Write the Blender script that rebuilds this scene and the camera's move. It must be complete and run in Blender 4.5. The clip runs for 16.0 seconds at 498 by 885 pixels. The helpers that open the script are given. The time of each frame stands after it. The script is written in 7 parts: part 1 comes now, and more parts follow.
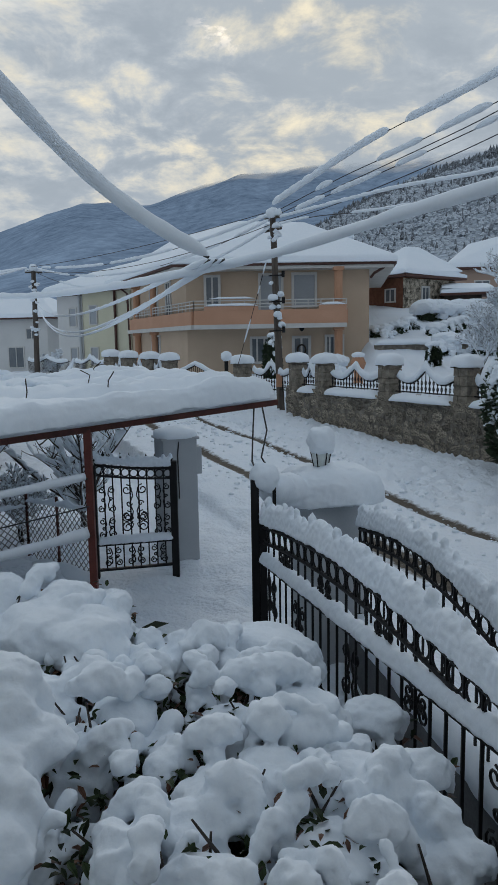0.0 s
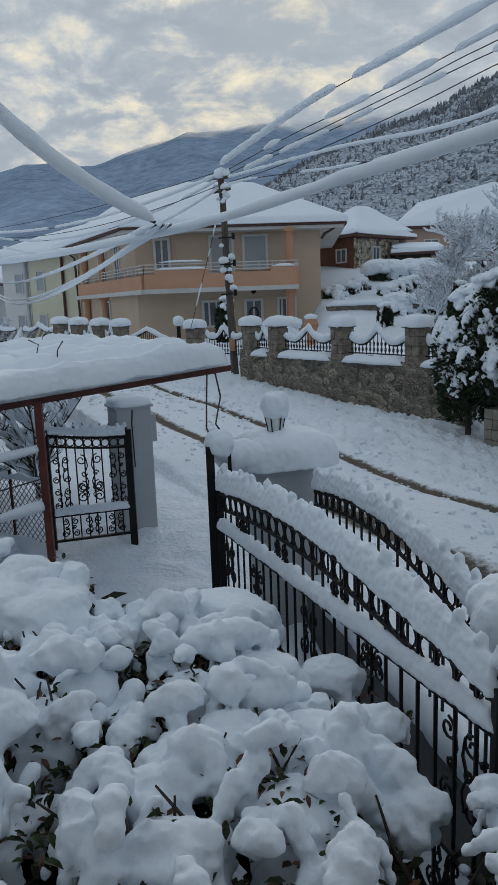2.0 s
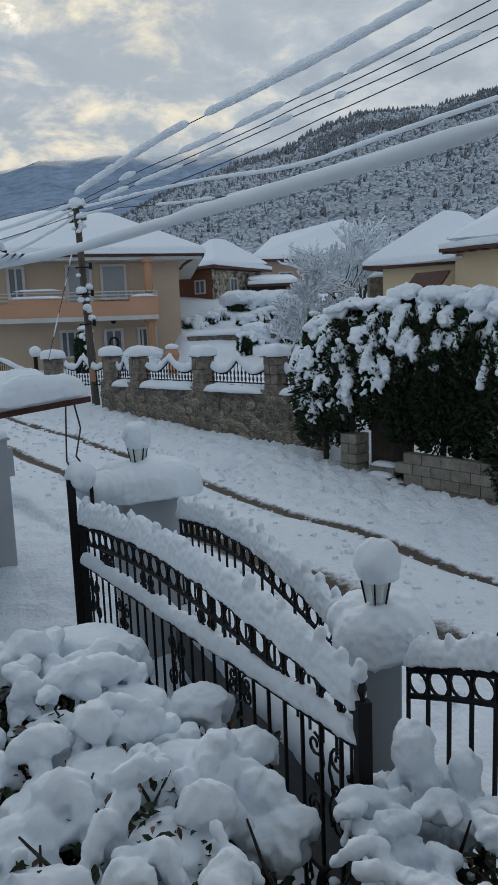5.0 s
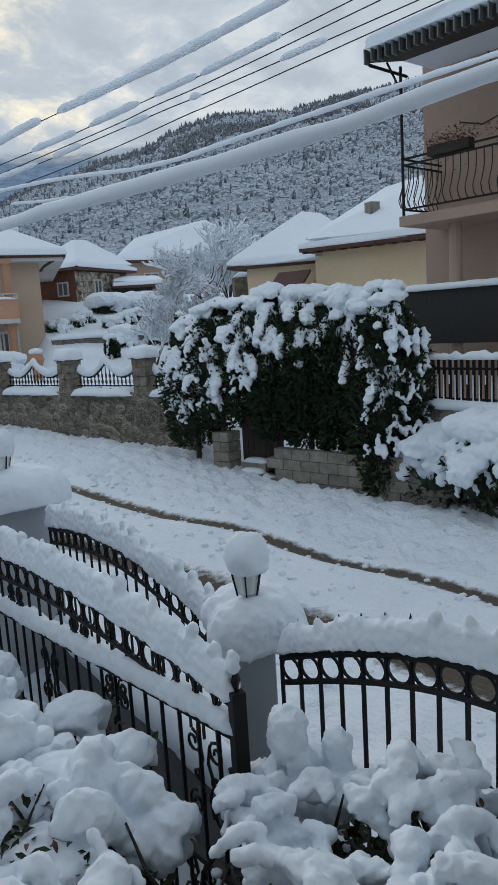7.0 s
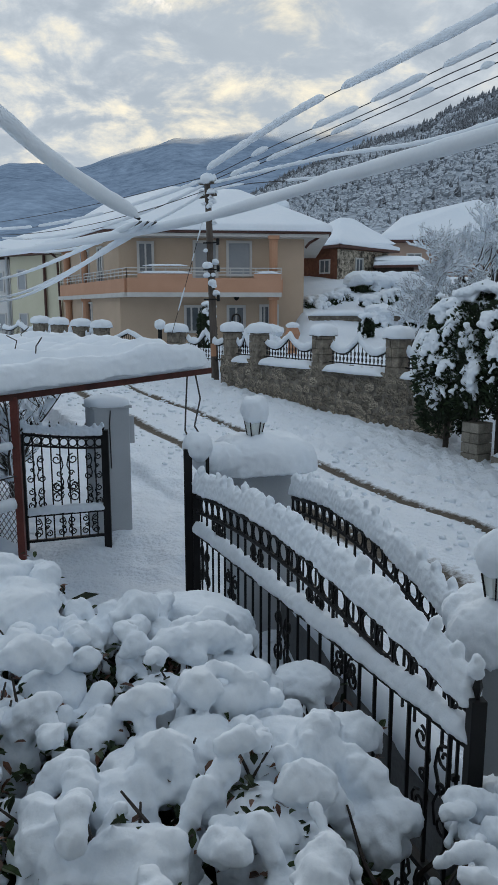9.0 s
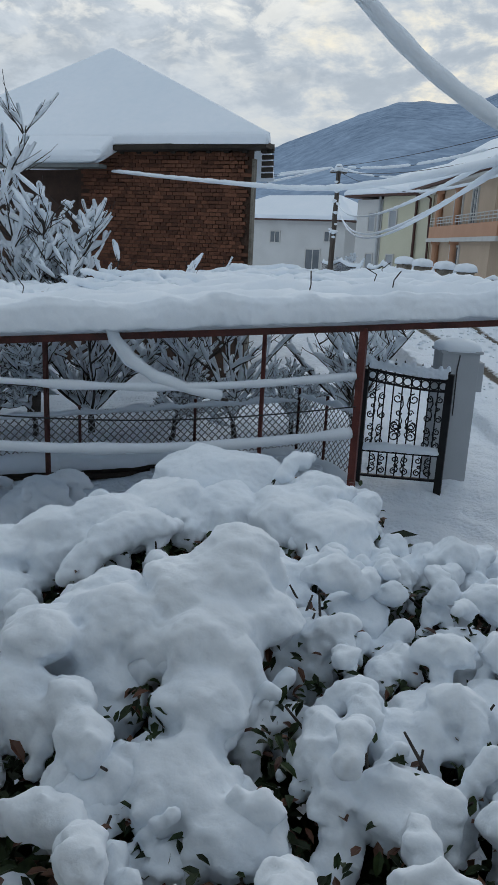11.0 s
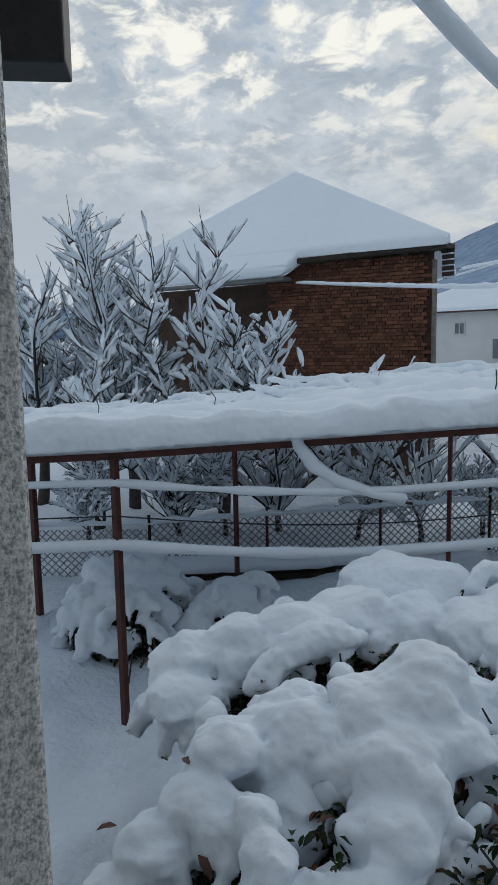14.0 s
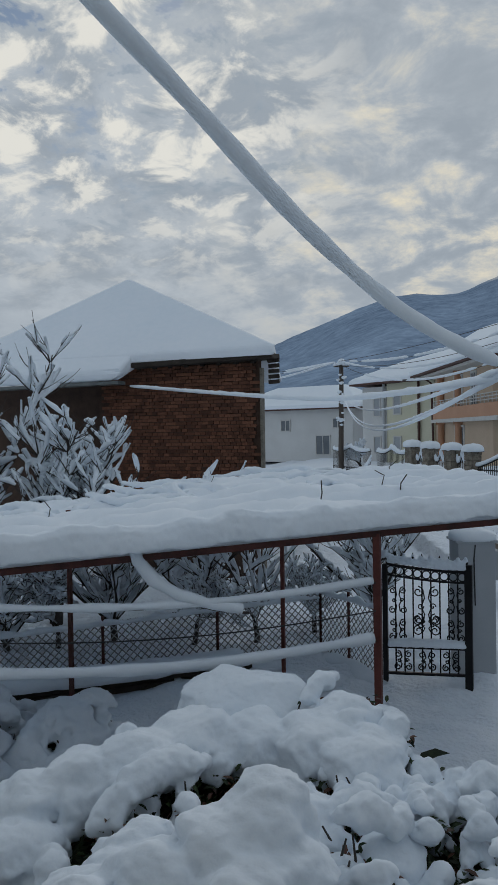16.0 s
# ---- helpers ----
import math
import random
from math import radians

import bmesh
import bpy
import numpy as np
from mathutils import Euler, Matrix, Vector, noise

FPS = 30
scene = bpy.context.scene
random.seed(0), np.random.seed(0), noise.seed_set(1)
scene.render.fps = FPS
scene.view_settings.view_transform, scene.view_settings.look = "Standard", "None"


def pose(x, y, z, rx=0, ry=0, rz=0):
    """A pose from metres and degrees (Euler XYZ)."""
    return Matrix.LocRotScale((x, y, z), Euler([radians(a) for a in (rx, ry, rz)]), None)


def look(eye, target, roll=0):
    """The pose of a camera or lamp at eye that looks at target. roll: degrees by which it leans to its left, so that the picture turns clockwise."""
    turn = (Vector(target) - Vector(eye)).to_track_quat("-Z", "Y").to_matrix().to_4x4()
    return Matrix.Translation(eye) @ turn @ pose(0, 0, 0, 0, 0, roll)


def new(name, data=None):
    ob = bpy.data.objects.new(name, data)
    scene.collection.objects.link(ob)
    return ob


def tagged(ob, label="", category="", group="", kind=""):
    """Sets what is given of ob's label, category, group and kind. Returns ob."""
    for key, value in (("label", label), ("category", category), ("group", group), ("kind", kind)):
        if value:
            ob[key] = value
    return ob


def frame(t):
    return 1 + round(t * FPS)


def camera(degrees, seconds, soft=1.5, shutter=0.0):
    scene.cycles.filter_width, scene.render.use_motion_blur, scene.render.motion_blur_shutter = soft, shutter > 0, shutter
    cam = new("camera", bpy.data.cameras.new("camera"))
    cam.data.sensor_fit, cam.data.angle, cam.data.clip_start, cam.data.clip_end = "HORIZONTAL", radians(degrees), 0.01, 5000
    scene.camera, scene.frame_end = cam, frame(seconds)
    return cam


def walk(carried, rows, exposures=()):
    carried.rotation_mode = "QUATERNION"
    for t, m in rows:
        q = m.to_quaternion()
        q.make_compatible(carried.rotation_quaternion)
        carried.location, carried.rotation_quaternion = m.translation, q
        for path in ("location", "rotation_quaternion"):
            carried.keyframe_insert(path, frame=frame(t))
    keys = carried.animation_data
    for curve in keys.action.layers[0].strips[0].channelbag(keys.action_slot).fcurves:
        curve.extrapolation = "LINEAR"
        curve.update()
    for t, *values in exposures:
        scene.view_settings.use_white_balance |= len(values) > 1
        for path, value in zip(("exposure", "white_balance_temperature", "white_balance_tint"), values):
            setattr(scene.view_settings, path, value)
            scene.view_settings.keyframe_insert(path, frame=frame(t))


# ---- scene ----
cam = camera(37.76, 16.0, 1.1)
PATH = [
 (0, -0.034, -0.035, 3.000, -0.40, -7.92, 0.98),
 (0.5, -0.030, -0.036, 3.000, -1.62, -8.83, 1.30),
 (1, -0.027, -0.039, 3.006, -2.70, -9.71, 1.58),
 (1.5, -0.023, -0.033, 3.015, -3.47, -10.24, 1.84),
 (2, -0.019, -0.033, 3.020, -4.09, -10.86, 2.11),
 (2.5, -0.019, -0.034, 3.016, -4.43, -10.96, 2.36),
 (3, -0.017, -0.031, 3.021, -5.13, -10.49, 2.46),
 (3.5, -0.016, -0.041, 3.025, -6.80, -9.79, 2.30),
 (4, -0.013, -0.049, 3.023, -9.13, -9.33, 2.27),
 (4.5, -0.011, -0.056, 3.022, -11.83, -9.10, 2.19),
 (5, -0.005, -0.067, 3.024, -14.85, -8.97, 2.13),
 (7.5, 0.040, -0.102, 3.006, -25.65, -9.47, 3.56),
 (8, 0.034, -0.082, 2.999, -22.07, -9.86, 3.50),
 (8.5, 0.006, -0.035, 2.988, -13.55, -9.88, 1.74),
 (9, -0.022, 0.016, 2.979, -5.46, -10.30, 0.02),
 (9.5, -0.024, 0.057, 2.959, 1.77, -11.39, -1.07),
 (10, -0.012, 0.141, 2.940, 8.18, -12.82, -2.11),
 (12.5, -0.008, 0.115, 2.847, 37.89, -15.32, -0.61),
 (13, -0.037, 0.109, 2.865, 39.38, -13.58, -0.11),
 (13.5, -0.006, 0.109, 2.932, 38.36, -10.58, 0.42),
 (14, 0.035, 0.094, 2.986, 36.19, -7.90, 1.11),
 (14.5, 0.054, 0.070, 3.015, 33.18, -5.40, 1.70),
 (15, 0.071, 0.026, 3.067, 29.76, -3.36, 1.74),
 (15.5, 0.078, -0.014, 3.125, 26.23, -1.89, 1.51),
 (16, 0.072, -0.047, 3.161, 23.10, -0.77, 0.86),
]
walk(cam, [(t, pose(x, y, z, 90 + p, r, w)) for t, x, y, z, w, p, r in PATH],
     [(0, 0.06), (2.5, 0.06), (5, 0.12), (7.5, 0.38), (8.5, 0.33), (10, 0.26), (12.5, 0.36), (13.5, 0.28), (14.5, 0.05), (16, -0.15)])

# ---- light ----
SUN_AZ, SUN_EL = radians(1), radians(19)
world = bpy.data.worlds.new("world")
scene.world = world
world.use_nodes = True
wt = world.node_tree
wt.nodes.clear()


def wmath(op, a, b=None, clamp=False):
    n = wt.nodes.new("ShaderNodeMath")
    n.operation = op
    n.use_clamp = clamp
    for i, v in enumerate((a, b)):
        if v is None:
            continue
        if isinstance(v, (int, float)):
            n.inputs[i].default_value = v
        else:
            wt.links.new(v, n.inputs[i])
    return n.outputs[0]


def wmix(fac, a, b):
    n = wt.nodes.new("ShaderNodeMix")
    n.data_type = "RGBA"
    for sock, v in ((n.inputs["Factor"], fac), (n.inputs["A"], a), (n.inputs["B"], b)):
        if isinstance(v, (int, float)):
            sock.default_value = v
        elif isinstance(v, tuple):
            sock.default_value = (*v, 1) if len(v) == 3 else v
        else:
            wt.links.new(v, sock)
    return [o for o in n.outputs if o.type == "RGBA"][0]


def wramp(fac, a, b):
    n = wt.nodes.new("ShaderNodeMapRange")
    n.interpolation_type = "SMOOTHSTEP"
    wt.links.new(fac, n.inputs["Value"])
    n.inputs["From Min"].default_value, n.inputs["From Max"].default_value = a, b
    return n.outputs["Result"]


coord = wt.nodes.new("ShaderNodeTexCoord").outputs["Generated"]
sep = wt.nodes.new("ShaderNodeSeparateXYZ")
wt.links.new(coord, sep.inputs[0])
sx, sy, sz = sep.outputs
lift = wmath("MAXIMUM", wmath("ADD", sz, 0.30), 0.08)
comb = wt.nodes.new("ShaderNodeCombineXYZ")
wt.links.new(wmath("DIVIDE", sx, lift), comb.inputs[0])
wt.links.new(wmath("DIVIDE", sy, lift), comb.inputs[1])


def wnoise(scale, detail, rough, dist=0.0, shift=(0, 0, 0)):
    m = wt.nodes.new("ShaderNodeMapping")
    wt.links.new(comb.outputs[0], m.inputs["Vector"])
    m.inputs["Location"].default_value = shift
    n = wt.nodes.new("ShaderNodeTexNoise")
    wt.links.new(m.outputs[0], n.inputs["Vector"])
    n.inputs["Scale"].default_value, n.inputs["Detail"].default_value = scale, detail
    n.inputs["Roughness"].default_value, n.inputs["Distortion"].default_value = rough, dist
    return n.outputs["Fac"]


sky = wt.nodes.new("ShaderNodeTexSky")
sky.sky_type, sky.sun_disc = "NISHITA", False
sky.sun_elevation, sky.sun_rotation = SUN_EL, SUN_AZ
blue = wt.nodes.new("ShaderNodeVectorMath")
blue.operation = "SCALE"
wt.links.new(sky.outputs[0], blue.inputs[0])
blue.inputs["Scale"].default_value = 0.10
broad = wnoise(1.1, 4, 0.5, 0.3, (3.1, 1.7, 0))
fine = wnoise(5.6, 10, 0.62, 0.25, (0.4, 2.3, 0))
thin = wnoise(1.4, 3, 0.5, 0.2, (7.7, 4.1, 0))
# brightness of the cloud deck: grey bellies, pale thin places, warm where the low sun shines through
deck = wmix(wramp(fine, 0.36, 0.62), (0.365, 0.42, 0.48), (0.505, 0.56, 0.615))
deck = wmix(wramp(broad, 0.40, 0.62), deck, (0.40, 0.455, 0.51))
dot = wt.nodes.new("ShaderNodeVectorMath")
dot.operation = "DOT_PRODUCT"
wt.links.new(coord, dot.inputs[0])
dot.inputs[1].default_value = (math.sin(SUN_AZ) * math.cos(SUN_EL), math.cos(SUN_AZ) * math.cos(SUN_EL), math.sin(SUN_EL))
near_sun = wramp(dot.outputs["Value"], 0.86, 0.995)
glow = wmath("MULTIPLY", near_sun, wramp(wmath("ADD", wmath("MULTIPLY", fine, 0.75), wmath("MULTIPLY", thin, 0.4)), 0.55, 0.76))
deck = wmix(glow, deck, (0.95, 0.86, 0.66))
# a field of small broken puffs away from the sun's side, with blue between them
puffs = wnoise(9.0, 8, 0.6, 0.35, (5.2, 0.9, 0))
field = wmath("MULTIPLY", wmath("MULTIPLY", wramp(sx, -0.15, -0.40), wramp(sy, 0.15, 0.5)), wramp(sz, 0.14, 0.36))
deck = wmix(wmath("MULTIPLY", field, wramp(puffs, 0.47, 0.62)), deck, (0.87, 0.86, 0.80))
deck = wmix(wmath("MULTIPLY", wmath("MULTIPLY", field, wramp(puffs, 0.44, 0.36)), 0.8), deck, (0.33, 0.40, 0.47))
gap = wmath("MULTIPLY", wramp(thin, 0.48, 0.56), wramp(puffs, 0.46, 0.38))
deck = wmix(wmath("MULTIPLY", gap, wramp(sz, 0.25, 0.5)), deck, blue.outputs[0])
# grey murk low over the hills
deck = wmix(wmath("MULTIPLY", wramp(sz, 0.24, 0.02), 0.75), deck, (0.43, 0.495, 0.57))
bg = wt.nodes.new("ShaderNodeBackground")
wt.links.new(deck, bg.inputs["Color"])
bg.inputs["Strength"].default_value = 0.95
wt.links.new(bg.outputs[0], wt.nodes.new("ShaderNodeOutputWorld").inputs["Surface"])

sun = new("sun", bpy.data.lights.new("sun", "SUN"))
sun.data.energy, sun.data.angle, sun.data.color = 0.65, radians(25), (1.0, 0.95, 0.89)
sun.matrix_world = look((0, 0, 60), (-60 * math.sin(SUN_AZ), -60 * math.cos(SUN_AZ), 60 - 60 * math.tan(SUN_EL)))
scene.view_settings.exposure = 0.0


# ---- materials ----
def material(name, c1, c2, rough=0.8, scale=6.0, fine_scale=60.0, bump=0.3, depth=0.01, metal=0.0, lo=0.35, hi=0.65, spec=0.5, random_amount=0.0, stretch=(1, 1, 1)):
    """A surface of two colours mixed by broad stains and fine grain, with relief."""
    m = bpy.data.materials.new(name)
    m.use_nodes = True
    t = m.node_tree
    b = t.nodes["Principled BSDF"]
    tc = t.nodes.new("ShaderNodeTexCoord")
    mp = t.nodes.new("ShaderNodeMapping")
    mp.inputs["Scale"].default_value = stretch
    t.links.new(tc.outputs["Object"], mp.inputs["Vector"])
    n1, n2 = t.nodes.new("ShaderNodeTexNoise"), t.nodes.new("ShaderNodeTexNoise")
    for n, s, d in ((n1, scale, 5), (n2, fine_scale, 4)):
        t.links.new(mp.outputs[0], n.inputs["Vector"])
        n.inputs["Scale"].default_value, n.inputs["Detail"].default_value = s, d
    add = t.nodes.new("ShaderNodeMath")
    add.operation = "MULTIPLY_ADD"
    t.links.new(n2.outputs["Fac"], add.inputs[0])
    add.inputs[1].default_value = 0.4
    sub = t.nodes.new("ShaderNodeMath")
    sub.operation = "MULTIPLY_ADD"
    t.links.new(n1.outputs["Fac"], sub.inputs[0])
    sub.inputs[1].default_value, sub.inputs[2].default_value = 0.6, 0.0
    t.links.new(sub.outputs[0], add.inputs[2])
    r = t.nodes.new("ShaderNodeMapRange")
    t.links.new(add.outputs[0], r.inputs["Value"])
    r.inputs["From Min"].default_value, r.inputs["From Max"].default_value = lo, hi
    mix = t.nodes.new("ShaderNodeMix")
    mix.data_type = "RGBA"
    t.links.new(r.outputs["Result"], mix.inputs["Factor"])
    mix.inputs["A"].default_value, mix.inputs["B"].default_value = (*c1, 1), (*c2, 1)
    colour = [o for o in mix.outputs if o.type == "RGBA"][0]
    if random_amount:
        oi = t.nodes.new("ShaderNodeObjectInfo")
        geo = t.nodes.new("ShaderNodeNewGeometry")
        sm = t.nodes.new("ShaderNodeMath")
        sm.operation = "ADD"
        t.links.new(oi.outputs["Random"], sm.inputs[0])
        t.links.new(geo.outputs["Random Per Island"], sm.inputs[1])
        fr = t.nodes.new("ShaderNodeMath")
        fr.operation = "FRACT"
        t.links.new(sm.outputs[0], fr.inputs[0])
        mr = t.nodes.new("ShaderNodeMapRange")
        t.links.new(fr.outputs[0], mr.inputs["Value"])
        mr.inputs["To Min"].default_value, mr.inputs["To Max"].default_value = 1 - random_amount, 1 + random_amount
        sc = t.nodes.new("ShaderNodeVectorMath")
        sc.operation = "SCALE"
        t.links.new(colour, sc.inputs[0])
        t.links.new(mr.outputs["Result"], sc.inputs["Scale"])
        colour = sc.outputs[0]
    t.links.new(colour, b.inputs["Base Color"])
    b.inputs["Roughness"].default_value, b.inputs["Metallic"].default_value = rough, metal
    b.inputs["Specular IOR Level"].default_value = spec
    if bump:
        bn = t.nodes.new("ShaderNodeBump")
        bn.inputs["Strength"].default_value, bn.inputs["Distance"].default_value = bump, depth
        t.links.new(n2.outputs["Fac"], bn.inputs["Height"])
        t.links.new(bn.outputs[0], b.inputs["Normal"])
    return m


def coat_with_snow(m, low=0.35, high=0.7, jitter=0.5, noise_scale=8.0, white=(0.82, 0.86, 0.91)):
    """Adds snow to a material where its faces look up."""
    t = m.node_tree
    b = t.nodes["Principled BSDF"]
    old = b.inputs["Base Color"].links[0].from_socket
    geo = t.nodes.new("ShaderNodeNewGeometry")
    s = t.nodes.new("ShaderNodeSeparateXYZ")
    t.links.new(geo.outputs["Normal"], s.inputs[0])
    tc = t.nodes.new("ShaderNodeTexCoord")
    n = t.nodes.new("ShaderNodeTexNoise")
    t.links.new(tc.outputs["Object"], n.inputs["Vector"])
    n.inputs["Scale"].default_value, n.inputs["Detail"].default_value = noise_scale, 4
    a = t.nodes.new("ShaderNodeMath")
    a.operation = "MULTIPLY_ADD"
    t.links.new(n.outputs["Fac"], a.inputs[0])
    a.inputs[1].default_value = jitter
    t.links.new(s.outputs[2], a.inputs[2])
    r = t.nodes.new("ShaderNodeMapRange")
    t.links.new(a.outputs[0], r.inputs["Value"])
    r.inputs["From Min"].default_value, r.inputs["From Max"].default_value = low, high
    mix = t.nodes.new("ShaderNodeMix")
    mix.data_type = "RGBA"
    t.links.new(r.outputs["Result"], mix.inputs["Factor"])
    t.links.new(old, mix.inputs["A"])
    mix.inputs["B"].default_value = (*white, 1)
    t.links.new([o for o in mix.outputs if o.type == "RGBA"][0], b.inputs["Base Color"])
    return m


SNOW = material("snow", (0.76, 0.835, 0.915), (0.83, 0.89, 0.95), 0.85, 2.5, 85, 0.22, 0.006, spec=0.2)
SNOW_FAR = material("snow_on_roofs", (0.76, 0.84, 0.92), (0.82, 0.88, 0.95), 0.9, 0.5, 6, 0.25, 0.05, spec=0.2)
IRON = material("black_iron", (0.007, 0.007, 0.008), (0.014, 0.014, 0.015), 0.55, 9, 120, 0.15, 0.002, spec=0.25)
RUST = material("red_oxide_steel", (0.085, 0.019, 0.015), (0.15, 0.038, 0.028), 0.7, 7, 70, 0.3, 0.004)
DARK_RUST = material("dark_weathered_steel", (0.045, 0.016, 0.013), (0.11, 0.032, 0.024), 0.75, 7, 60, 0.3, 0.004)
GREY_PAINT = material("grey_render", (0.36, 0.39, 0.42), (0.43, 0.46, 0.49), 0.8, 2.5, 90, 0.15, 0.003)
PLASTER = material("rough_cast_plaster", (0.36, 0.37, 0.36), (0.86, 0.86, 0.83), 0.95, 120, 230, 1.0, 0.008, lo=0.38, hi=0.56)
STONE = material("rubble_stone", (0.04, 0.033, 0.024), (0.46, 0.41, 0.33), 0.9, 3.2, 14, 0.8, 0.05, lo=0.41, hi=0.60, random_amount=0.5)
MORTAR = material("old_mortar", (0.035, 0.03, 0.025), (0.30, 0.275, 0.235), 0.95, 6, 30, 0.6, 0.02)
PIER = material("pier_stone", (0.09, 0.08, 0.065), (0.30, 0.265, 0.215), 0.9, 6, 25, 0.5, 0.02)
PEACH = material("peach_render", (0.47, 0.365, 0.27), (0.55, 0.43, 0.325), 0.9, 0.8, 20, 0.2, 0.01)
ORANGE = material("orange_parapet", (0.50, 0.28, 0.18), (0.57, 0.33, 0.22), 0.85, 0.9, 20, 0.15, 0.01)
WHITE_TRIM = material("white_trim", (0.50, 0.50, 0.49), (0.60, 0.60, 0.585), 0.7, 2, 30, 0.1, 0.005)
PANE = material("dark_window_pane", (0.10, 0.12, 0.14), (0.16, 0.18, 0.20), 0.12, 1, 10, 0.0)
SHUTTER = material("grey_roller_shutter", (0.30, 0.33, 0.36), (0.36, 0.39, 0.42), 0.6, 1, 20, 0.1, 0.01)
COLUMN_PEACH = material("terracotta_column", (0.42, 0.22, 0.13), (0.48, 0.27, 0.17), 0.85, 1, 20, 0.1, 0.01)
CREAM = material("cream_render", (0.56, 0.55, 0.42), (0.64, 0.63, 0.50), 0.9, 0.6, 15, 0.15, 0.01)
WHITE_WALL = material("white_render", (0.55, 0.56, 0.56), (0.64, 0.65, 0.65), 0.9, 0.6, 15, 0.15, 0.01)
YELLOW = material("pale_yellow_render", (0.60, 0.48, 0.31), (0.68, 0.56, 0.38), 0.9, 0.5, 12, 0.15, 0.01)
MAUVE = material("brown_pink_render", (0.37, 0.27, 0.215), (0.43, 0.32, 0.26), 0.9, 0.7, 25, 0.2, 0.01)
BROWN_TRIM = material("dark_brown_fascia", (0.06, 0.025, 0.02), (0.10, 0.045, 0.035), 0.7, 3, 30, 0.1, 0.005)
TIN = material("weathered_tin", (0.10, 0.12, 0.125), (0.18, 0.20, 0.20), 0.5, 4, 40, 0.2, 0.005, metal=0.3)
WOOD = material("tarred_pole_wood", (0.045, 0.037, 0.031), (0.12, 0.10, 0.085), 0.85, 3, 30, 0.5, 0.02, stretch=(4, 4, 0.4))
BRICK = material("red_brick", (0.09, 0.036, 0.022), (0.175, 0.075, 0.043), 0.92, 6, 40, 0.4, 0.01, random_amount=0.4)
BRICK_JOINT = material("dark_brick_joint", (0.045, 0.026, 0.018), (0.085, 0.05, 0.036), 0.95, 4, 40, 0.4, 0.01)
CONCRETE = material("grey_concrete", (0.13, 0.12, 0.10), (0.29, 0.27, 0.23), 0.9, 5, 40, 0.4, 0.01, random_amount=0.15)
DARK_WOOD = material("old_dark_wood", (0.018, 0.014, 0.011), (0.05, 0.04, 0.032), 0.9, 4, 40, 0.4, 0.01)
BARK = material("dark_bark", (0.028, 0.022, 0.02), (0.07, 0.058, 0.05), 0.9, 12, 60, 0.4, 0.01)
LEAF = material("glossy_dark_leaf", (0.009, 0.018, 0.007), (0.03, 0.05, 0.016), 0.6, 10, 60, 0.1, 0.002, spec=0.25, random_amount=0.5)
LEAF_RED = material("bronze_leaf", (0.07, 0.022, 0.014), (0.13, 0.06, 0.03), 0.4, 10, 60, 0.1, 0.002, random_amount=0.4)
THUJA = material("conifer_green", (0.010, 0.022, 0.010), (0.030, 0.052, 0.020), 0.8, 5, 50, 0.2, 0.01, random_amount=0.5)
BASE_GREY = material("dark_grey_render", (0.07, 0.074, 0.078), (0.13, 0.135, 0.14), 0.8, 3, 40, 0.3, 0.006)
CABLE = material("black_cable", (0.012, 0.012, 0.013), (0.025, 0.025, 0.026), 0.6, 20, 90, 0.1, 0.001)
GLASS_LAMP = material("milky_lamp_glass", (0.60, 0.66, 0.66), (0.70, 0.75, 0.74), 0.15, 10, 60, 0.05, 0.001)
WIRE_GREY = coat_with_snow(material("galvanised_wire", (0.20, 0.21, 0.225), (0.36, 0.375, 0.39), 0.6, 20, 90, 0.1, 0.001), 0.55, 1.0, 0.9, 5)


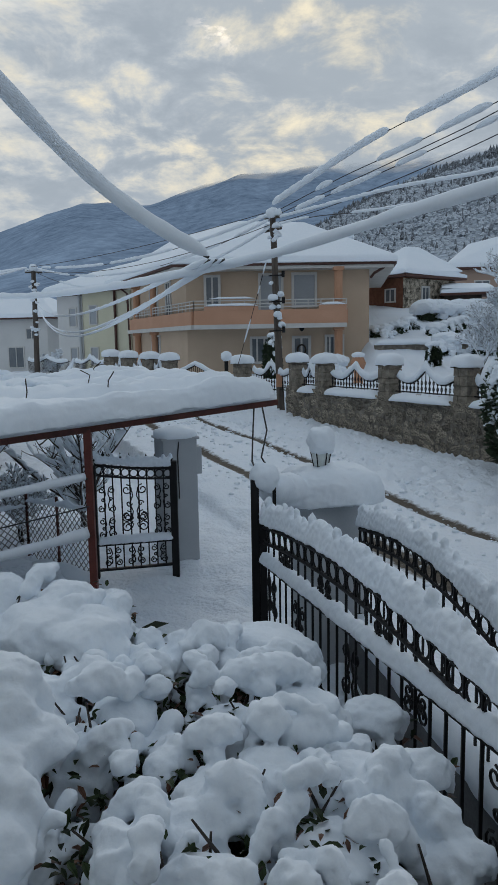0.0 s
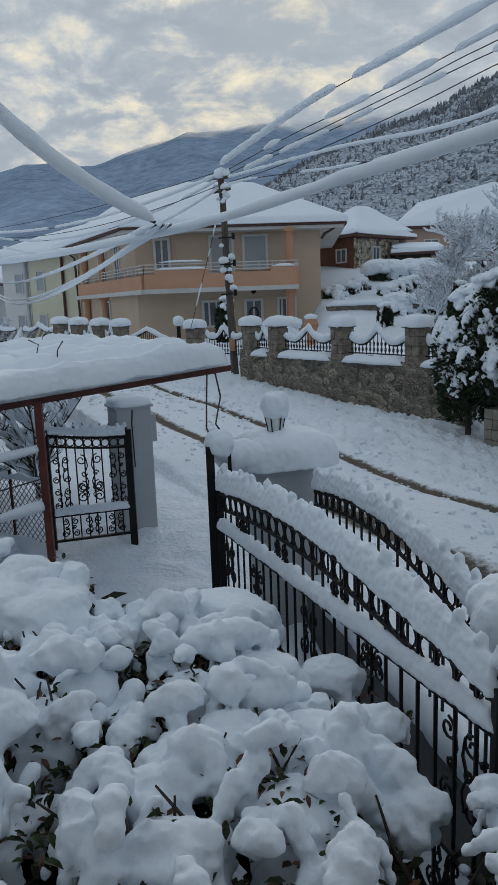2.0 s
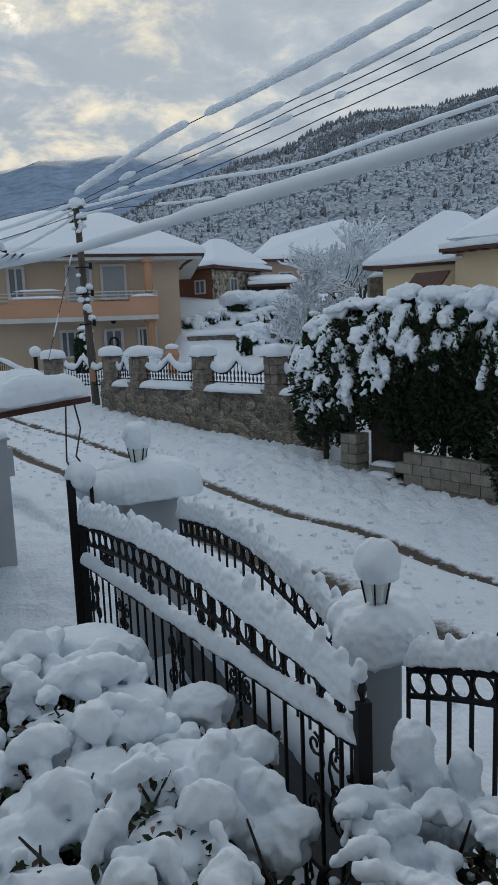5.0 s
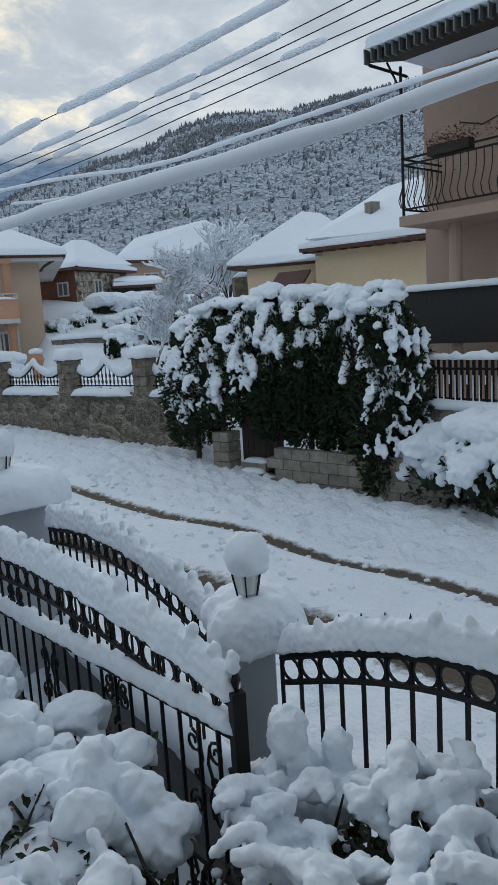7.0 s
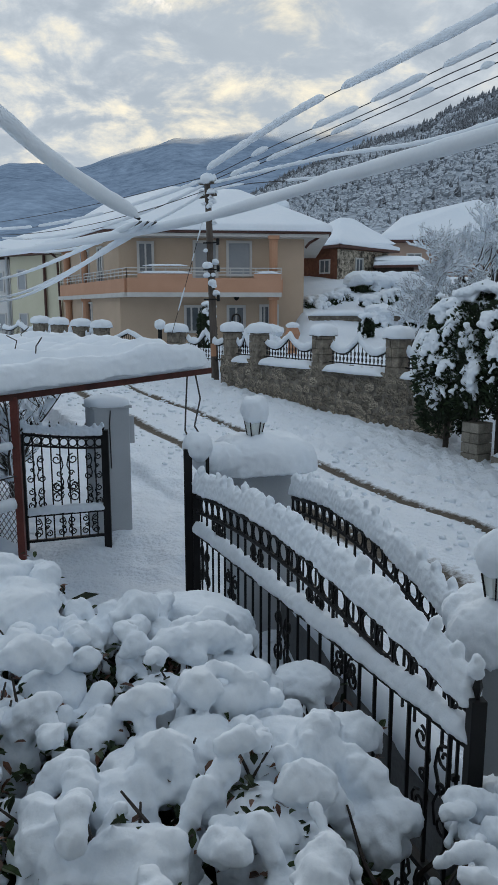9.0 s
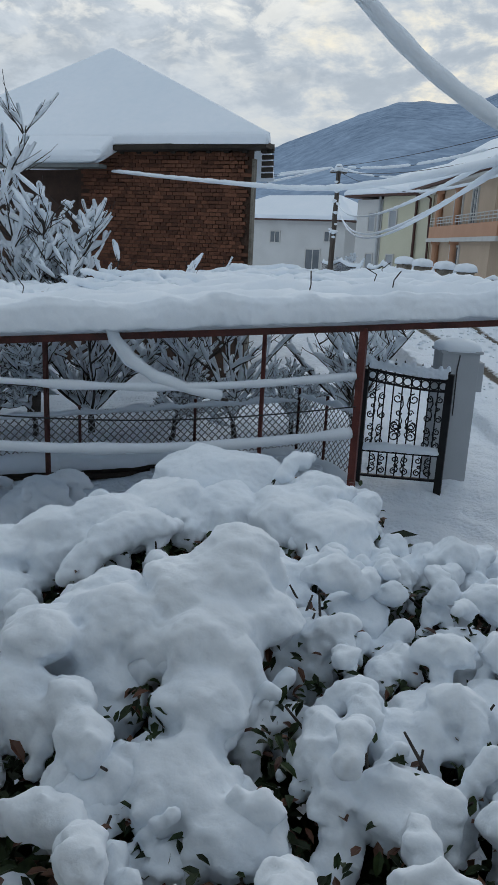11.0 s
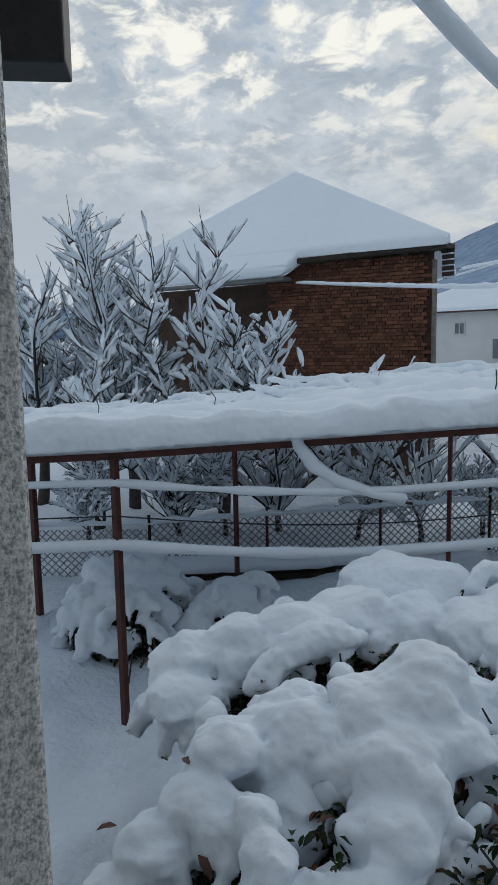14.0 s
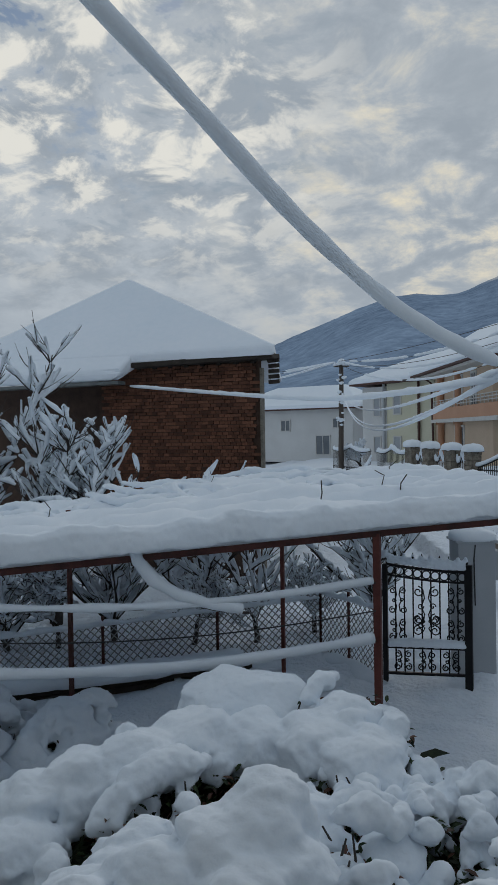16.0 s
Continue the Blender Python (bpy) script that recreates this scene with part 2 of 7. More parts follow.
def road_material():
    m = material("snow_ground", (0.76, 0.835, 0.92), (0.82, 0.88, 0.95), 0.85, 1.2, 14, 0.7, 0.06, spec=0.2)
    t = m.node_tree
    b = t.nodes["Principled BSDF"]
    old = b.inputs["Base Color"].links[0].from_socket
    at = t.nodes.new("ShaderNodeAttribute")
    at.attribute_name = "slush"
    tc = t.nodes.new("ShaderNodeTexCoord")
    n = t.nodes.new("ShaderNodeTexNoise")
    t.links.new(tc.outputs["Object"], n.inputs["Vector"])
    n.inputs["Scale"].default_value, n.inputs["Detail"].default_value, n.inputs["Roughness"].default_value = 7, 8, 0.65
    a = t.nodes.new("ShaderNodeMath")
    a.operation = "MULTIPLY_ADD"
    t.links.new(n.outputs["Fac"], a.inputs[0])
    a.inputs[1].default_value = 0.9
    t.links.new(at.outputs["Fac"], a.inputs[2])
    r = t.nodes.new("ShaderNodeMapRange")
    t.links.new(a.outputs[0], r.inputs["Value"])
    r.inputs["From Min"].default_value, r.inputs["From Max"].default_value = 0.82, 1.12
    n2 = t.nodes.new("ShaderNodeTexNoise")
    t.links.new(tc.outputs["Object"], n2.inputs["Vector"])
    n2.inputs["Scale"].default_value, n2.inputs["Detail"].default_value = 30, 5
    wet = t.nodes.new("ShaderNodeMix")
    wet.data_type = "RGBA"
    t.links.new(n2.outputs["Fac"], wet.inputs["Factor"])
    wet.inputs["A"].default_value, wet.inputs["B"].default_value = (0.045, 0.04, 0.033, 1), (0.16, 0.14, 0.115, 1)
    mix = t.nodes.new("ShaderNodeMix")
    mix.data_type = "RGBA"
    t.links.new(r.outputs["Result"], mix.inputs["Factor"])
    t.links.new(old, mix.inputs["A"])
    t.links.new([o for o in wet.outputs if o.type == "RGBA"][0], mix.inputs["B"])
    t.links.new([o for o in mix.outputs if o.type == "RGBA"][0], b.inputs["Base Color"])
    return m


GROUND = road_material()


# ---- mesh helpers ----
def link_mesh(name, bm, mat, parent=None, smooth=False):
    me = bpy.data.meshes.new(name)
    bm.to_mesh(me)
    bm.free()
    me.materials.append(mat)
    if smooth:
        me.polygons.foreach_set("use_smooth", [True] * len(me.polygons))
    ob = new(name, me)
    if parent:
        ob.parent = parent
    return ob


def part(name, bm, mat, parent, label="", smooth=False):
    ob = link_mesh(name, bm, mat, parent, smooth)
    if label:
        tagged(ob, label)
    return ob


def thing(name, label, category, group="", kind=""):
    return tagged(new(name), label, category, group, kind)


def box(bm, lo, hi, m=None, bevel=0.0):
    lo, hi = Vector(lo), Vector(hi)
    mat = Matrix.Translation((lo + hi) / 2) @ Matrix.Diagonal((*(hi - lo), 1))
    if m is not None:
        mat = m @ mat
    r = bmesh.ops.create_cube(bm, size=1, matrix=mat)
    if bevel:
        es = list({e for v in r["verts"] for e in v.link_edges})
        bmesh.ops.bevel(bm, geom=es, offset=bevel, segments=2, affect="EDGES", profile=0.5)
    return bm


def bar(bm, p, q, w, h=None, up=(0, 0, 1)):
    """A square bar from p to q."""
    p, q = Vector(p), Vector(q)
    h = h or w
    d = (q - p).normalized()
    side = d.cross(Vector(up))
    if side.length < 1e-4:
        side = d.cross(Vector((1, 0, 0)))
    side.normalize()
    top = side.cross(d)
    vs = [bm.verts.new(c + side * (sx_ * w / 2) + top * (sz_ * h / 2)) for c in (p, q) for sx_, sz_ in ((-1, -1), (1, -1), (1, 1), (-1, 1))]
    for f in ((0, 3, 2, 1), (4, 5, 6, 7), (0, 1, 5, 4), (1, 2, 6, 5), (2, 3, 7, 6), (3, 0, 4, 7)):
        bm.faces.new([vs[i] for i in f])


def tube(bm, pts, r, n=6, close=False):
    """A round tube along pts; r is a number or a list."""
    pts = [Vector(p) for p in pts]
    k = len(pts)
    rr = r if isinstance(r, (list, tuple)) else [r] * k
    rings = []
    side = None
    for i, p in enumerate(pts):
        a, b = (pts[(i - 1) % k], pts[(i + 1) % k]) if close else (pts[max(i - 1, 0)], pts[min(i + 1, k - 1)])
        d = (b - a).normalized()
        ref = Vector((0, 0, 1)) if abs(d.z) < 0.9 else Vector((1, 0, 0))
        s = d.cross(ref).normalized() if side is None else (side - d * side.dot(d)).normalized()
        side = s
        t = s.cross(d)
        rings.append([bm.verts.new(p + (s * math.cos(u) + t * math.sin(u)) * rr[i]) for u in (2 * math.pi * j / n for j in range(n))])
    for i in range(k if close else k - 1):
        A, B = rings[i], rings[(i + 1) % k]
        for j in range(n):
            bm.faces.new((A[j], A[(j + 1) % n], B[(j + 1) % n], B[j]))
    if not close:
        bm.faces.new(rings[0])
        bm.faces.new(rings[-1][::-1])


def ico_template(sub):
    bm = bmesh.new()
    bmesh.ops.create_icosphere(bm, subdivisions=sub, radius=1)
    bm.verts.index_update()
    v = [x.co.copy() for x in bm.verts]
    f = [[x.index for x in face.verts] for face in bm.faces]
    bm.free()
    return v, f


ICO = {k: ico_template(k) for k in (1, 2, 3)}


def lump(bm, c, r, squash=(1, 1, 1), sub=2, wob=0.12, seed=0.0):
    """An uneven ball of snow."""
    V, F = ICO[sub]
    cx, cy, cz = c[0], c[1], c[2]
    ax, ay, az = squash
    off = Vector((seed, seed * 0.7, cx + cy))
    new_vert = bm.verts.new
    vs = []
    for v in V:
        k = r * (1 + wob * noise.noise(v * 1.7 + off))
        vs.append(new_vert((cx + v.x * ax * k, cy + v.y * ay * k, cz + v.z * az * k)))
    for i, j, k in F:
        bm.faces.new((vs[i], vs[j], vs[k]))


def snow_ridge(bm, pts, width, height, wob=0.15, n=10, step=0.1, freq=2.0, sag=0.0, end_round=True):
    """Snow lying along a line: a loaf with uneven width and height."""
    pts = [Vector(p) for p in pts]
    dense = []
    for a, b in zip(pts, pts[1:]):
        k = max(2, int((b - a).length / step))
        dense += [a.lerp(b, i / k) for i in range(k)]
    dense.append(pts[-1])
    total = len(dense)
    rings = []
    for i, p in enumerate(dense):
        d = (dense[min(i + 1, total - 1)] - dense[max(i - 1, 0)]).normalized()
        s = d.cross(Vector((0, 0, 1))).normalized()
        end = min(i, total - 1 - i) / max(1.0, width / step * 0.6)
        e = math.sqrt(max(0.0, 1 - (1 - min(1, end)) ** 2)) * 0.85 + 0.15 if end_round else 1
        w = width * (1 + wob * noise.noise(p * freq)) * (0.6 + 0.4 * e)
        h = height * (1 + wob * 1.3 * noise.noise(p * freq * 1.3 + Vector((9, 3, 1)))) * e
        ring = []
        for j in range(n):
            u = math.pi * 2 * j / n
            x, z = math.cos(u), math.sin(u)
            x = math.copysign(abs(x) ** 0.75, x)
            zz = z if z > 0 else z * sag
            q = p + s * (x * w / 2) + Vector((0, 0, zz * h))
            q += Vector((0, 0, 1)) * (0.06 * height * noise.noise(q * 9)) + s * (0.05 * width * noise.noise(q * 8 + Vector((4, 4, 4))))
            ring.append(bm.verts.new(q))
        rings.append(ring)
    for A, B in zip(rings, rings[1:]):
        for j in range(n):
            bm.faces.new((A[j], A[(j + 1) % n], B[(j + 1) % n], B[j]))
    bm.faces.new(rings[0])
    bm.faces.new(rings[-1][::-1])


def snow_cap(bm, c, sx_, sy_, h, rot=0.0, seed=0.0, power=3.0, drop=0.12):
    """A pillow of snow on a flat top: rounded box with an uneven rim."""
    nu, nv = 28, 9
    m = Matrix.Translation(c) @ Matrix.Rotation(rot, 4, "Z")
    rings = []
    for j in range(nv):
        v = j / (nv - 1)
        ring = []
        for i in range(nu):
            u = 2 * math.pi * i / nu
            cu, su = math.cos(u), math.sin(u)
            k = (abs(cu) ** power + abs(su) ** power) ** (-1 / power)
            prof = (1 - v ** 3.2) ** 0.5 if v < 1 else 0.0
            wob = 1 + 0.05 * noise.noise(Vector((cu * 2, su * 2, v * 2 + seed)))
            z = h * (v ** 0.75) * (1 + 0.1 * noise.noise(Vector((cu * 1.5 + seed, su * 1.5, v)))) - drop * h * (1 - v) * (1 + noise.noise(Vector((cu * 3, su * 3, seed + 5))))
            ring.append(bm.verts.new(m @ Vector((cu * k * sx_ / 2 * max(prof, 0.02) * wob, su * k * sy_ / 2 * max(prof, 0.02) * wob, z))))
        rings.append(ring)
    for A, B in zip(rings, rings[1:]):
        for i in range(nu):
            bm.faces.new((A[i], A[(i + 1) % nu], B[(i + 1) % nu], B[i]))
    bm.faces.new(rings[-1])
    bm.faces.new(rings[0][::-1])


def fuse(ob, voxel, rough=0.0, size=0.08, smooth=2):
    """Melts a heap of overlapping lumps into one skin of snow."""
    r = ob.modifiers.new("melt", "REMESH")
    r.mode, r.voxel_size, r.use_smooth_shade = "VOXEL", voxel, True
    if smooth:
        s = ob.modifiers.new("settle", "SMOOTH")
        s.factor, s.iterations = 0.5, smooth
    if rough:
        tex = bpy.data.textures.new("crumbs", "CLOUDS")
        tex.noise_scale, tex.noise_depth = size, 3
        d = ob.modifiers.new("crumble", "DISPLACE")
        d.texture, d.strength, d.mid_level, d.texture_coords = tex, rough, 0.5, "GLOBAL"
    return ob


def crumb(ob, strength, size):
    """A second, finer roughness on a skin of snow."""
    tex = bpy.data.textures.new("fine_crumbs", "CLOUDS")
    tex.noise_scale, tex.noise_depth = size, 2
    d = ob.modifiers.new("fine_crumble", "DISPLACE")
    d.texture, d.strength, d.mid_level, d.texture_coords = tex, strength, 0.5, "GLOBAL"


def along(p, q, t):
    return Vector(p).lerp(Vector(q), t)


# ---- ground ----
def smooth(a, b, x):
    t = np.clip((x - a) / (b - a), 0, 1)
    return t * t * (3 - 2 * t)


RD, RN, R0 = np.array((0.407, -0.914)), np.array((-0.914, -0.407)), np.array((3.74, 10.6))


def road_coords(x, y):
    """Way up the road and way across it (towards the yard)."""
    return -((x - R0[0]) * RD[0] + (y - R0[1]) * RD[1]), (x - R0[0]) * RN[0] + (y - R0[1]) * RN[1]


def base_height(x, y):
    s, c = road_coords(x, y)
    z = 0.058 * np.clip(s, -5, 17)
    z = np.where(c > 3.2, z * 0.35 + 0.0, z)
    bank = smooth(-0.6, -2.2, c) * (1 - smooth(-2.6, -3.3, c)) * 0.04
    garden = smooth(-3.35, -3.75, c) * smooth(3.0, 5.0, s)
    z = z * (1 - garden) + garden * np.maximum(z + 0.45, 1.3) + bank
    # the garden beside the big house climbs in terraces
    rise = smooth(4.9, 6.1, x) * np.interp(y, (24, 33, 34, 34.3, 42.2, 43.4, 48), (0, 0.9, 0.9, 1.32, 2.45, 2.9, 3.75))
    far = np.clip(np.hypot(x, y) - 75, 0, 600) * 0.02
    return z + rise + far


def axis(lo, hi, step, out_lo, out_hi):
    mid = list(np.arange(lo, hi, step))
    a, v, k = [], lo, step
    while v > out_lo:
        k *= 1.22
        v -= k
        a.append(v)
    b, v, k = [], hi, step
    while v < out_hi:
        k *= 1.22
        b.append(v)
        v += k
    return np.array(a[::-1] + mid + b)


def build_ground():
    xs, ys = axis(-9, 11, 0.07, -420, 420), axis(2.5, 24, 0.085, -300, 520)
    X, Y = np.meshgrid(xs, ys)
    Z = base_height(X, Y)
    s, c = road_coords(X, Y)
    n1 = np.array([noise.noise((x * 0.55, y * 0.55, 0.0)) for x, y in zip(X.ravel(), Y.ravel())]).reshape(X.shape)
    n2 = np.array([noise.noise((x * 2.6, y * 2.6, 4.0)) for x, y in zip(X.ravel(), Y.ravel())]).reshape(X.shape)
    n3 = np.array([noise.noise((a * 0.9, b * 5.5, 8.0)) for a, b in zip(s.ravel(), c.ravel())]).reshape(X.shape)
    n4 = np.array([noise.noise((x * 6.5, y * 6.5, 14.0)) for x, y in zip(X.ravel(), Y.ravel())]).reshape(X.shape)
    road = smooth(-0.7, -0.3, c) * (1 - smooth(2.5, 2.9, c))
    near = np.exp(-((X - 3) ** 2 + (Y - 10) ** 2) / 900)
    Z = Z + n1 * 0.10 * near + n2 * 0.085 * near * (1 - road) + n4 * 0.10 * near * (1 - road) * smooth(0.2, -0.9, c) + n4 * 0.015 * near + n3 * 0.025 * near * road
    wander = 0.10 * np.sin(s * 0.7) + 0.05 * np.sin(s * 1.9 + 1)
    far_track = np.exp(-((c - wander) / 0.19) ** 2)
    wide = 0.2 + 0.22 * smooth(2.5, -2.0, s)
    near_track = np.exp(-((c - 1.78 - wander * 0.7) / wide) ** 2)
    fade = smooth(-9, -6, s) * (1 - smooth(15, 22, s) * 0.5)
    slush = np.clip(far_track + near_track, 0, 1) * fade
    Z = Z - 0.06 * slush + 0.03 * np.exp(-((np.abs(c - wander) - 0.33) / 0.12) ** 2) * fade
    nx, ny = len(xs), len(ys)
    idx = np.arange(nx * ny).reshape(ny, nx)
    quads = np.stack([idx[:-1, :-1], idx[:-1, 1:], idx[1:, 1:], idx[1:, :-1]], -1).reshape(-1, 4)
    me = bpy.data.meshes.new("ground")
    me.from_pydata(np.stack([X, Y, Z], -1).reshape(-1, 3).tolist(), [], quads.tolist())
    at = me.attributes.new("slush", "FLOAT", "POINT")
    at.data.foreach_set("value", (slush * 0.85).ravel().astype(np.float32))
    me.polygons.foreach_set("use_smooth", [True] * len(me.polygons))
    me.materials.append(GROUND)
    return tagged(new("ground", me), "deep fresh snow over yards, gardens and a rutted village road", "ground", kind="structure")


ground = build_ground()


def snow_clods():
    """Loose clods that wheels and feet have thrown up along the ruts and on the bank."""
    rng = random.Random(12)
    bm = bmesh.new()
    for _ in range(900):
        s = rng.uniform(-7, 15)
        c = rng.choice((rng.gauss(0.35, 0.2), rng.gauss(-0.4, 0.25), rng.gauss(1.0, 0.3), rng.gauss(2.3, 0.2), rng.uniform(-2.8, -0.5)))
        x, y = R0[0] - s * RD[0] + c * RN[0], R0[1] - s * RD[1] + c * RN[1]
        r = rng.uniform(0.015, 0.055) * (1.4 if rng.random() < 0.1 else 1)
        z = ground_z(x, y)
        if z is not None:
            lump(bm, (x, y, z + r * 0.25), r, (rng.uniform(0.9, 1.5), 1, 0.75), 1, 0.5, s)
    ob = link_mesh("snow_clods", bm, SNOW, None, True)
    tagged(ob, "loose clods of snow along the ruts of the road", "snow", kind="stuff")


def ground_z(x, y):
    hit = ground.ray_cast(Vector((x, y, 30)), Vector((0, 0, -1)))
    return hit[1].z if hit[0] else None


bpy.context.view_layer.update()
snow_clods()


# ---- hills ----
def hill_material(name, tree, snow, lo, hi, scale, fog_low, fog_high, haze_colour, haze_glow):
    m = bpy.data.materials.new(name)
    m.use_nodes = True
    t = m.node_tree
    b = t.nodes["Principled BSDF"]
    tc = t.nodes.new("ShaderNodeTexCoord")
    mp = t.nodes.new("ShaderNodeMapping")
    mp.inputs["Scale"].default_value = (1.0, 0.8, 1.0)
    t.links.new(tc.outputs["Object"], mp.inputs["Vector"])

    def nz(s, d, r):
        n = t.nodes.new("ShaderNodeTexNoise")
        t.links.new(mp.outputs[0], n.inputs["Vector"])
        n.inputs["Scale"].default_value, n.inputs["Detail"].default_value, n.inputs["Roughness"].default_value = s, d, r
        return n.outputs["Fac"]

    a = t.nodes.new("ShaderNodeMath")
    a.operation = "MULTIPLY_ADD"
    t.links.new(nz(scale, 8, 0.7), a.inputs[0])
    a.inputs[1].default_value = 0.6
    k = t.nodes.new("ShaderNodeMath")
    k.operation = "MULTIPLY"
    t.links.new(nz(scale * 0.08, 5, 0.6), k.inputs[0])
    k.inputs[1].default_value = 0.4
    t.links.new(k.outputs[0], a.inputs[2])
    r = t.nodes.new("ShaderNodeMapRange")
    t.links.new(a.outputs[0], r.inputs["Value"])
    r.inputs["From Min"].default_value, r.inputs["From Max"].default_value = lo, hi
    mix = t.nodes.new("ShaderNodeMix")
    mix.data_type = "RGBA"
    t.links.new(r.outputs["Result"], mix.inputs["Factor"])
    mix.inputs["A"].default_value, mix.inputs["B"].default_value = (*tree, 1), (*snow, 1)
    col = [o for o in mix.outputs if o.type == "RGBA"][0]
    t.links.new(col, b.inputs["Base Color"])
    b.inputs["Roughness"].default_value = 1.0
    b.inputs["Specular IOR Level"].default_value = 0.0
    # a faint blue emission stands in for the haze in front of the slope
    b.inputs["Emission Color"].default_value = (*haze_colour, 1)
    b.inputs["Emission Strength"].default_value = haze_glow
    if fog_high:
        # low cloud that lies on the ridge, made by fading the slope to transparent
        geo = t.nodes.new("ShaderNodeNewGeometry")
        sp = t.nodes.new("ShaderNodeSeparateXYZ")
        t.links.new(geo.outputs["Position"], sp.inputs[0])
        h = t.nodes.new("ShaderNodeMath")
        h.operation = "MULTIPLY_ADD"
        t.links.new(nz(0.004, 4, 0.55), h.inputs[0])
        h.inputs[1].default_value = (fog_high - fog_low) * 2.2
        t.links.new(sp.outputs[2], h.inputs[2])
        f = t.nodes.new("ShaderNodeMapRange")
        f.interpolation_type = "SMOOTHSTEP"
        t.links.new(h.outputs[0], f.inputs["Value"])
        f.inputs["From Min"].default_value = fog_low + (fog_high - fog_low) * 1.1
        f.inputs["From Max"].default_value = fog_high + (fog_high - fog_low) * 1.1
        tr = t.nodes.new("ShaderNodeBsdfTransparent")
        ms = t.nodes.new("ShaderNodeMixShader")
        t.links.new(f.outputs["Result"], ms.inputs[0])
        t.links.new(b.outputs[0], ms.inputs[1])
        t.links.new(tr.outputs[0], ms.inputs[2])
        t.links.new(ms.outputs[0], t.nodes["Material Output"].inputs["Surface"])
    return m


def build_hill(name, ridge, r_foot, r_top, z_foot, mat, rough, label, cols, rows, seed):
    """A slope that climbs from a foot line to a ridge whose outline is given as (azimuth, tangent of elevation)."""
    az = np.linspace(ridge[0][0], ridge[-1][0], cols)
    te = np.interp(az, [p[0] for p in ridge], [p[1] for p in ridge])
    verts, faces = [], []
    for j in range(rows):
        v = j / (rows - 1)
        for i in range(cols):
            a = radians(az[i])
            up = min(v / 0.86, 1.0)
            over = max(0.0, v - 0.86) / 0.14
            r = r_foot + (r_top - r_foot) * v
            zt = 3 + te[i] * (r_foot + (r_top - r_foot) * 0.86)
            z = z_foot + (zt - z_foot) * (up ** 1.15) - over * 0.25 * zt
            p = Vector((math.sin(a) * r, math.cos(a) * r, 0))
            w = math.sin(math.pi * min(1, up)) * 0.8 + 0.2 * up
            n = noise.fractal(p * (3.2 / r_top) + Vector((seed, 0, 0)), 1.0, 2.0, 4)
            n2 = noise.noise(p * (60 / r_top))
            verts.append((p.x, p.y, z + rough * (n * w + 0.10 * n2 * up)))
    for j in range(rows - 1):
        for i in range(cols - 1):
            k = j * cols + i
            faces.append((k, k + 1, k + cols + 1, k + cols))
    me = bpy.data.meshes.new(name)
    me.from_pydata(verts, [], faces)
    me.polygons.foreach_set("use_smooth", [True] * len(faces))
    me.materials.append(mat)
    return tagged(new(name, me), label, "hill", kind="structure"), verts


# distance haze is put into the blue tree and snow colours and the glow
MOUNTAIN = hill_material("hazed_far_forest", (0.045, 0.07, 0.11), (0.24, 0.31, 0.405), 0.38, 0.66, 0.055, 300, 352, (0.12, 0.18, 0.27), 0.42)
# the nearer slope carries a weaker haze, painted as grey-blue colour and glow
HILL = hill_material("hazed_near_forest", (0.05, 0.06, 0.075), (0.36, 0.42, 0.49), 0.36, 0.64, 0.30, 0, 0, (0.20, 0.25, 0.31), 0.3)
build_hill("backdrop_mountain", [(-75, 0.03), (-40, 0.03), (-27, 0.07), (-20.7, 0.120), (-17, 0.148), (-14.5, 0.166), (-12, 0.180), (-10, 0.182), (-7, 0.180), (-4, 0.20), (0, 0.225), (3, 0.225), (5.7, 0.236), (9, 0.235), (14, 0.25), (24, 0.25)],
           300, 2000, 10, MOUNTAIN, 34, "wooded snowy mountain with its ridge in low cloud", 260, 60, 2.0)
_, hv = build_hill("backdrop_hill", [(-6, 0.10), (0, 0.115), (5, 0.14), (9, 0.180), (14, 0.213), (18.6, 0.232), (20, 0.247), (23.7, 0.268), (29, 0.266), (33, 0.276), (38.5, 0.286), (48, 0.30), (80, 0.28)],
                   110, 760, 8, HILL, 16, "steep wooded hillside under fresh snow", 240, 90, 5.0)


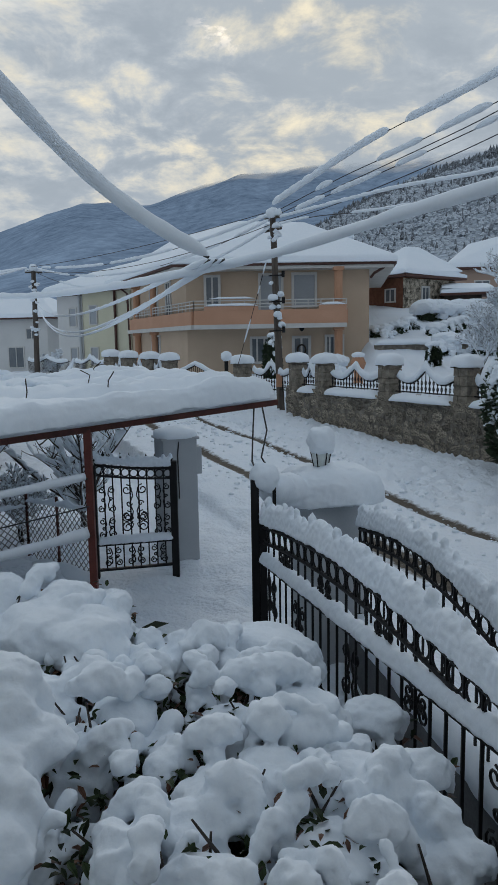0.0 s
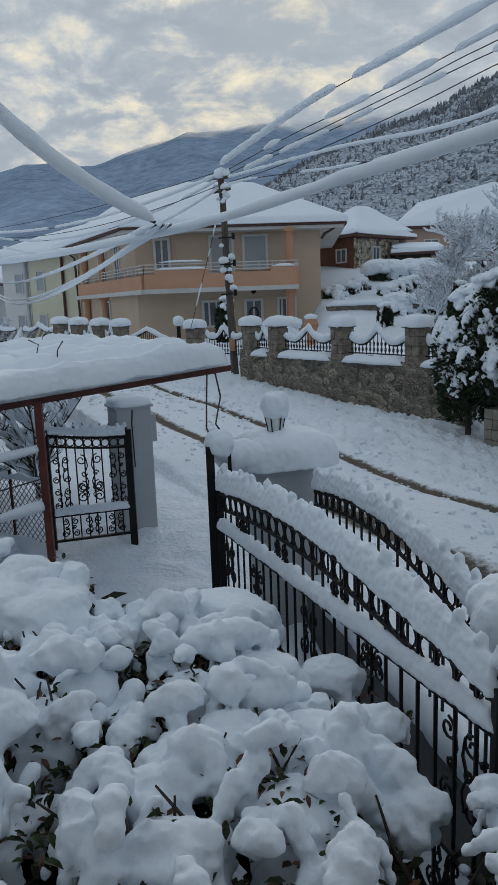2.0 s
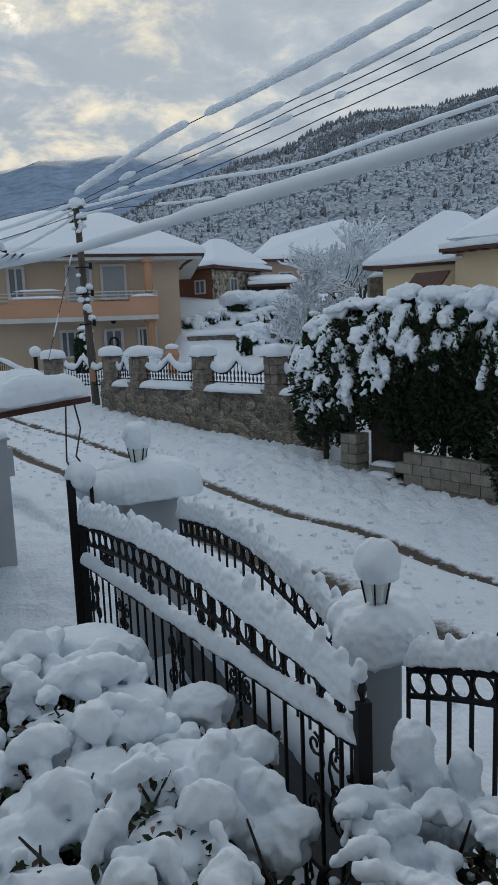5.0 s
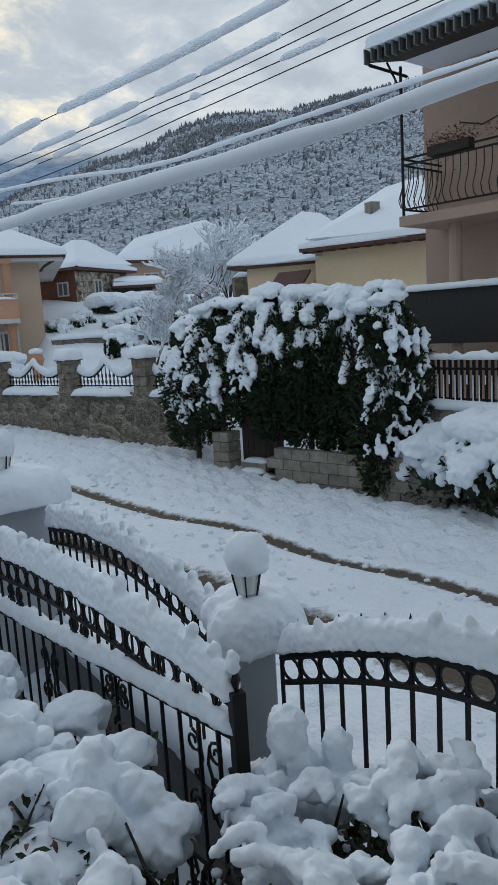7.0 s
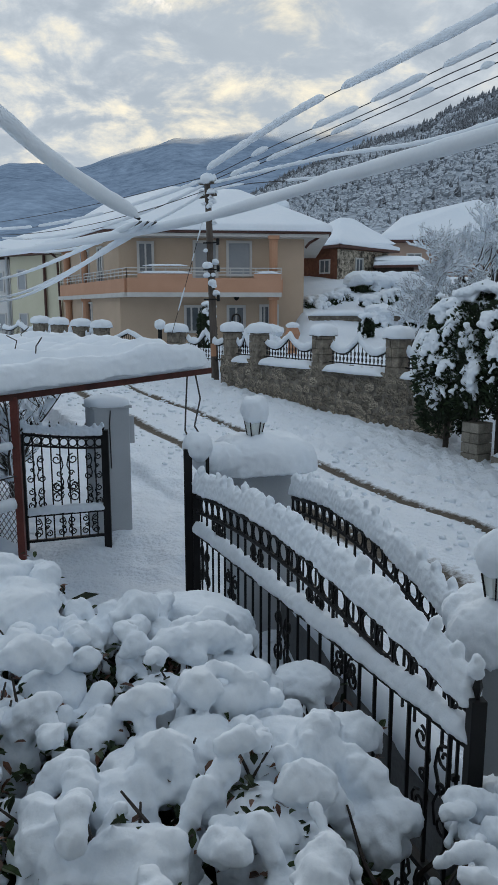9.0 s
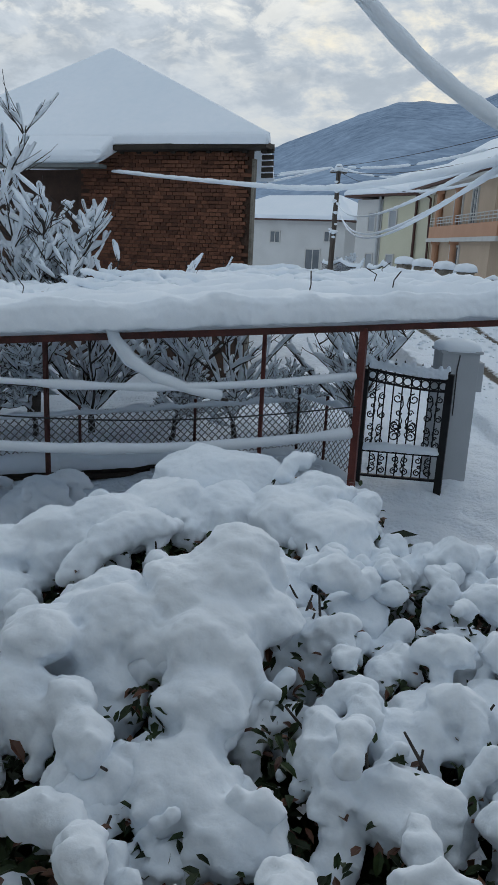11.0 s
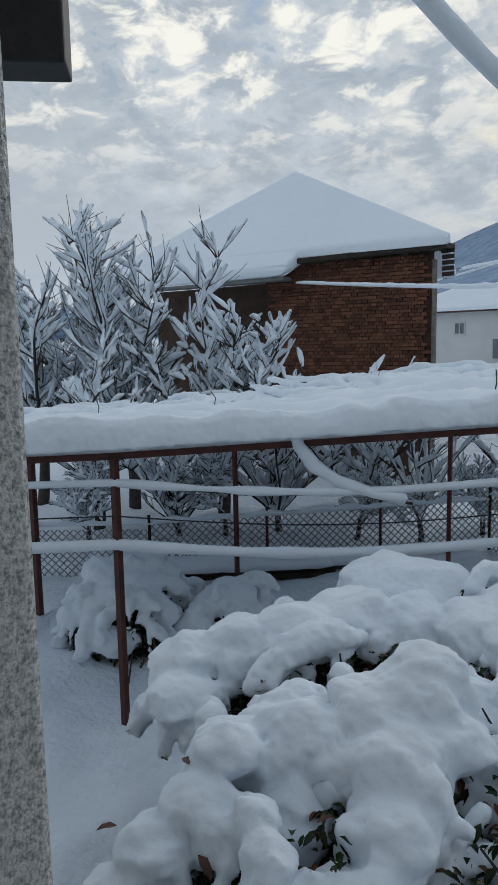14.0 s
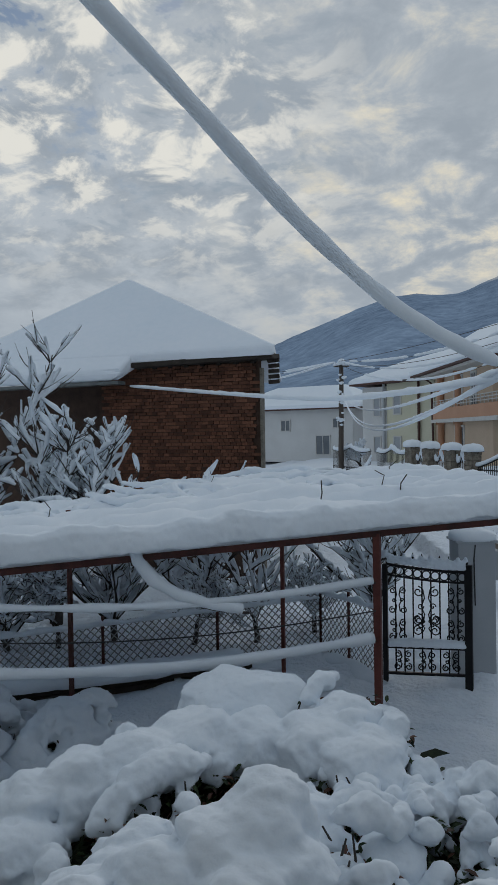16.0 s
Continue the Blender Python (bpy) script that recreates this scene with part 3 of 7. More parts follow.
def forest_on_hill():
    """Single snow-laden trees all over the near hillside."""
    rng = random.Random(4)
    mats = []
    # colours softened for distance: blue-grey crowns, snow greyer and bluer than SNOW
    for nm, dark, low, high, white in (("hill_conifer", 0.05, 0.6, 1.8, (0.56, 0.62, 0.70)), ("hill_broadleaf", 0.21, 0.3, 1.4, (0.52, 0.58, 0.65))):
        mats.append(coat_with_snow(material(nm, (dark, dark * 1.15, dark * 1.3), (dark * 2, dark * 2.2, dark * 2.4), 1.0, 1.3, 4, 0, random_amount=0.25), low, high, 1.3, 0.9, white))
    for kind in (0, 1):
        V, F = [], []
        for _ in range(30000 if kind == 0 else 42000):
            u, v = rng.random() * 0.66, rng.random() ** 0.62
            i, j = u * 239, v * 0.95 * 78
            x, y, z = hv[int(j) * 240 + int(i)]
            x1, y1, z1 = hv[(int(j) + 1) * 240 + int(i)]
            x, y, z = x + (x1 - x) * (j % 1), y + (y1 - y) * (j % 1), z + (z1 - z) * (j % 1)
            x, y = x + rng.uniform(-4, 4), y + rng.uniform(-2, 2)
            patch = noise.noise(Vector((x, y, 0)) * 0.012) * 1.1 + 0.45 * noise.noise(Vector((x, y, 9)) * 0.05) + 1.5 * (z / 170 - 0.78)
            if (patch > 0.02) == (kind == 1) and rng.random() < 0.86:
                continue
            near = 0.2 + 0.8 * min(1.0, math.hypot(x, y) / 520)
            h = (rng.uniform(3.4, 6.6) if kind == 0 else rng.uniform(2.0, 3.8)) * near
            w = h * (rng.uniform(0.2, 0.29) if kind == 0 else rng.uniform(0.42, 0.65))
            rings = ((0.0, 0.8), (0.22, 1.0), (0.45, 0.72), (0.72, 0.42), (1.0, 0.03)) if kind == 0 else ((0.0, 0.4), (0.25, 0.95), (0.55, 1.0), (0.82, 0.65), (1.0, 0.12))
            k0 = len(V)
            ph = rng.random() * 6
            for f, rr in rings:
                for q in range(5):
                    a = ph + q * 1.2566 + f
                    jj = rng.uniform(0.6, 1.35)
                    V.append((x + math.cos(a) * w * rr * jj, y + math.sin(a) * w * rr * jj, z - 1 + h * f + rng.uniform(-0.09, 0.09) * h))
            for a in range(4):
                for q in range(5):
                    F.append((k0 + a * 5 + q, k0 + a * 5 + (q + 1) % 5, k0 + a * 5 + 5 + (q + 1) % 5, k0 + a * 5 + 5 + q))
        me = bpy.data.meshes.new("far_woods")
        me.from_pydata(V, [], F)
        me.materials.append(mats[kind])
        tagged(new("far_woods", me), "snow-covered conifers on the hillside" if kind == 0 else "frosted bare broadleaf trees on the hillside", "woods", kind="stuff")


forest_on_hill()


# ---- houses ----
def hull(pts):
    bm = bmesh.new()
    vs = [bm.verts.new(p) for p in pts]
    r = bmesh.ops.convex_hull(bm, input=vs)
    bmesh.ops.delete(bm, geom=[v for v in bm.verts if not v.link_faces], context="VERTS")
    return bm


def hip_roof(parent, eave, z, ridge, th=0.28, mat=None, seed=0):
    """A roof slab with its dark fascia, and a thick blanket of snow on it."""
    cx, cy = sum(p[0] for p in eave) / len(eave), sum(p[1] for p in eave) / len(eave)
    part("roof", hull([(x, y, z) for x, y in eave] + [(x, y, z + 0.14) for x, y in eave] + [(x, y, h) for x, y, h in ridge]), mat or BROWN_TRIM, parent)
    out = [(cx + (x - cx) * 1.012, cy + (y - cy) * 1.012) for x, y in eave]
    bm = hull([(x, y, z + 0.10) for x, y in out] + [(x, y, z + 0.14 + th) for x, y in eave] + [(x, y, h + th) for x, y, h in ridge])
    bmesh.ops.bevel(bm, geom=[e for e in bm.edges if e.calc_length() > 0.5], offset=th * 0.45, segments=3, affect="EDGES", profile=0.6)
    part("roof_snow", bm, SNOW_FAR, parent, "thick smooth blanket of snow", smooth=False)


def wall_block(parent, name, pts, z0, z1, mat, label=""):
    """An upright prism on the outline pts."""
    bm = bmesh.new()
    lo, hi = [bm.verts.new((x, y, z0)) for x, y in pts], [bm.verts.new((x, y, z1)) for x, y in pts]
    k = len(pts)
    for i in range(k):
        bm.faces.new((lo[i], lo[(i + 1) % k], hi[(i + 1) % k], hi[i]))
    bm.faces.new(hi)
    bm.faces.new(lo[::-1])
    bmesh.ops.recalc_face_normals(bm, faces=bm.faces[:])
    return part(name, bm, mat, parent, label)


def opening(parent, p, q, z0, z1, name="window", frame_mat=None, pane_mat=None, f=0.09, bars=1, out=0.06):
    """A window or door on the wall line p-q: frame bars and panes standing a little proud."""
    p, q = Vector((*p, 0)), Vector((*q, 0))
    d = (q - p).normalized()
    n = Vector((d.y, -d.x, 0))
    bm = bmesh.new()
    L = (q - p).length

    def blk(b, a0, a1, h0, h1, o0, o1):
        c = [p + d * a + n * o + Vector((0, 0, h)) for h in (h0, h1) for a, o in ((a0, o0), (a1, o0), (a1, o1), (a0, o1))]
        vs = [b.verts.new(v) for v in c]
        for fc in ((0, 3, 2, 1), (4, 5, 6, 7), (0, 1, 5, 4), (1, 2, 6, 5), (2, 3, 7, 6), (3, 0, 4, 7)):
            b.faces.new([vs[i] for i in fc])

    ring = [[bm.verts.new(p + d * a + n * o + Vector((0, 0, h))) for a, h in c]
            for o, c in ((-0.02, ((0, z0), (L, z0), (L, z1), (0, z1))), (out, ((0, z0), (L, z0), (L, z1), (0, z1))),
                         (out, ((f, z0 + f), (L - f, z0 + f), (L - f, z1 - f), (f, z1 - f))), (-0.02, ((f, z0 + f), (L - f, z0 + f), (L - f, z1 - f), (f, z1 - f))))]
    for k in range(4):
        for i in range(4):
            A, B = ring[k], ring[(k + 1) % 4]
            bm.faces.new((A[i], A[(i + 1) % 4], B[(i + 1) % 4], B[i]))
    bmesh.ops.recalc_face_normals(bm, faces=bm.faces[:])
    w = part(name, bm, frame_mat or WHITE_TRIM, parent)
    for i in range(bars):
        a = L * (i + 1) / (bars + 1)
        bm = bmesh.new()
        blk(bm, a - f * 0.35, a + f * 0.35, z0 + f, z1 - f, -0.02, out * 0.9)
        part("glazing_bar", bm, frame_mat or WHITE_TRIM, w)
    bm = bmesh.new()
    blk(bm, f * 0.8, L - f * 0.8, z0 + f * 0.8, z1 - f * 0.8, -0.02, out * 0.35)
    part("pane", bm, pane_mat or PANE, w)
    return w


def peach_house():
    h = thing("house", "two-storey peach house with an orange balcony and snow-covered hip roof", "house")
    FL, FR, BL = (-2.75, 35.4), (6.0, 35.4), (-6.9, 45.4)
    wall_block(h, "wall", [FL, FR, (8.0, 47.5), (-1.0, 50), BL], 0.6, 6.3, PEACH)
    K, R, L = Vector((-2.3, 33.8, 0)), Vector((4.68, 33.75, 0)), Vector((-6.9, 44.6, 0))
    rim = [L, K, R]
    bm = bmesh.new()
    for a, b in ((L, K), (K, R)):
        bar(bm, a + Vector((0, 0, 3.67)), b + Vector((0, 0, 3.67)), 0.34, 0.2)
    part("balcony_edge", bm, WHITE_TRIM, h, "white concrete balcony edge")
    part("balcony_floor", hull([(x, y, z) for x, y in ((-2.3, 33.8), (4.68, 33.75), (4.68, 35.4), (-2.75, 35.4)) for z in (3.6, 3.74)]), WHITE_TRIM, h)
    part("side_balcony_floor", hull([(x, y, z) for x, y in ((-2.3, 33.8), (-2.75, 35.4), (-6.2, 45.4), (-6.9, 44.6)) for z in (3.6, 3.74)]), WHITE_TRIM, h)
    bm = bmesh.new()
    bar(bm, K + Vector((0, 0, 4.08)), R + Vector((0, 0, 4.08)), 0.18, 0.66)
    bar(bm, L.lerp(K, 0.02) + Vector((0, 0, 4.08)), L.lerp(K, 0.99) + Vector((0, 0, 4.08)), 0.18, 0.62)
    bar(bm, R + Vector((0, 0.1, 4.08)), R + Vector((0, 1.6, 4.08)), 0.18, 0.66)
    bar(bm, K.lerp(R, 0.07) + Vector((0, 0, 4.5)), K.lerp(R, 0.42) + Vector((0, 0, 4.5)), 0.22, 0.2)
    bar(bm, K.lerp(R, 0.82) + Vector((0, 0, 4.5)), R + Vector((0, 0, 4.5)), 0.22, 0.2)
    part("parapet", bm, ORANGE, h, "orange rendered balcony parapet")
    for u0, u1, z, wd, ht in ((0.07, 0.42, 4.6, 0.34, 0.12), (0.82, 1.0, 4.6, 0.34, 0.12), (0.10, 0.40, 4.93, 0.2, 0.09)):
        bm = bmesh.new()
        snow_ridge(bm, [K.lerp(R, u0) + Vector((0, 0, z)), K.lerp(R, u1) + Vector((0, 0, z))], wd, ht, step=0.4)
        part("parapet_snow", bm, SNOW_FAR, h, smooth=True)
    for nm, a, b in (("railing", K, R), ("side_railing", L, K)):
        bm = bmesh.new()
        n = int((b - a).length / 0.55)
        for z in (4.55, 4.7, 4.85):
            bar(bm, a + Vector((0, 0, z)), b + Vector((0, 0, z)), 0.045)
        for i in range(n + 1):
            p = a.lerp(b, i / n)
            bar(bm, p + Vector((0, 0, 4.35)), p + Vector((0, 0, 4.87)), 0.04)
        part(nm, bm, WHITE_TRIM, h, "pale metal railing")
    for x, y, z0, z1 in ((4.35, 34.0, 4.4, 6.3), (4.35, 34.0, 0.6, 3.6), (-4.9, 40.2, 4.3, 6.3), (-6.3, 43.5, 4.3, 6.3), (-4.9, 40.2, 0.6, 3.6), (-6.3, 43.5, 0.6, 3.6)):
        bm = bmesh.new()
        tube(bm, [(x, y, z0), (x, y, z1)], 0.19, 12)
        box(bm, (x - 0.24, y - 0.24, z1 - 0.16), (x + 0.24, y + 0.24, z1))
        part("column", bm, COLUMN_PEACH, h)
    y = 35.4
    for a, b, z0, z1, pane in ((2.28, 3.5, 4.55, 6.2, SHUTTER), (0.7, 1.9, 4.1, 6.2, SHUTTER), (-1.9, -1.1, 4.1, 6.15, PANE)):
        opening(h, (a, y), (b, y), z0, z1, "window", WHITE_TRIM, pane, 0.12, 0 if pane == SHUTTER else 1, 0.1)
    opening(h, (2.28, y), (3.2, y), 1.05, 3.22, "door", WHITE_TRIM, PANE, 0.13, 1, 0.1)
    opening(h, (0.25, y), (1.3, y), 1.9, 3.22, "window", WHITE_TRIM, PANE, 0.12, 2, 0.1)
    opening(h, (3.86, y), (4.8, y), 1.6, 3.25, "window", WHITE_TRIM, PANE, 0.12, 3, 0.1)
    bm = bmesh.new()
    tube(bm, [(2.74 + 0.2 * math.cos(u), y - 0.1, 2.55 + 0.24 * math.sin(u)) for u in (k * math.pi / 8 for k in range(16))], 0.045, 5, close=True)
    part("door_wreath", bm, DARK_WOOD, h, "dark wreath hung on the door")
    bm = bmesh.new()
    lump(bm, (2.75, y - 0.12, 3.6), 0.17, (0.8, 0.4, 1))
    part("wall_lantern", bm, IRON, h)
    d = (Vector(BL) - Vector(FL)).normalized()
    for k, w, z0, z1 in ((2.4, 0.9, 4.1, 6.1), (4.8, 1.6, 3.75, 6.1), (4.6, 1.7, 1.0, 3.4)):
        a, b = Vector(FL) + d * (k + w), Vector(FL) + d * k
        opening(h, a[:], b[:], z0, z1, "window", WHITE_TRIM, PANE, 0.1, 1, 0.08)
    part("soffit", hull([(x, yy, z) for x, yy in ((-3.2, 34.35), (7.0, 34.5), (8.9, 48), (-1, 51), (-7.9, 45.6)) for z in (6.3, 6.44)]), WHITE_TRIM, h)
    hip_roof(h, [(-3.3, 34.25), (7.1, 34.4), (9.0, 48.1), (-1, 52.1), (-8.7, 46.6)], 6.45, [(3.3, 40.2, 9.0), (-0.3, 42.3, 9.45), (-4.2, 46.2, 9.05)])
    bm = bmesh.new()
    box(bm, (5.0, 39.3, 7.4), (5.6, 39.9, 8.35))
    part("roof_dormer", bm, DARK_WOOD, h, "small dark dormer opening")
    bm = bmesh.new()
    snow_cap(bm, (5.3, 39.6, 8.3), 1.2, 1.2, 0.4)
    part("dormer_snow", bm, SNOW_FAR, h, smooth=True)
    bm = bmesh.new()
    tube(bm, [(6.7, 34.6, 6.5), (6.55, 34.75, 6.3), (6.2, 35.2, 6.1), (6.06, 35.34, 5.9)], 0.06, 6)
    part("downpipe", bm, BROWN_TRIM, h)
    bm = bmesh.new()
    tube(bm, [(-7.6, 45.0, 6.4), (-7.1, 45.2, 6.0), (-7.0, 45.3, 0.8)], 0.07, 6)
    part("downpipe", bm, BROWN_TRIM, h)
    return h


def plain_house(label, outline, z0, z1, wall_mat, eave, ze, ridge, wins, th=0.28, roof_mat=None):
    h = thing("house", label, "house")
    wall_block(h, "wall", outline, z0, z1, wall_mat)
    hip_roof(h, eave, ze, ridge, th, roof_mat)
    for p, q, a, b, n in wins:
        opening(h, p, q, a, b, "window", WHITE_TRIM, PANE, 0.09, n, 0.07)
    return h


peach_house()


def cream_house():
    h = thing("house", "long cream and white two-storey house with brown downpipes", "house")
    A, B = Vector((-12.6, 50.0)), Vector((-7.1, 46.2))
    m = A.lerp(B, 0.36)
    back = Vector((3, 9))
    wall_block(h, "wall", [A[:], m[:], (m + back)[:], (A + back)[:]], 0.6, 6.15, WHITE_WALL, "white rendered end")
    wall_block(h, "wall", [(m + Vector((0.03, 0.0)))[:], B[:], (B + back)[:], (m + back)[:]], 0.6, 6.3, CREAM, "cream rendered middle")
    d = (B - A).normalized()
    L = (B - A).length
    for k, z0, z1 in ((0.17, 4.1, 5.4), (0.17, 1.6, 2.8), (0.46, 4.2, 5.5), (0.46, 1.6, 2.8)):
        opening(h, (A + d * (k * L))[:], (A + d * (k * L + 0.75))[:], z0, z1, "window", WHITE_TRIM, SHUTTER, 0.08, 0, 0.07)
    for k in (0.34, 0.82):
        bm = bmesh.new()
        p = A + d * (k * L) + Vector((d.y, -d.x)) * 0.12
        tube(bm, [(p.x, p.y, 0.8), (p.x, p.y, 6.3)], 0.09, 6)
        part("downpipe", bm, BROWN_TRIM if k > 0.5 else GREY_PAINT, h)
    o = Vector((d.y, -d.x)) * 0.7
    e = [(A + o - d * 0.6)[:], (B + o + d * 0.2)[:], (B + back)[:], (A + back - d * 0.6)[:]]
    hip_roof(h, e, 6.3, [((A + back * 0.55).x, (A + back * 0.55).y, 8.0), ((B + back * 0.5).x, (B + back * 0.5).y, 8.6)])


cream_house()
plain_house("low white house with a snowy roof and panelled door", [(-27, 60), (-15.2, 57), (-13.5, 64), (-25, 67)], 0.6, 5.0, WHITE_WALL,
            [(-28, 59.5), (-14.4, 56.2), (-12.6, 64.6), (-26, 68)], 5.0, [(-24, 63.4, 7.0), (-17, 61.6, 7.0)],
            [((-18.6, 57.85), (-17.2, 57.5), 1.2, 2.9, 1), ((-17.0, 57.42), (-16.0, 57.17), 3.4, 4.3, 1), ((-22, 58.7), (-21, 58.45), 3.2, 4.2, 1)])


def stone_house():
    h = plain_house("old house of brick and rubble stone with a snowy roof", [(8.1, 49.5), (10.1, 46.9), (14.4, 50.4), (12.4, 53.2)], 3.5, 6.85, BRICK,
                    [(7.4, 49.5), (10.1, 46.1), (15.2, 50.4), (12.6, 54.1)], 6.85, [(10.9, 50.0, 8.8), (12.0, 50.9, 8.85)],
                    [((9.2, 48.07), (9.75, 47.35), 5.3, 6.2, 1), ((11.5, 48.04), (12.2, 48.6), 5.4, 6.3, 1)], 0.35)
    d = Vector((4.3, 3.5, 0)).normalized()
    n = Vector((d.y, -d.x, 0))
    o = Vector((10.1, 46.9, 0))
    vs = [o + n * 0.06 + d * a + Vector((0, 0, z)) for z in (3.5, 6.8) for a in (0, 5.4)] + [o + d * a + Vector((0, 0, z)) for z in (3.5, 6.8) for a in (0, 5.4)]
    part("stone_facing", hull([v[:] for v in vs]), STONE, h, "brown rubble stone side")
    # re-hang the side window on the facing
    a, b = o + d * 1.75 + n * 0.06, o + d * 2.6 + n * 0.06
    opening(h, (a.x, a.y), (b.x, b.y), 5.4, 6.35, "window", WHITE_TRIM, PANE, 0.1, 1, 0.08)
    s = thing("shed", "lean-to shed of dark boards under thick snow", "shed")
    wall_block(s, "wall", [(13.0, 47.9), (15.2, 47.2), (16.0, 49.6), (14, 50.2)], 4.0, 5.9, DARK_WOOD)
    hip_roof(s, [(12.7, 47.6), (15.9, 46.6), (16.6, 49.8), (13.4, 50.6)], 5.7, [(13.4, 50.4, 6.4), (16.4, 49.6, 6.3)], 0.3)


stone_house()
plain_house("long grey-brown house up the slope with a snowy gable roof", [(16.4, 58.0), (24.6, 57.0), (26, 63), (18, 64)], 4.0, 8.2, MAUVE,
            [(15.7, 57.4), (25.3, 56.4), (26.6, 63.6), (17.2, 64.6)], 8.2, [(18.4, 60.6, 10.2), (24.6, 59.9, 11.6)],
            [((18, 57.8), (19.2, 57.66), 6.2, 7.4, 1)], 0.35)
plain_house("small far house with a snowy roof", [(25.0, 64), (27.6, 63.4), (28.4, 66), (26, 66.6)], 5, 10.6, WHITE_WALL,
            [(24.6, 63.5), (28.0, 62.8), (28.9, 66.4), (25.6, 67)], 10.6, [(26.7, 65, 12.3)], [], 0.3)
plain_house("small far hut with a snowy roof", [(14.6, 60), (16.8, 60), (16.8, 62), (14.6, 62)], 5, 8.4, MAUVE,
            [(14.2, 59.6), (17.2, 59.6), (17.2, 62.4), (14.2, 62.4)], 8.3, [(15.7, 61, 9.4)], [], 0.25)


def yellow_house():
    h = thing("house", "pale yellow house with dark brown eaves and snowy roofs", "house")
    A, B = (16.2, 27.5), (19.6, 22.2)
    wall_block(h, "wall", [A, B, (26, 26), (22.5, 31.5)], 1.0, 5.85, YELLOW)
    hip_roof(h, [(15.35, 27.35), (19.3, 21.0), (27.0, 25.7), (23, 32.3)], 5.75, [(20.4, 28.2, 8.35), (22.4, 25.6, 8.9)], 0.3)
    wall_block(h, "wall", [(14.6, 31.0), (17.0, 28.6), (23, 33), (20.4, 36)], 1.5, 5.5, YELLOW)
    hip_roof(h, [(13.7, 31.2), (17.3, 27.9), (23.9, 33), (20.4, 36.9)], 5.4, [(18.2, 32.0, 7.9), (20, 33.2, 8.0)], 0.3)
    bm = bmesh.new()
    box(bm, (18.0, 25.9, 6.6), (18.45, 26.35, 7.6))
    part("chimney", bm, CONCRETE, h)
    bm = bmesh.new()
    bar(bm, (15.4, 27.9, 5.0), (14.2, 27.2, 3.9), 1.6, 0.1)
    part("porch_roof", bm, BROWN_TRIM, h, "dark brown lean-to roof")
    bm = bmesh.new()
    for k in range(14):
        p = along((15.5, 27.25, 5.72), (19.3, 21.15, 5.72), k / 13)
        bar(bm, p, p + Vector((0.55, 0.35, 0.06)), 0.1, 0.12)
    part("rafter_ends", bm, BROWN_TRIM, h)


yellow_house()


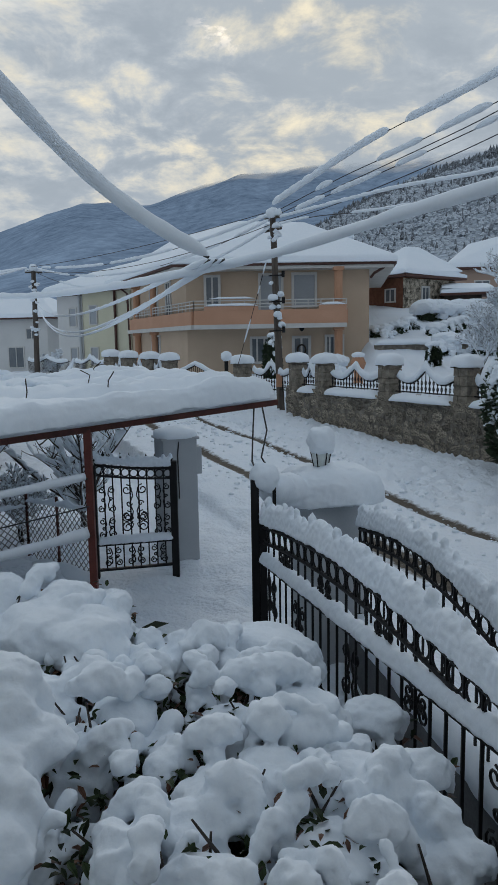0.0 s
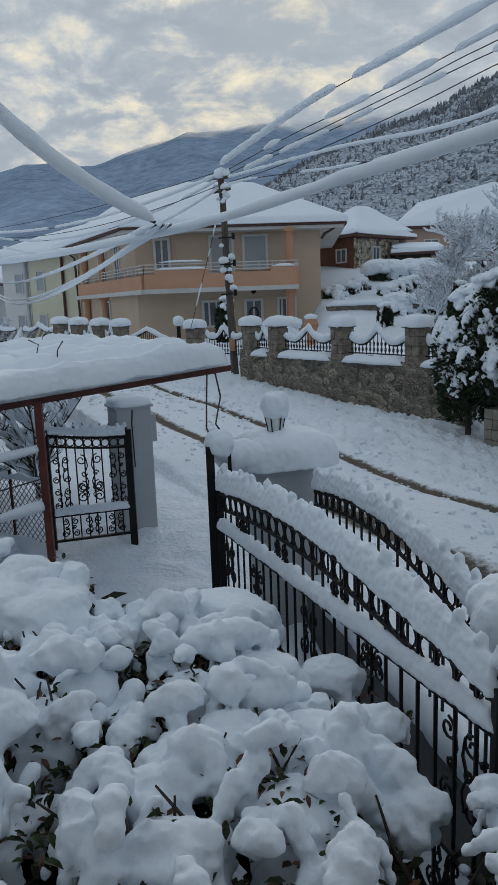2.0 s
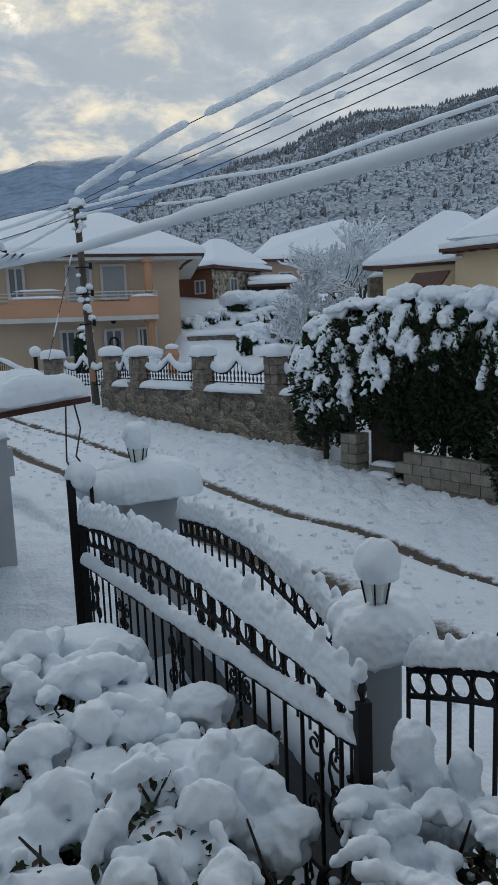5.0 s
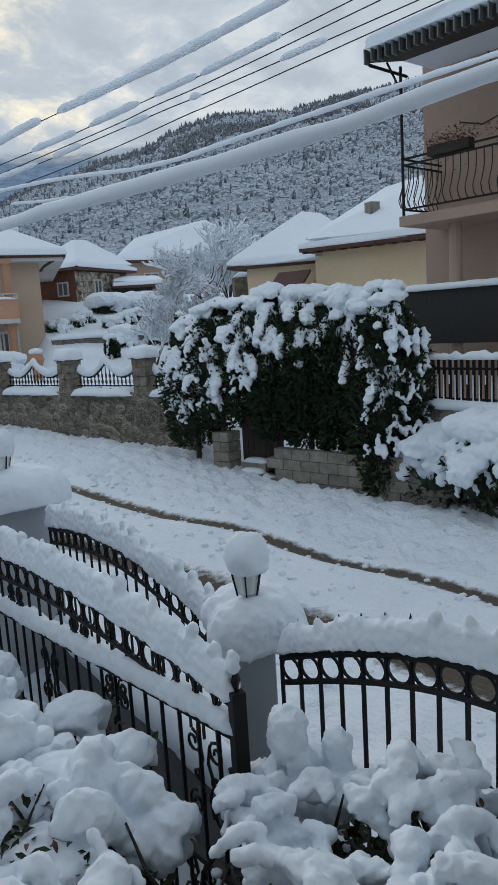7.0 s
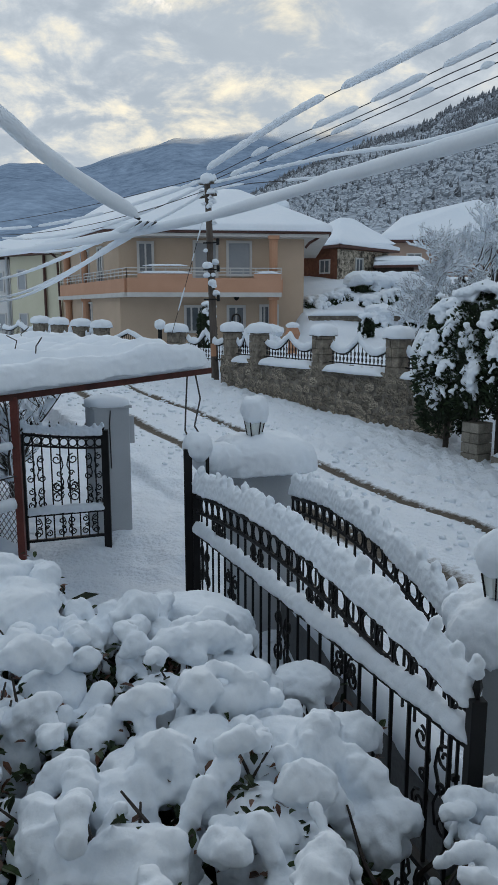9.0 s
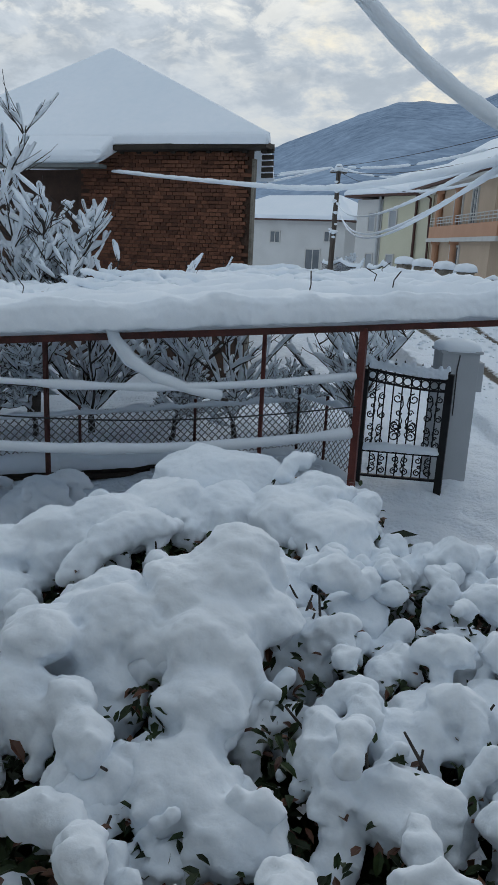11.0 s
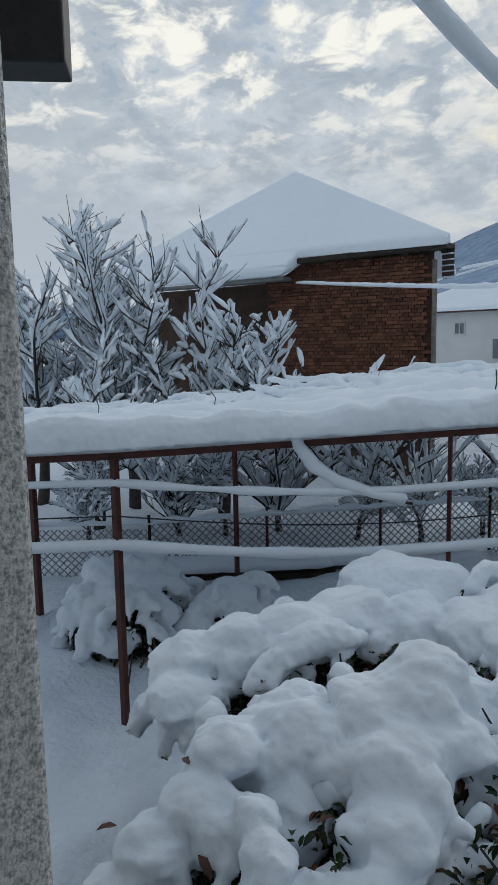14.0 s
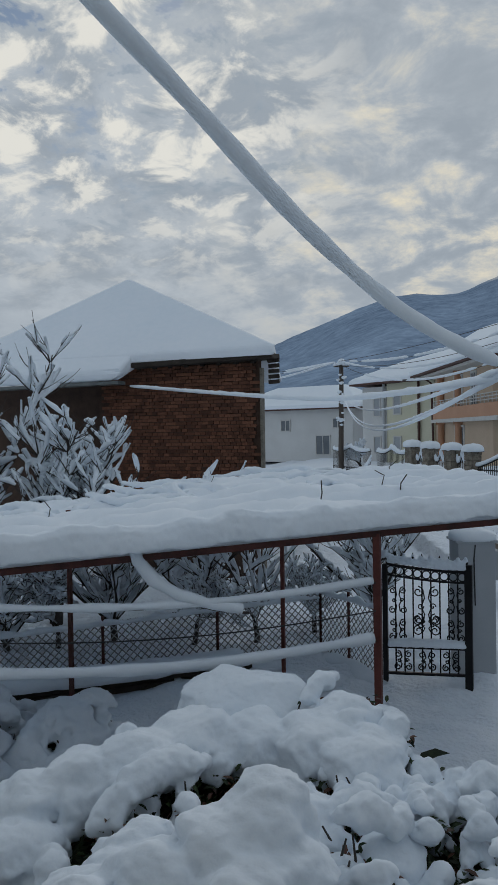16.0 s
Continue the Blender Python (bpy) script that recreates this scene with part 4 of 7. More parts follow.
def balcony_house():
    h = thing("house", "brown-pink house with an iron balcony and tin eave", "house")
    C0, d, n = Vector((10.65, 13.2, 0)), Vector((0.30, -0.954, 0)), Vector((0.954, 0.30, 0))
    C1 = C0 + d * 10

    def w(a, o, z):
        return C0 + d * a + n * o + Vector((0, 0, z))

    wall_block(h, "wall", [C0[:2], C1[:2], (C1 + n * 8)[:2], (C0 + n * 8)[:2]], -0.3, 8.3, MAUVE)
    part("balcony_slab", hull([w(a, o, z)[:] for a in (0.38, 10) for o in (-1.48, 0.02) for z in (4.72, 4.92)]), MAUVE, h, "brown-pink balcony slab")
    bm = bmesh.new()
    tube(bm, [w(1.3, -0.9, 0.5), w(1.3, -0.9, 4.72)], 0.13, 10)
    part("column", bm, MAUVE, h)
    for nm, pts in (("balcony_railing", [w(0.45, -1.4, 0), w(9.8, -1.4, 0)]), ("balcony_side_railing", [w(0.45, -0.05, 0), w(0.45, -1.4, 0)])):
        bm = bmesh.new()
        a, b = pts
        L = (b - a).length
        out = -n if nm == "balcony_railing" else -d
        for z in (5.05, 5.9, 6.02):
            bar(bm, a + Vector((0, 0, z)), b + Vector((0, 0, z)), 0.035)
        k = int(L / 0.16)
        for i in range(k + 1):
            p = a.lerp(b, i / k)
            prof = ((5.05, 0.0), (5.12, 0.09), (5.25, 0.13), (5.42, 0.06), (5.6, 0.0), (5.9, 0.0))
            tube(bm, [p + out * o + Vector((0, 0, z)) for z, o in prof], 0.012, 4)
        part(nm, bm, IRON, h, "black iron railing with bellied bars")
    bm = bmesh.new()
    tube(bm, [w(0.45, -1.42, 4.9), w(0.45, -1.42, 7.75)], 0.03, 6)
    bar(bm, w(0.45, -1.42, 7.3), w(0.45, -1.85, 7.75), 0.03)
    part("balcony_post", bm, IRON, h)
    rng = random.Random(8)
    for a in (1.5, 3.1, 4.8):
        bm = bmesh.new()
        part("planter", box(bm, (-0.45, -0.1, 0), (0.45, 0.1, 0.18), Matrix.Translation(w(a, -1.36, 5.95)) @ Matrix.Rotation(math.atan2(d.y, d.x), 4, "Z")), DARK_WOOD, h)
        bm = bmesh.new()
        for _ in range(420):
            q = w(a + rng.gauss(0, 0.35), -1.38 + rng.gauss(0, 0.1), 6.14 + abs(rng.gauss(0, 0.12)) - (rng.random() < 0.12) * rng.uniform(0.1, 0.6))
            leaf(bm, q, rng, 0.06)
        tagged(part("trailing_plant", bm, LEAF_RED, h, "withered trailing balcony flowers"), kind="stuff")
    # eave: soffit, scalloped tin edge and snow
    part("eave", hull([w(a, o, z)[:] for a, o, z in ((0.3, -2.2, 7.72), (10, -2.2, 7.72), (10, 0.3, 8.25), (0.3, 0.3, 8.25), (0.3, -2.2, 7.9), (10, -2.2, 7.9), (10, 0.3, 8.5), (0.3, 0.3, 8.5))]), DARK_WOOD, h)
    bm = bmesh.new()
    for i in range(60):
        a = 0.28 + i * 0.16
        bar(bm, w(a, -2.24, 7.68 + 0.02 * (i % 2)), w(a, -2.24, 7.95), 0.165, 0.025, up=(d.x, d.y, 0))
    part("tin_edge", bm, TIN, h, "scalloped grey tin roof edge")
    bm = bmesh.new()
    tube(bm, [w(0.3, -2.2, 7.68), w(0.3, -1.0, 7.68)], 0.03)
    part("eave_bracket", bm, IRON, h)
    bm = hull([w(a, o, z)[:] for a, o, z in ((0.2, -2.36, 7.92), (10, -2.36, 7.92), (10, 4, 9.6), (0.2, 4, 9.6), (0.25, -2.26, 8.22), (10, -2.26, 8.22), (10, 4, 10.0), (0.25, 4, 10.0), (0.2, 8.5, 8.2), (10, 8.5, 8.2))])
    bmesh.ops.bevel(bm, geom=bm.edges[:], offset=0.12, segments=3, affect="EDGES", profile=0.5)
    part("roof_snow", bm, SNOW_FAR, h, "deep snow hanging over the eave")
    bm = bmesh.new()
    pts = [w(1.5, -0.03, 8.1), w(1.62, -0.03, 7.7), w(1.9, -0.03, 7.2), w(1.8, -0.03, 6.75), w(1.4, -0.03, 6.65), w(0.9, -0.03, 6.8)]
    tube(bm, pts, 0.014, 5)
    part("loose_cable", bm, CABLE, h)


def leaf(bm, p, rng, size, droop=0.5, width=0.42):
    """One leaf: a folded, pointed blade of six faces."""
    a = rng.uniform(0, 6.283)
    d = Vector((math.cos(a), math.sin(a), rng.uniform(-0.9, 0.5) * droop * 1.6)).normalized()
    s = d.cross(Vector((0, 0, 1))).normalized()
    u = s.cross(d)
    L = size * rng.uniform(0.7, 1.3)
    w = L * width * 0.5
    c = [p, p + d * L * 0.5 - u * L * 0.05, p + d * L - u * L * 0.18]
    e = [c[0] + d * L * 0.3 + s * w + u * L * 0.07, c[0] + d * L * 0.7 + s * w * 0.75 + u * L * 0.03, c[0] + d * L * 0.3 - s * w + u * L * 0.07, c[0] + d * L * 0.7 - s * w * 0.75 + u * L * 0.03]
    v = [bm.verts.new(q) for q in c + e]
    for f in ((0, 1, 3), (1, 4, 3), (1, 2, 4), (0, 5, 1), (1, 5, 6), (1, 6, 2)):
        bm.faces.new([v[i] for i in f])


balcony_house()


# ---- brick house over the yard ----
def brick_house():
    h = thing("brick_house", "unplastered red brick house under a steep snowy roof", "house")
    wall_block(h, "wall", [(-9.45, 13.72), (-5.62, 14.0), (-8.7, 20.6), (-9.4, 21)], -0.2, 4.75, BRICK_JOINT, "dark joints between the bricks")
    wall_block(h, "wall", [(-13.4, 14.4), (-9.5, 14.2), (-9.5, 20), (-13.4, 20)], -0.2, 4.3, BRICK_JOINT)
    bm = bmesh.new()
    box(bm, (-5.63, 13.93, -0.2), (-5.58, 14.06, 4.5))
    part("corner_render", bm, CONCRETE, h, "pale rendered corner strip")
    bm = bmesh.new()
    bar(bm, (-9.5, 13.6, 4.62), (-5.25, 13.86, 4.72), 0.5, 0.1)
    for k in range(9):
        p = along((-8.4, 13.7, 4.62), (-5.4, 13.88, 4.66), k / 8)
        bar(bm, p, p + Vector((0, 0.5, 0.1)), 0.09, 0.12)
    part("eave_timber", bm, DARK_WOOD, h)
    for k in range(5):
        bm = bmesh.new()
        bar(bm, (-5.45, 13.98, 4.2 + 0.11 * k), (-5.22, 14.0, 4.21 + 0.11 * k), 0.04, 0.08)
        part("gable_board", bm, DARK_WOOD, h)
    bm = hull([(-5.15, 13.55, 4.72), (-13.9, 13.3, 4.66), (-7.8, 21.0, 4.7), (-14.4, 20.5, 4.7), (-5.15, 13.55, 4.92), (-13.9, 13.3, 4.86), (-7.8, 21.0, 4.9), (-14.4, 20.5, 4.9), (-10.7, 17.0, 7.42)])
    bmesh.ops.bevel(bm, geom=bm.edges[:], offset=0.08, segments=3, affect="EDGES", profile=0.5)
    part("roof_snow", bm, SNOW_FAR, h, "smooth snow on the hip roof")
    bm = hull([(-8.42, 12.95, 4.28), (-14.0, 12.7, 4.24), (-8.42, 12.95, 4.52), (-14.0, 12.7, 4.48), (-8.42, 14.4, 5.5), (-13.6, 14.4, 5.5), (-8.42, 14.6, 5.0), (-13.6, 14.6, 5.0)])
    bmesh.ops.bevel(bm, geom=bm.edges[:], offset=0.08, segments=3, affect="EDGES", profile=0.5)
    part("porch_snow", bm, SNOW_FAR, h, "snow on the lower porch roof")
    bm = bmesh.new()
    bar(bm, (-8.45, 13.1, 4.26), (-13.9, 12.9, 4.22), 0.3, 0.07)
    part("porch_eave", bm, TIN, h)
    return h


BRICK_HOUSE = brick_house()


# ---- rubble wall with piers and iron panels along the road ----
WA, WB = Vector((1.25, 22.55, 0)), Vector((5.55, 15.1, 0))
WD = (WB - WA).normalized()
WN = Vector((WD.y, -WD.x, 0))
if WN.y > 0:
    WN = -WN
WL = (WB - WA).length
road_wall = tagged(new("road_wall"), "old rubble stone retaining wall, capped with snow", "wall", kind="structure")


def wp(a, o, z):
    return WA + WD * a + WN * o + Vector((0, 0, z))


part("wall_core", hull([wp(a, o, z)[:] for a in (0, WL) for o in (0, -0.45) for z in (-0.2, 1.46)]), MORTAR, road_wall)
PIERS = [0.35, 1.75, 4.55, 7.15, WL - 0.15]


def stone_pier(p, z0, z1, size, rot, label="stone gate pier with a thick cap of snow"):
    t = thing("pier", label, "pier", "piers of the roadside fence")
    rng = random.Random(int(p.x * 37 + p.y * 11))
    m = Matrix.Translation((p.x, p.y, 0)) @ Matrix.Rotation(rot, 4, "Z")
    z = z0
    while z < z1 - 0.02:
        hh = min(rng.uniform(0.14, 0.26), z1 - z)
        k = 0.5 * size * rng.uniform(0.94, 1.04)
        cut = rng.uniform(-0.2, 0.2) * size
        for lo, hi in ((-k, cut - 0.006), (cut + 0.006, k)):
            bm = bmesh.new()
            box(bm, (lo, -k, z + 0.006), (hi, k, z + hh), m, 0.015)
            part("stone", bm, PIER, t)
        z += hh
    bm = bmesh.new()
    box(bm, (-size * 0.62, -size * 0.62, z1), (size * 0.62, size * 0.62, z1 + 0.05), m, 0.01)
    part("cap_stone", bm, DARK_WOOD, t)
    bm = bmesh.new()
    snow_cap(bm, (p.x, p.y, z1 + 0.05), size * 1.55, size * 1.5, 0.27, rot, p.x, 3.5)
    part("snow_cap", bm, SNOW, t, smooth=True)
    return t


ROT_W = math.atan2(WD.y, WD.x)
for a in PIERS:
    stone_pier(wp(a, -0.2, 0), 1.1, 2.32, 0.42, ROT_W)


def scallop_panel(p, q, z0, z1, dip=0.22, snow=True, n=None, label="black iron fence with a scalloped snowy top between stone piers"):
    """Iron railing between two piers whose top hangs in two bows."""
    t = thing("iron_fence", label, "iron fence", "iron fences between the roadside piers")
    p, q = Vector(p), Vector(q)
    L = (q - p).length
    n = n or max(8, int(L / 0.125))

    def top(u):
        return z1 - dip * abs(math.sin(2 * math.pi * u)) ** 0.8 + 0.12 * math.exp(-((u - 0.5) / 0.16) ** 2)

    bm = bmesh.new()
    bar(bm, p + Vector((0, 0, z0 + 0.06)), q + Vector((0, 0, z0 + 0.06)), 0.03)
    tube(bm, [p.lerp(q, i / 20) + Vector((0, 0, top(i / 20))) for i in range(21)], 0.02, 5)
    part("rails", bm, IRON, t)
    for i in range(1, n):
        bm = bmesh.new()
        c = p.lerp(q, i / n)
        bar(bm, c + Vector((0, 0, z0)), c + Vector((0, 0, top(i / n) + 0.1)), 0.018)
        for z in (z0 + 0.16, z0 + 0.3):
            tube(bm, [c + Vector((0.035 * math.cos(u) * (q - p).x / L, 0.035 * math.cos(u) * (q - p).y / L, z + 0.05 * math.sin(u))) for u in (k * 1.0472 for k in range(6))], 0.009, 4, close=True)
        part("bar", bm, IRON, t)
    bm = bmesh.new()
    snow_ridge(bm, [p.lerp(q, 0.03 + 0.94 * i / 12) + Vector((0, 0, top(0.03 + 0.94 * i / 12) + 0.02)) for i in range(13)], 0.12, 0.2, 0.4, n=8, step=0.12, freq=6)
    part("snow_on_top", bm, SNOW, t, smooth=True)


for a, b in zip(PIERS, PIERS[1:]):
    scallop_panel(wp(a + 0.24, -0.2, 0), wp(b - 0.24, -0.2, 0), 1.62, 2.1)
    bm = bmesh.new()
    snow_ridge(bm, [wp(a + 0.25, -0.16, 1.46), wp(b - 0.25, -0.16, 1.46)], 0.62, 0.2, 0.12, n=12, step=0.12)
    part("coping_snow", bm, SNOW, road_wall, smooth=True)


def far_boundary():
    P = [Vector(v) for v in ((-0.1, 24.5, 0), (-0.75, 25.2, 0), (-2.85, 27.6, 0), (-3.7, 28.5, 0), (-4.7, 29.6, 0), (-5.6, 30.7, 0), (-8.0, 34.0, 0), (-11.5, 38.5, 0))]
    for i in (0, 2, 3, 4, 5):
        stone_pier(P[i], 0.4, 2.25 + 0.04 * i, 0.46, 0.8)
    scallop_panel(P[0] + Vector((0.3, -0.3, 0)), wp(0.1, -0.2, 0), 1.4, 2.1)
    for i in (2, 3, 4):
        scallop_panel(P[i].lerp(P[i + 1], 0.2), P[i].lerp(P[i + 1], 0.8), 1.35, 2.1)
        w = tagged(new("garden_wall"), "low stone garden wall with a snowy top", "wall", kind="structure")
        a, b = P[i], P[i + 1]
        bm = bmesh.new()
        bar(bm, a + Vector((0, 0, 0.85)), b + Vector((0, 0, 0.85)), 0.3, 0.95)
        part("wall_core", bm, PIER, w)
        bm = bmesh.new()
        snow_ridge(bm, [a.lerp(b, 0.15) + Vector((0, 0, 1.32)), a.lerp(b, 0.85) + Vector((0, 0, 1.32))], 0.45, 0.2, step=0.2)
        part("coping_snow", bm, SNOW, w, smooth=True)
    for i in (5, 6):
        scallop_panel(P[i].lerp(P[i + 1], 0.06), P[i].lerp(P[i + 1], 0.96), 1.0, 2.2, 0.1)
    # double gate with a pointed top
    g = thing("driveway_gate", "dark iron double gate with a pointed snowy top", "gate")
    a, b = P[1], P[2]

    def top(u):
        return 1.75 + 0.42 * max(0, 1 - abs(u - 0.5) * 2.6) ** 1.1 + 0.12 * abs(u - 0.5)

    bm = bmesh.new()
    for z in (0.9, 1.3, 1.7):
        bar(bm, a + Vector((0, 0, z)), b + Vector((0, 0, z)), 0.04)
    tube(bm, [a.lerp(b, i / 16) + Vector((0, 0, top(i / 16))) for i in range(17)], 0.025, 5)
    for i in range(29):
        c = a.lerp(b, i / 28)
        bar(bm, c + Vector((0, 0, 0.85)), c + Vector((0, 0, top(i / 28))), 0.02)
    part("leaves", bm, IRON, g)
    bm = bmesh.new()
    bar(bm, a + Vector((0, 0, 1.1)), b + Vector((0, 0, 1.1)), 0.012, 0.42)
    part("lower_sheet", bm, IRON, g)
    bm = bmesh.new()
    snow_ridge(bm, [a.lerp(b, i / 16) + Vector((0, 0, top(i / 16) + 0.02)) for i in range(17)], 0.14, 0.15, 0.2, step=0.15)
    snow_ridge(bm, [a.lerp(b, 0.05) + Vector((0, 0, 1.32)), a.lerp(b, 0.95) + Vector((0, 0, 1.32))], 0.1, 0.07, 0.6, step=0.1, freq=6)
    part("snow_on_top", bm, SNOW, g, smooth=True)
    t = thing("gate_post", "dark iron gate post with a ball of snow", "gate post")
    bm = bmesh.new()
    bar(bm, P[1] + Vector((0.1, -0.1, 0.5)), P[1] + Vector((0.1, -0.1, 2.4)), 0.13)
    part("shaft", bm, IRON, t)
    bm = bmesh.new()
    lump(bm, P[1] + Vector((0.1, -0.1, 2.5)), 0.19)
    part("snow_ball", bm, SNOW, t, smooth=True)


far_boundary()


# ---- near gate, fence and pillars ----
def pillar(name, m, sx_, sy_, z1, label, cap=None):
    t = thing("gate_pillar", label, "pillar", "grey gate pillars")
    bm = bmesh.new()
    box(bm, (-sx_ / 2, -sy_ / 2, -0.3), (sx_ / 2, sy_ / 2, z1), m, 0.008)
    part("shaft", bm, GREY_PAINT, t)
    bm = bmesh.new()
    box(bm, (-sx_ / 2 - 0.03, -sy_ / 2 - 0.03, z1), (sx_ / 2 + 0.03, sy_ / 2 + 0.03, z1 + 0.035), m, 0.008)
    part("cap_plate", bm, GREY_PAINT, t)
    return t


def lantern(p, s, label):
    """A small gate lantern: base, glazed basket with iron ribs, and a big ball of snow on it."""
    t = thing("gate_lantern", label, "lantern", "gate lanterns")
    p = Vector(p)
    bm = bmesh.new()
    tube(bm, [p, p + Vector((0, 0, 0.05 * s))], 0.035 * s, 8)
    part("base", bm, IRON, t)
    bm = bmesh.new()
    tube(bm, [p + Vector((0, 0, 0.05 * s)), p + Vector((0, 0, 0.175 * s))], [0.066 * s, 0.092 * s], 8)
    part("glass", bm, GLASS_LAMP, t, "milky glass")
    for k in range(6):
        a = k * math.pi / 3
        bm = bmesh.new()
        d = Vector((math.cos(a), math.sin(a), 0))
        bar(bm, p + d * 0.07 * s + Vector((0, 0, 0.04 * s)), p + d * 0.1 * s + Vector((0, 0, 0.185 * s)), 0.009 * s)
        part("rib", bm, IRON, t)
    bm = bmesh.new()
    lump(bm, p + Vector((0, 0, 0.295 * s)), 0.138 * s, (1, 1, 1.05), 3, 0.18, p.x)
    lump(bm, p + Vector((0.01, 0, 0.215 * s)), 0.125 * s, (1, 1, 0.5), 3, 0.2, p.y)
    ob = part("snow_ball", bm, SNOW, t, smooth=True)
    fuse(ob, 0.012, 0.02, 0.05, 2)


# left pillar of the drive
ML = Matrix.Translation((-1.0, 9.86, 0)) @ Matrix.Rotation(math.atan2(0.19, 0.45), 4, "Z")
PL = pillar("l", ML, 0.48, 0.42, 1.70, "tall grey rendered pillar beside the foot gate")
bm = bmesh.new()
snow_cap(bm, (-1.0, 9.86, 1.735), 0.56, 0.5, 0.13, 0.4, 2.0, 4)
part("snow_cap", bm, SNOW, PL, smooth=True)
bm = bmesh.new()
box(bm, (0.24, -0.12, 1.2), (0.34, 0.14, 1.58), ML, 0.01)
part("meter_box", bm, GREY_PAINT, PL, "small grey meter box")
bm = bmesh.new()
tube(bm, [ML @ Vector((-0.02, -0.215, 1.68)), ML @ Vector((-0.04, -0.22, 1.5)), ML @ Vector((-0.03, -0.22, 0.9))], 0.008, 4)
part("lead", bm, CABLE, PL)

M1 = Matrix.Translation((0.74, 6.72, 0)) @ Matrix.Rotation(0.24, 4, "Z")
P1 = pillar("a", M1, 0.56, 0.56, 1.52, "grey gate pillar buried under a broad slab of snow")
bm = bmesh.new()
snow_cap(bm, M1 @ Vector((0.0, -0.02, 1.53)), 0.92, 0.74, 0.33, 0.24, 7.0, 5, 0.05)
lump(bm, (0.22, 6.2, 1.72), 0.17, (1.0, 1.0, 0.8), 3)
lump(bm, (0.12, 6.02, 1.86), 0.13, (1.0, 1.0, 1.0), 3)
lump(bm, (0.34, 6.35, 1.68), 0.17, (1.0, 1.0, 0.9), 3)
ob = part("snow_cap", bm, SNOW, P1, smooth=True)
fuse(ob, 0.016, 0.03, 0.07, 2)
lantern((0.66, 6.62, 1.80), 0.95, "glass gate lantern under a ball of snow on the far pillar")

M2 = Matrix.Translation((1.50, 3.22, 0)) @ Matrix.Rotation(-0.36, 4, "Z")
P2 = pillar("b", M2, 0.21, 0.24, 1.39, "slim grey gate pillar with a heap of snow")
bm = bmesh.new()
snow_cap(bm, M2 @ Vector((0.02, 0.0, 1.43)), 0.52, 0.48, 0.21, -0.36, 3.0, 6, 0.3)
lump(bm, M2 @ Vector((-0.17, 0.02, 1.5)), 0.11)
ob = part("snow_cap", bm, SNOW, P2, smooth=True)
fuse(ob, 0.012, 0.035, 0.06, 2)
lantern((1.47, 3.18, 1.60), 0.82, "glass gate lantern under a ball of snow on the near pillar")


def spiral(c, d, r, turns=1.25, start=0.0, flip=1):
    pts = []
    k = int(turns * 10)
    for i in range(k + 1):
        a = start + flip * 2 * math.pi * turns * i / k
        rr = r * (1 - 0.72 * i / k)
        pts.append(c + d * (rr * math.cos(a)) + Vector((0, 0, rr * math.sin(a))))
    return pts


def ornament(bm, c, d, w, h, r=0.008):
    """A pair of S-scrolls on either side of a bar."""
    for s in (-1, 1):
        for z, f in ((h * 0.36, 1), (-h * 0.36, -1)):
            tube(bm, spiral(c + d * (s * w * 0.5) + Vector((0, 0, z)), d, w * 0.34, 1.3, math.pi / 2, f * s), r, 4)
        tube(bm, [c + d * (s * w * k) + Vector((0, 0, z)) for k, z in ((0.22, h * 0.42), (0.12, h * 0.2), (0.32, 0.0), (0.12, -h * 0.2), (0.22, -h * 0.42))], r, 4)
        tube(bm, spiral(c + d * (s * w * 0.36), d, w * 0.2, 1.1, 0, s), r, 4)


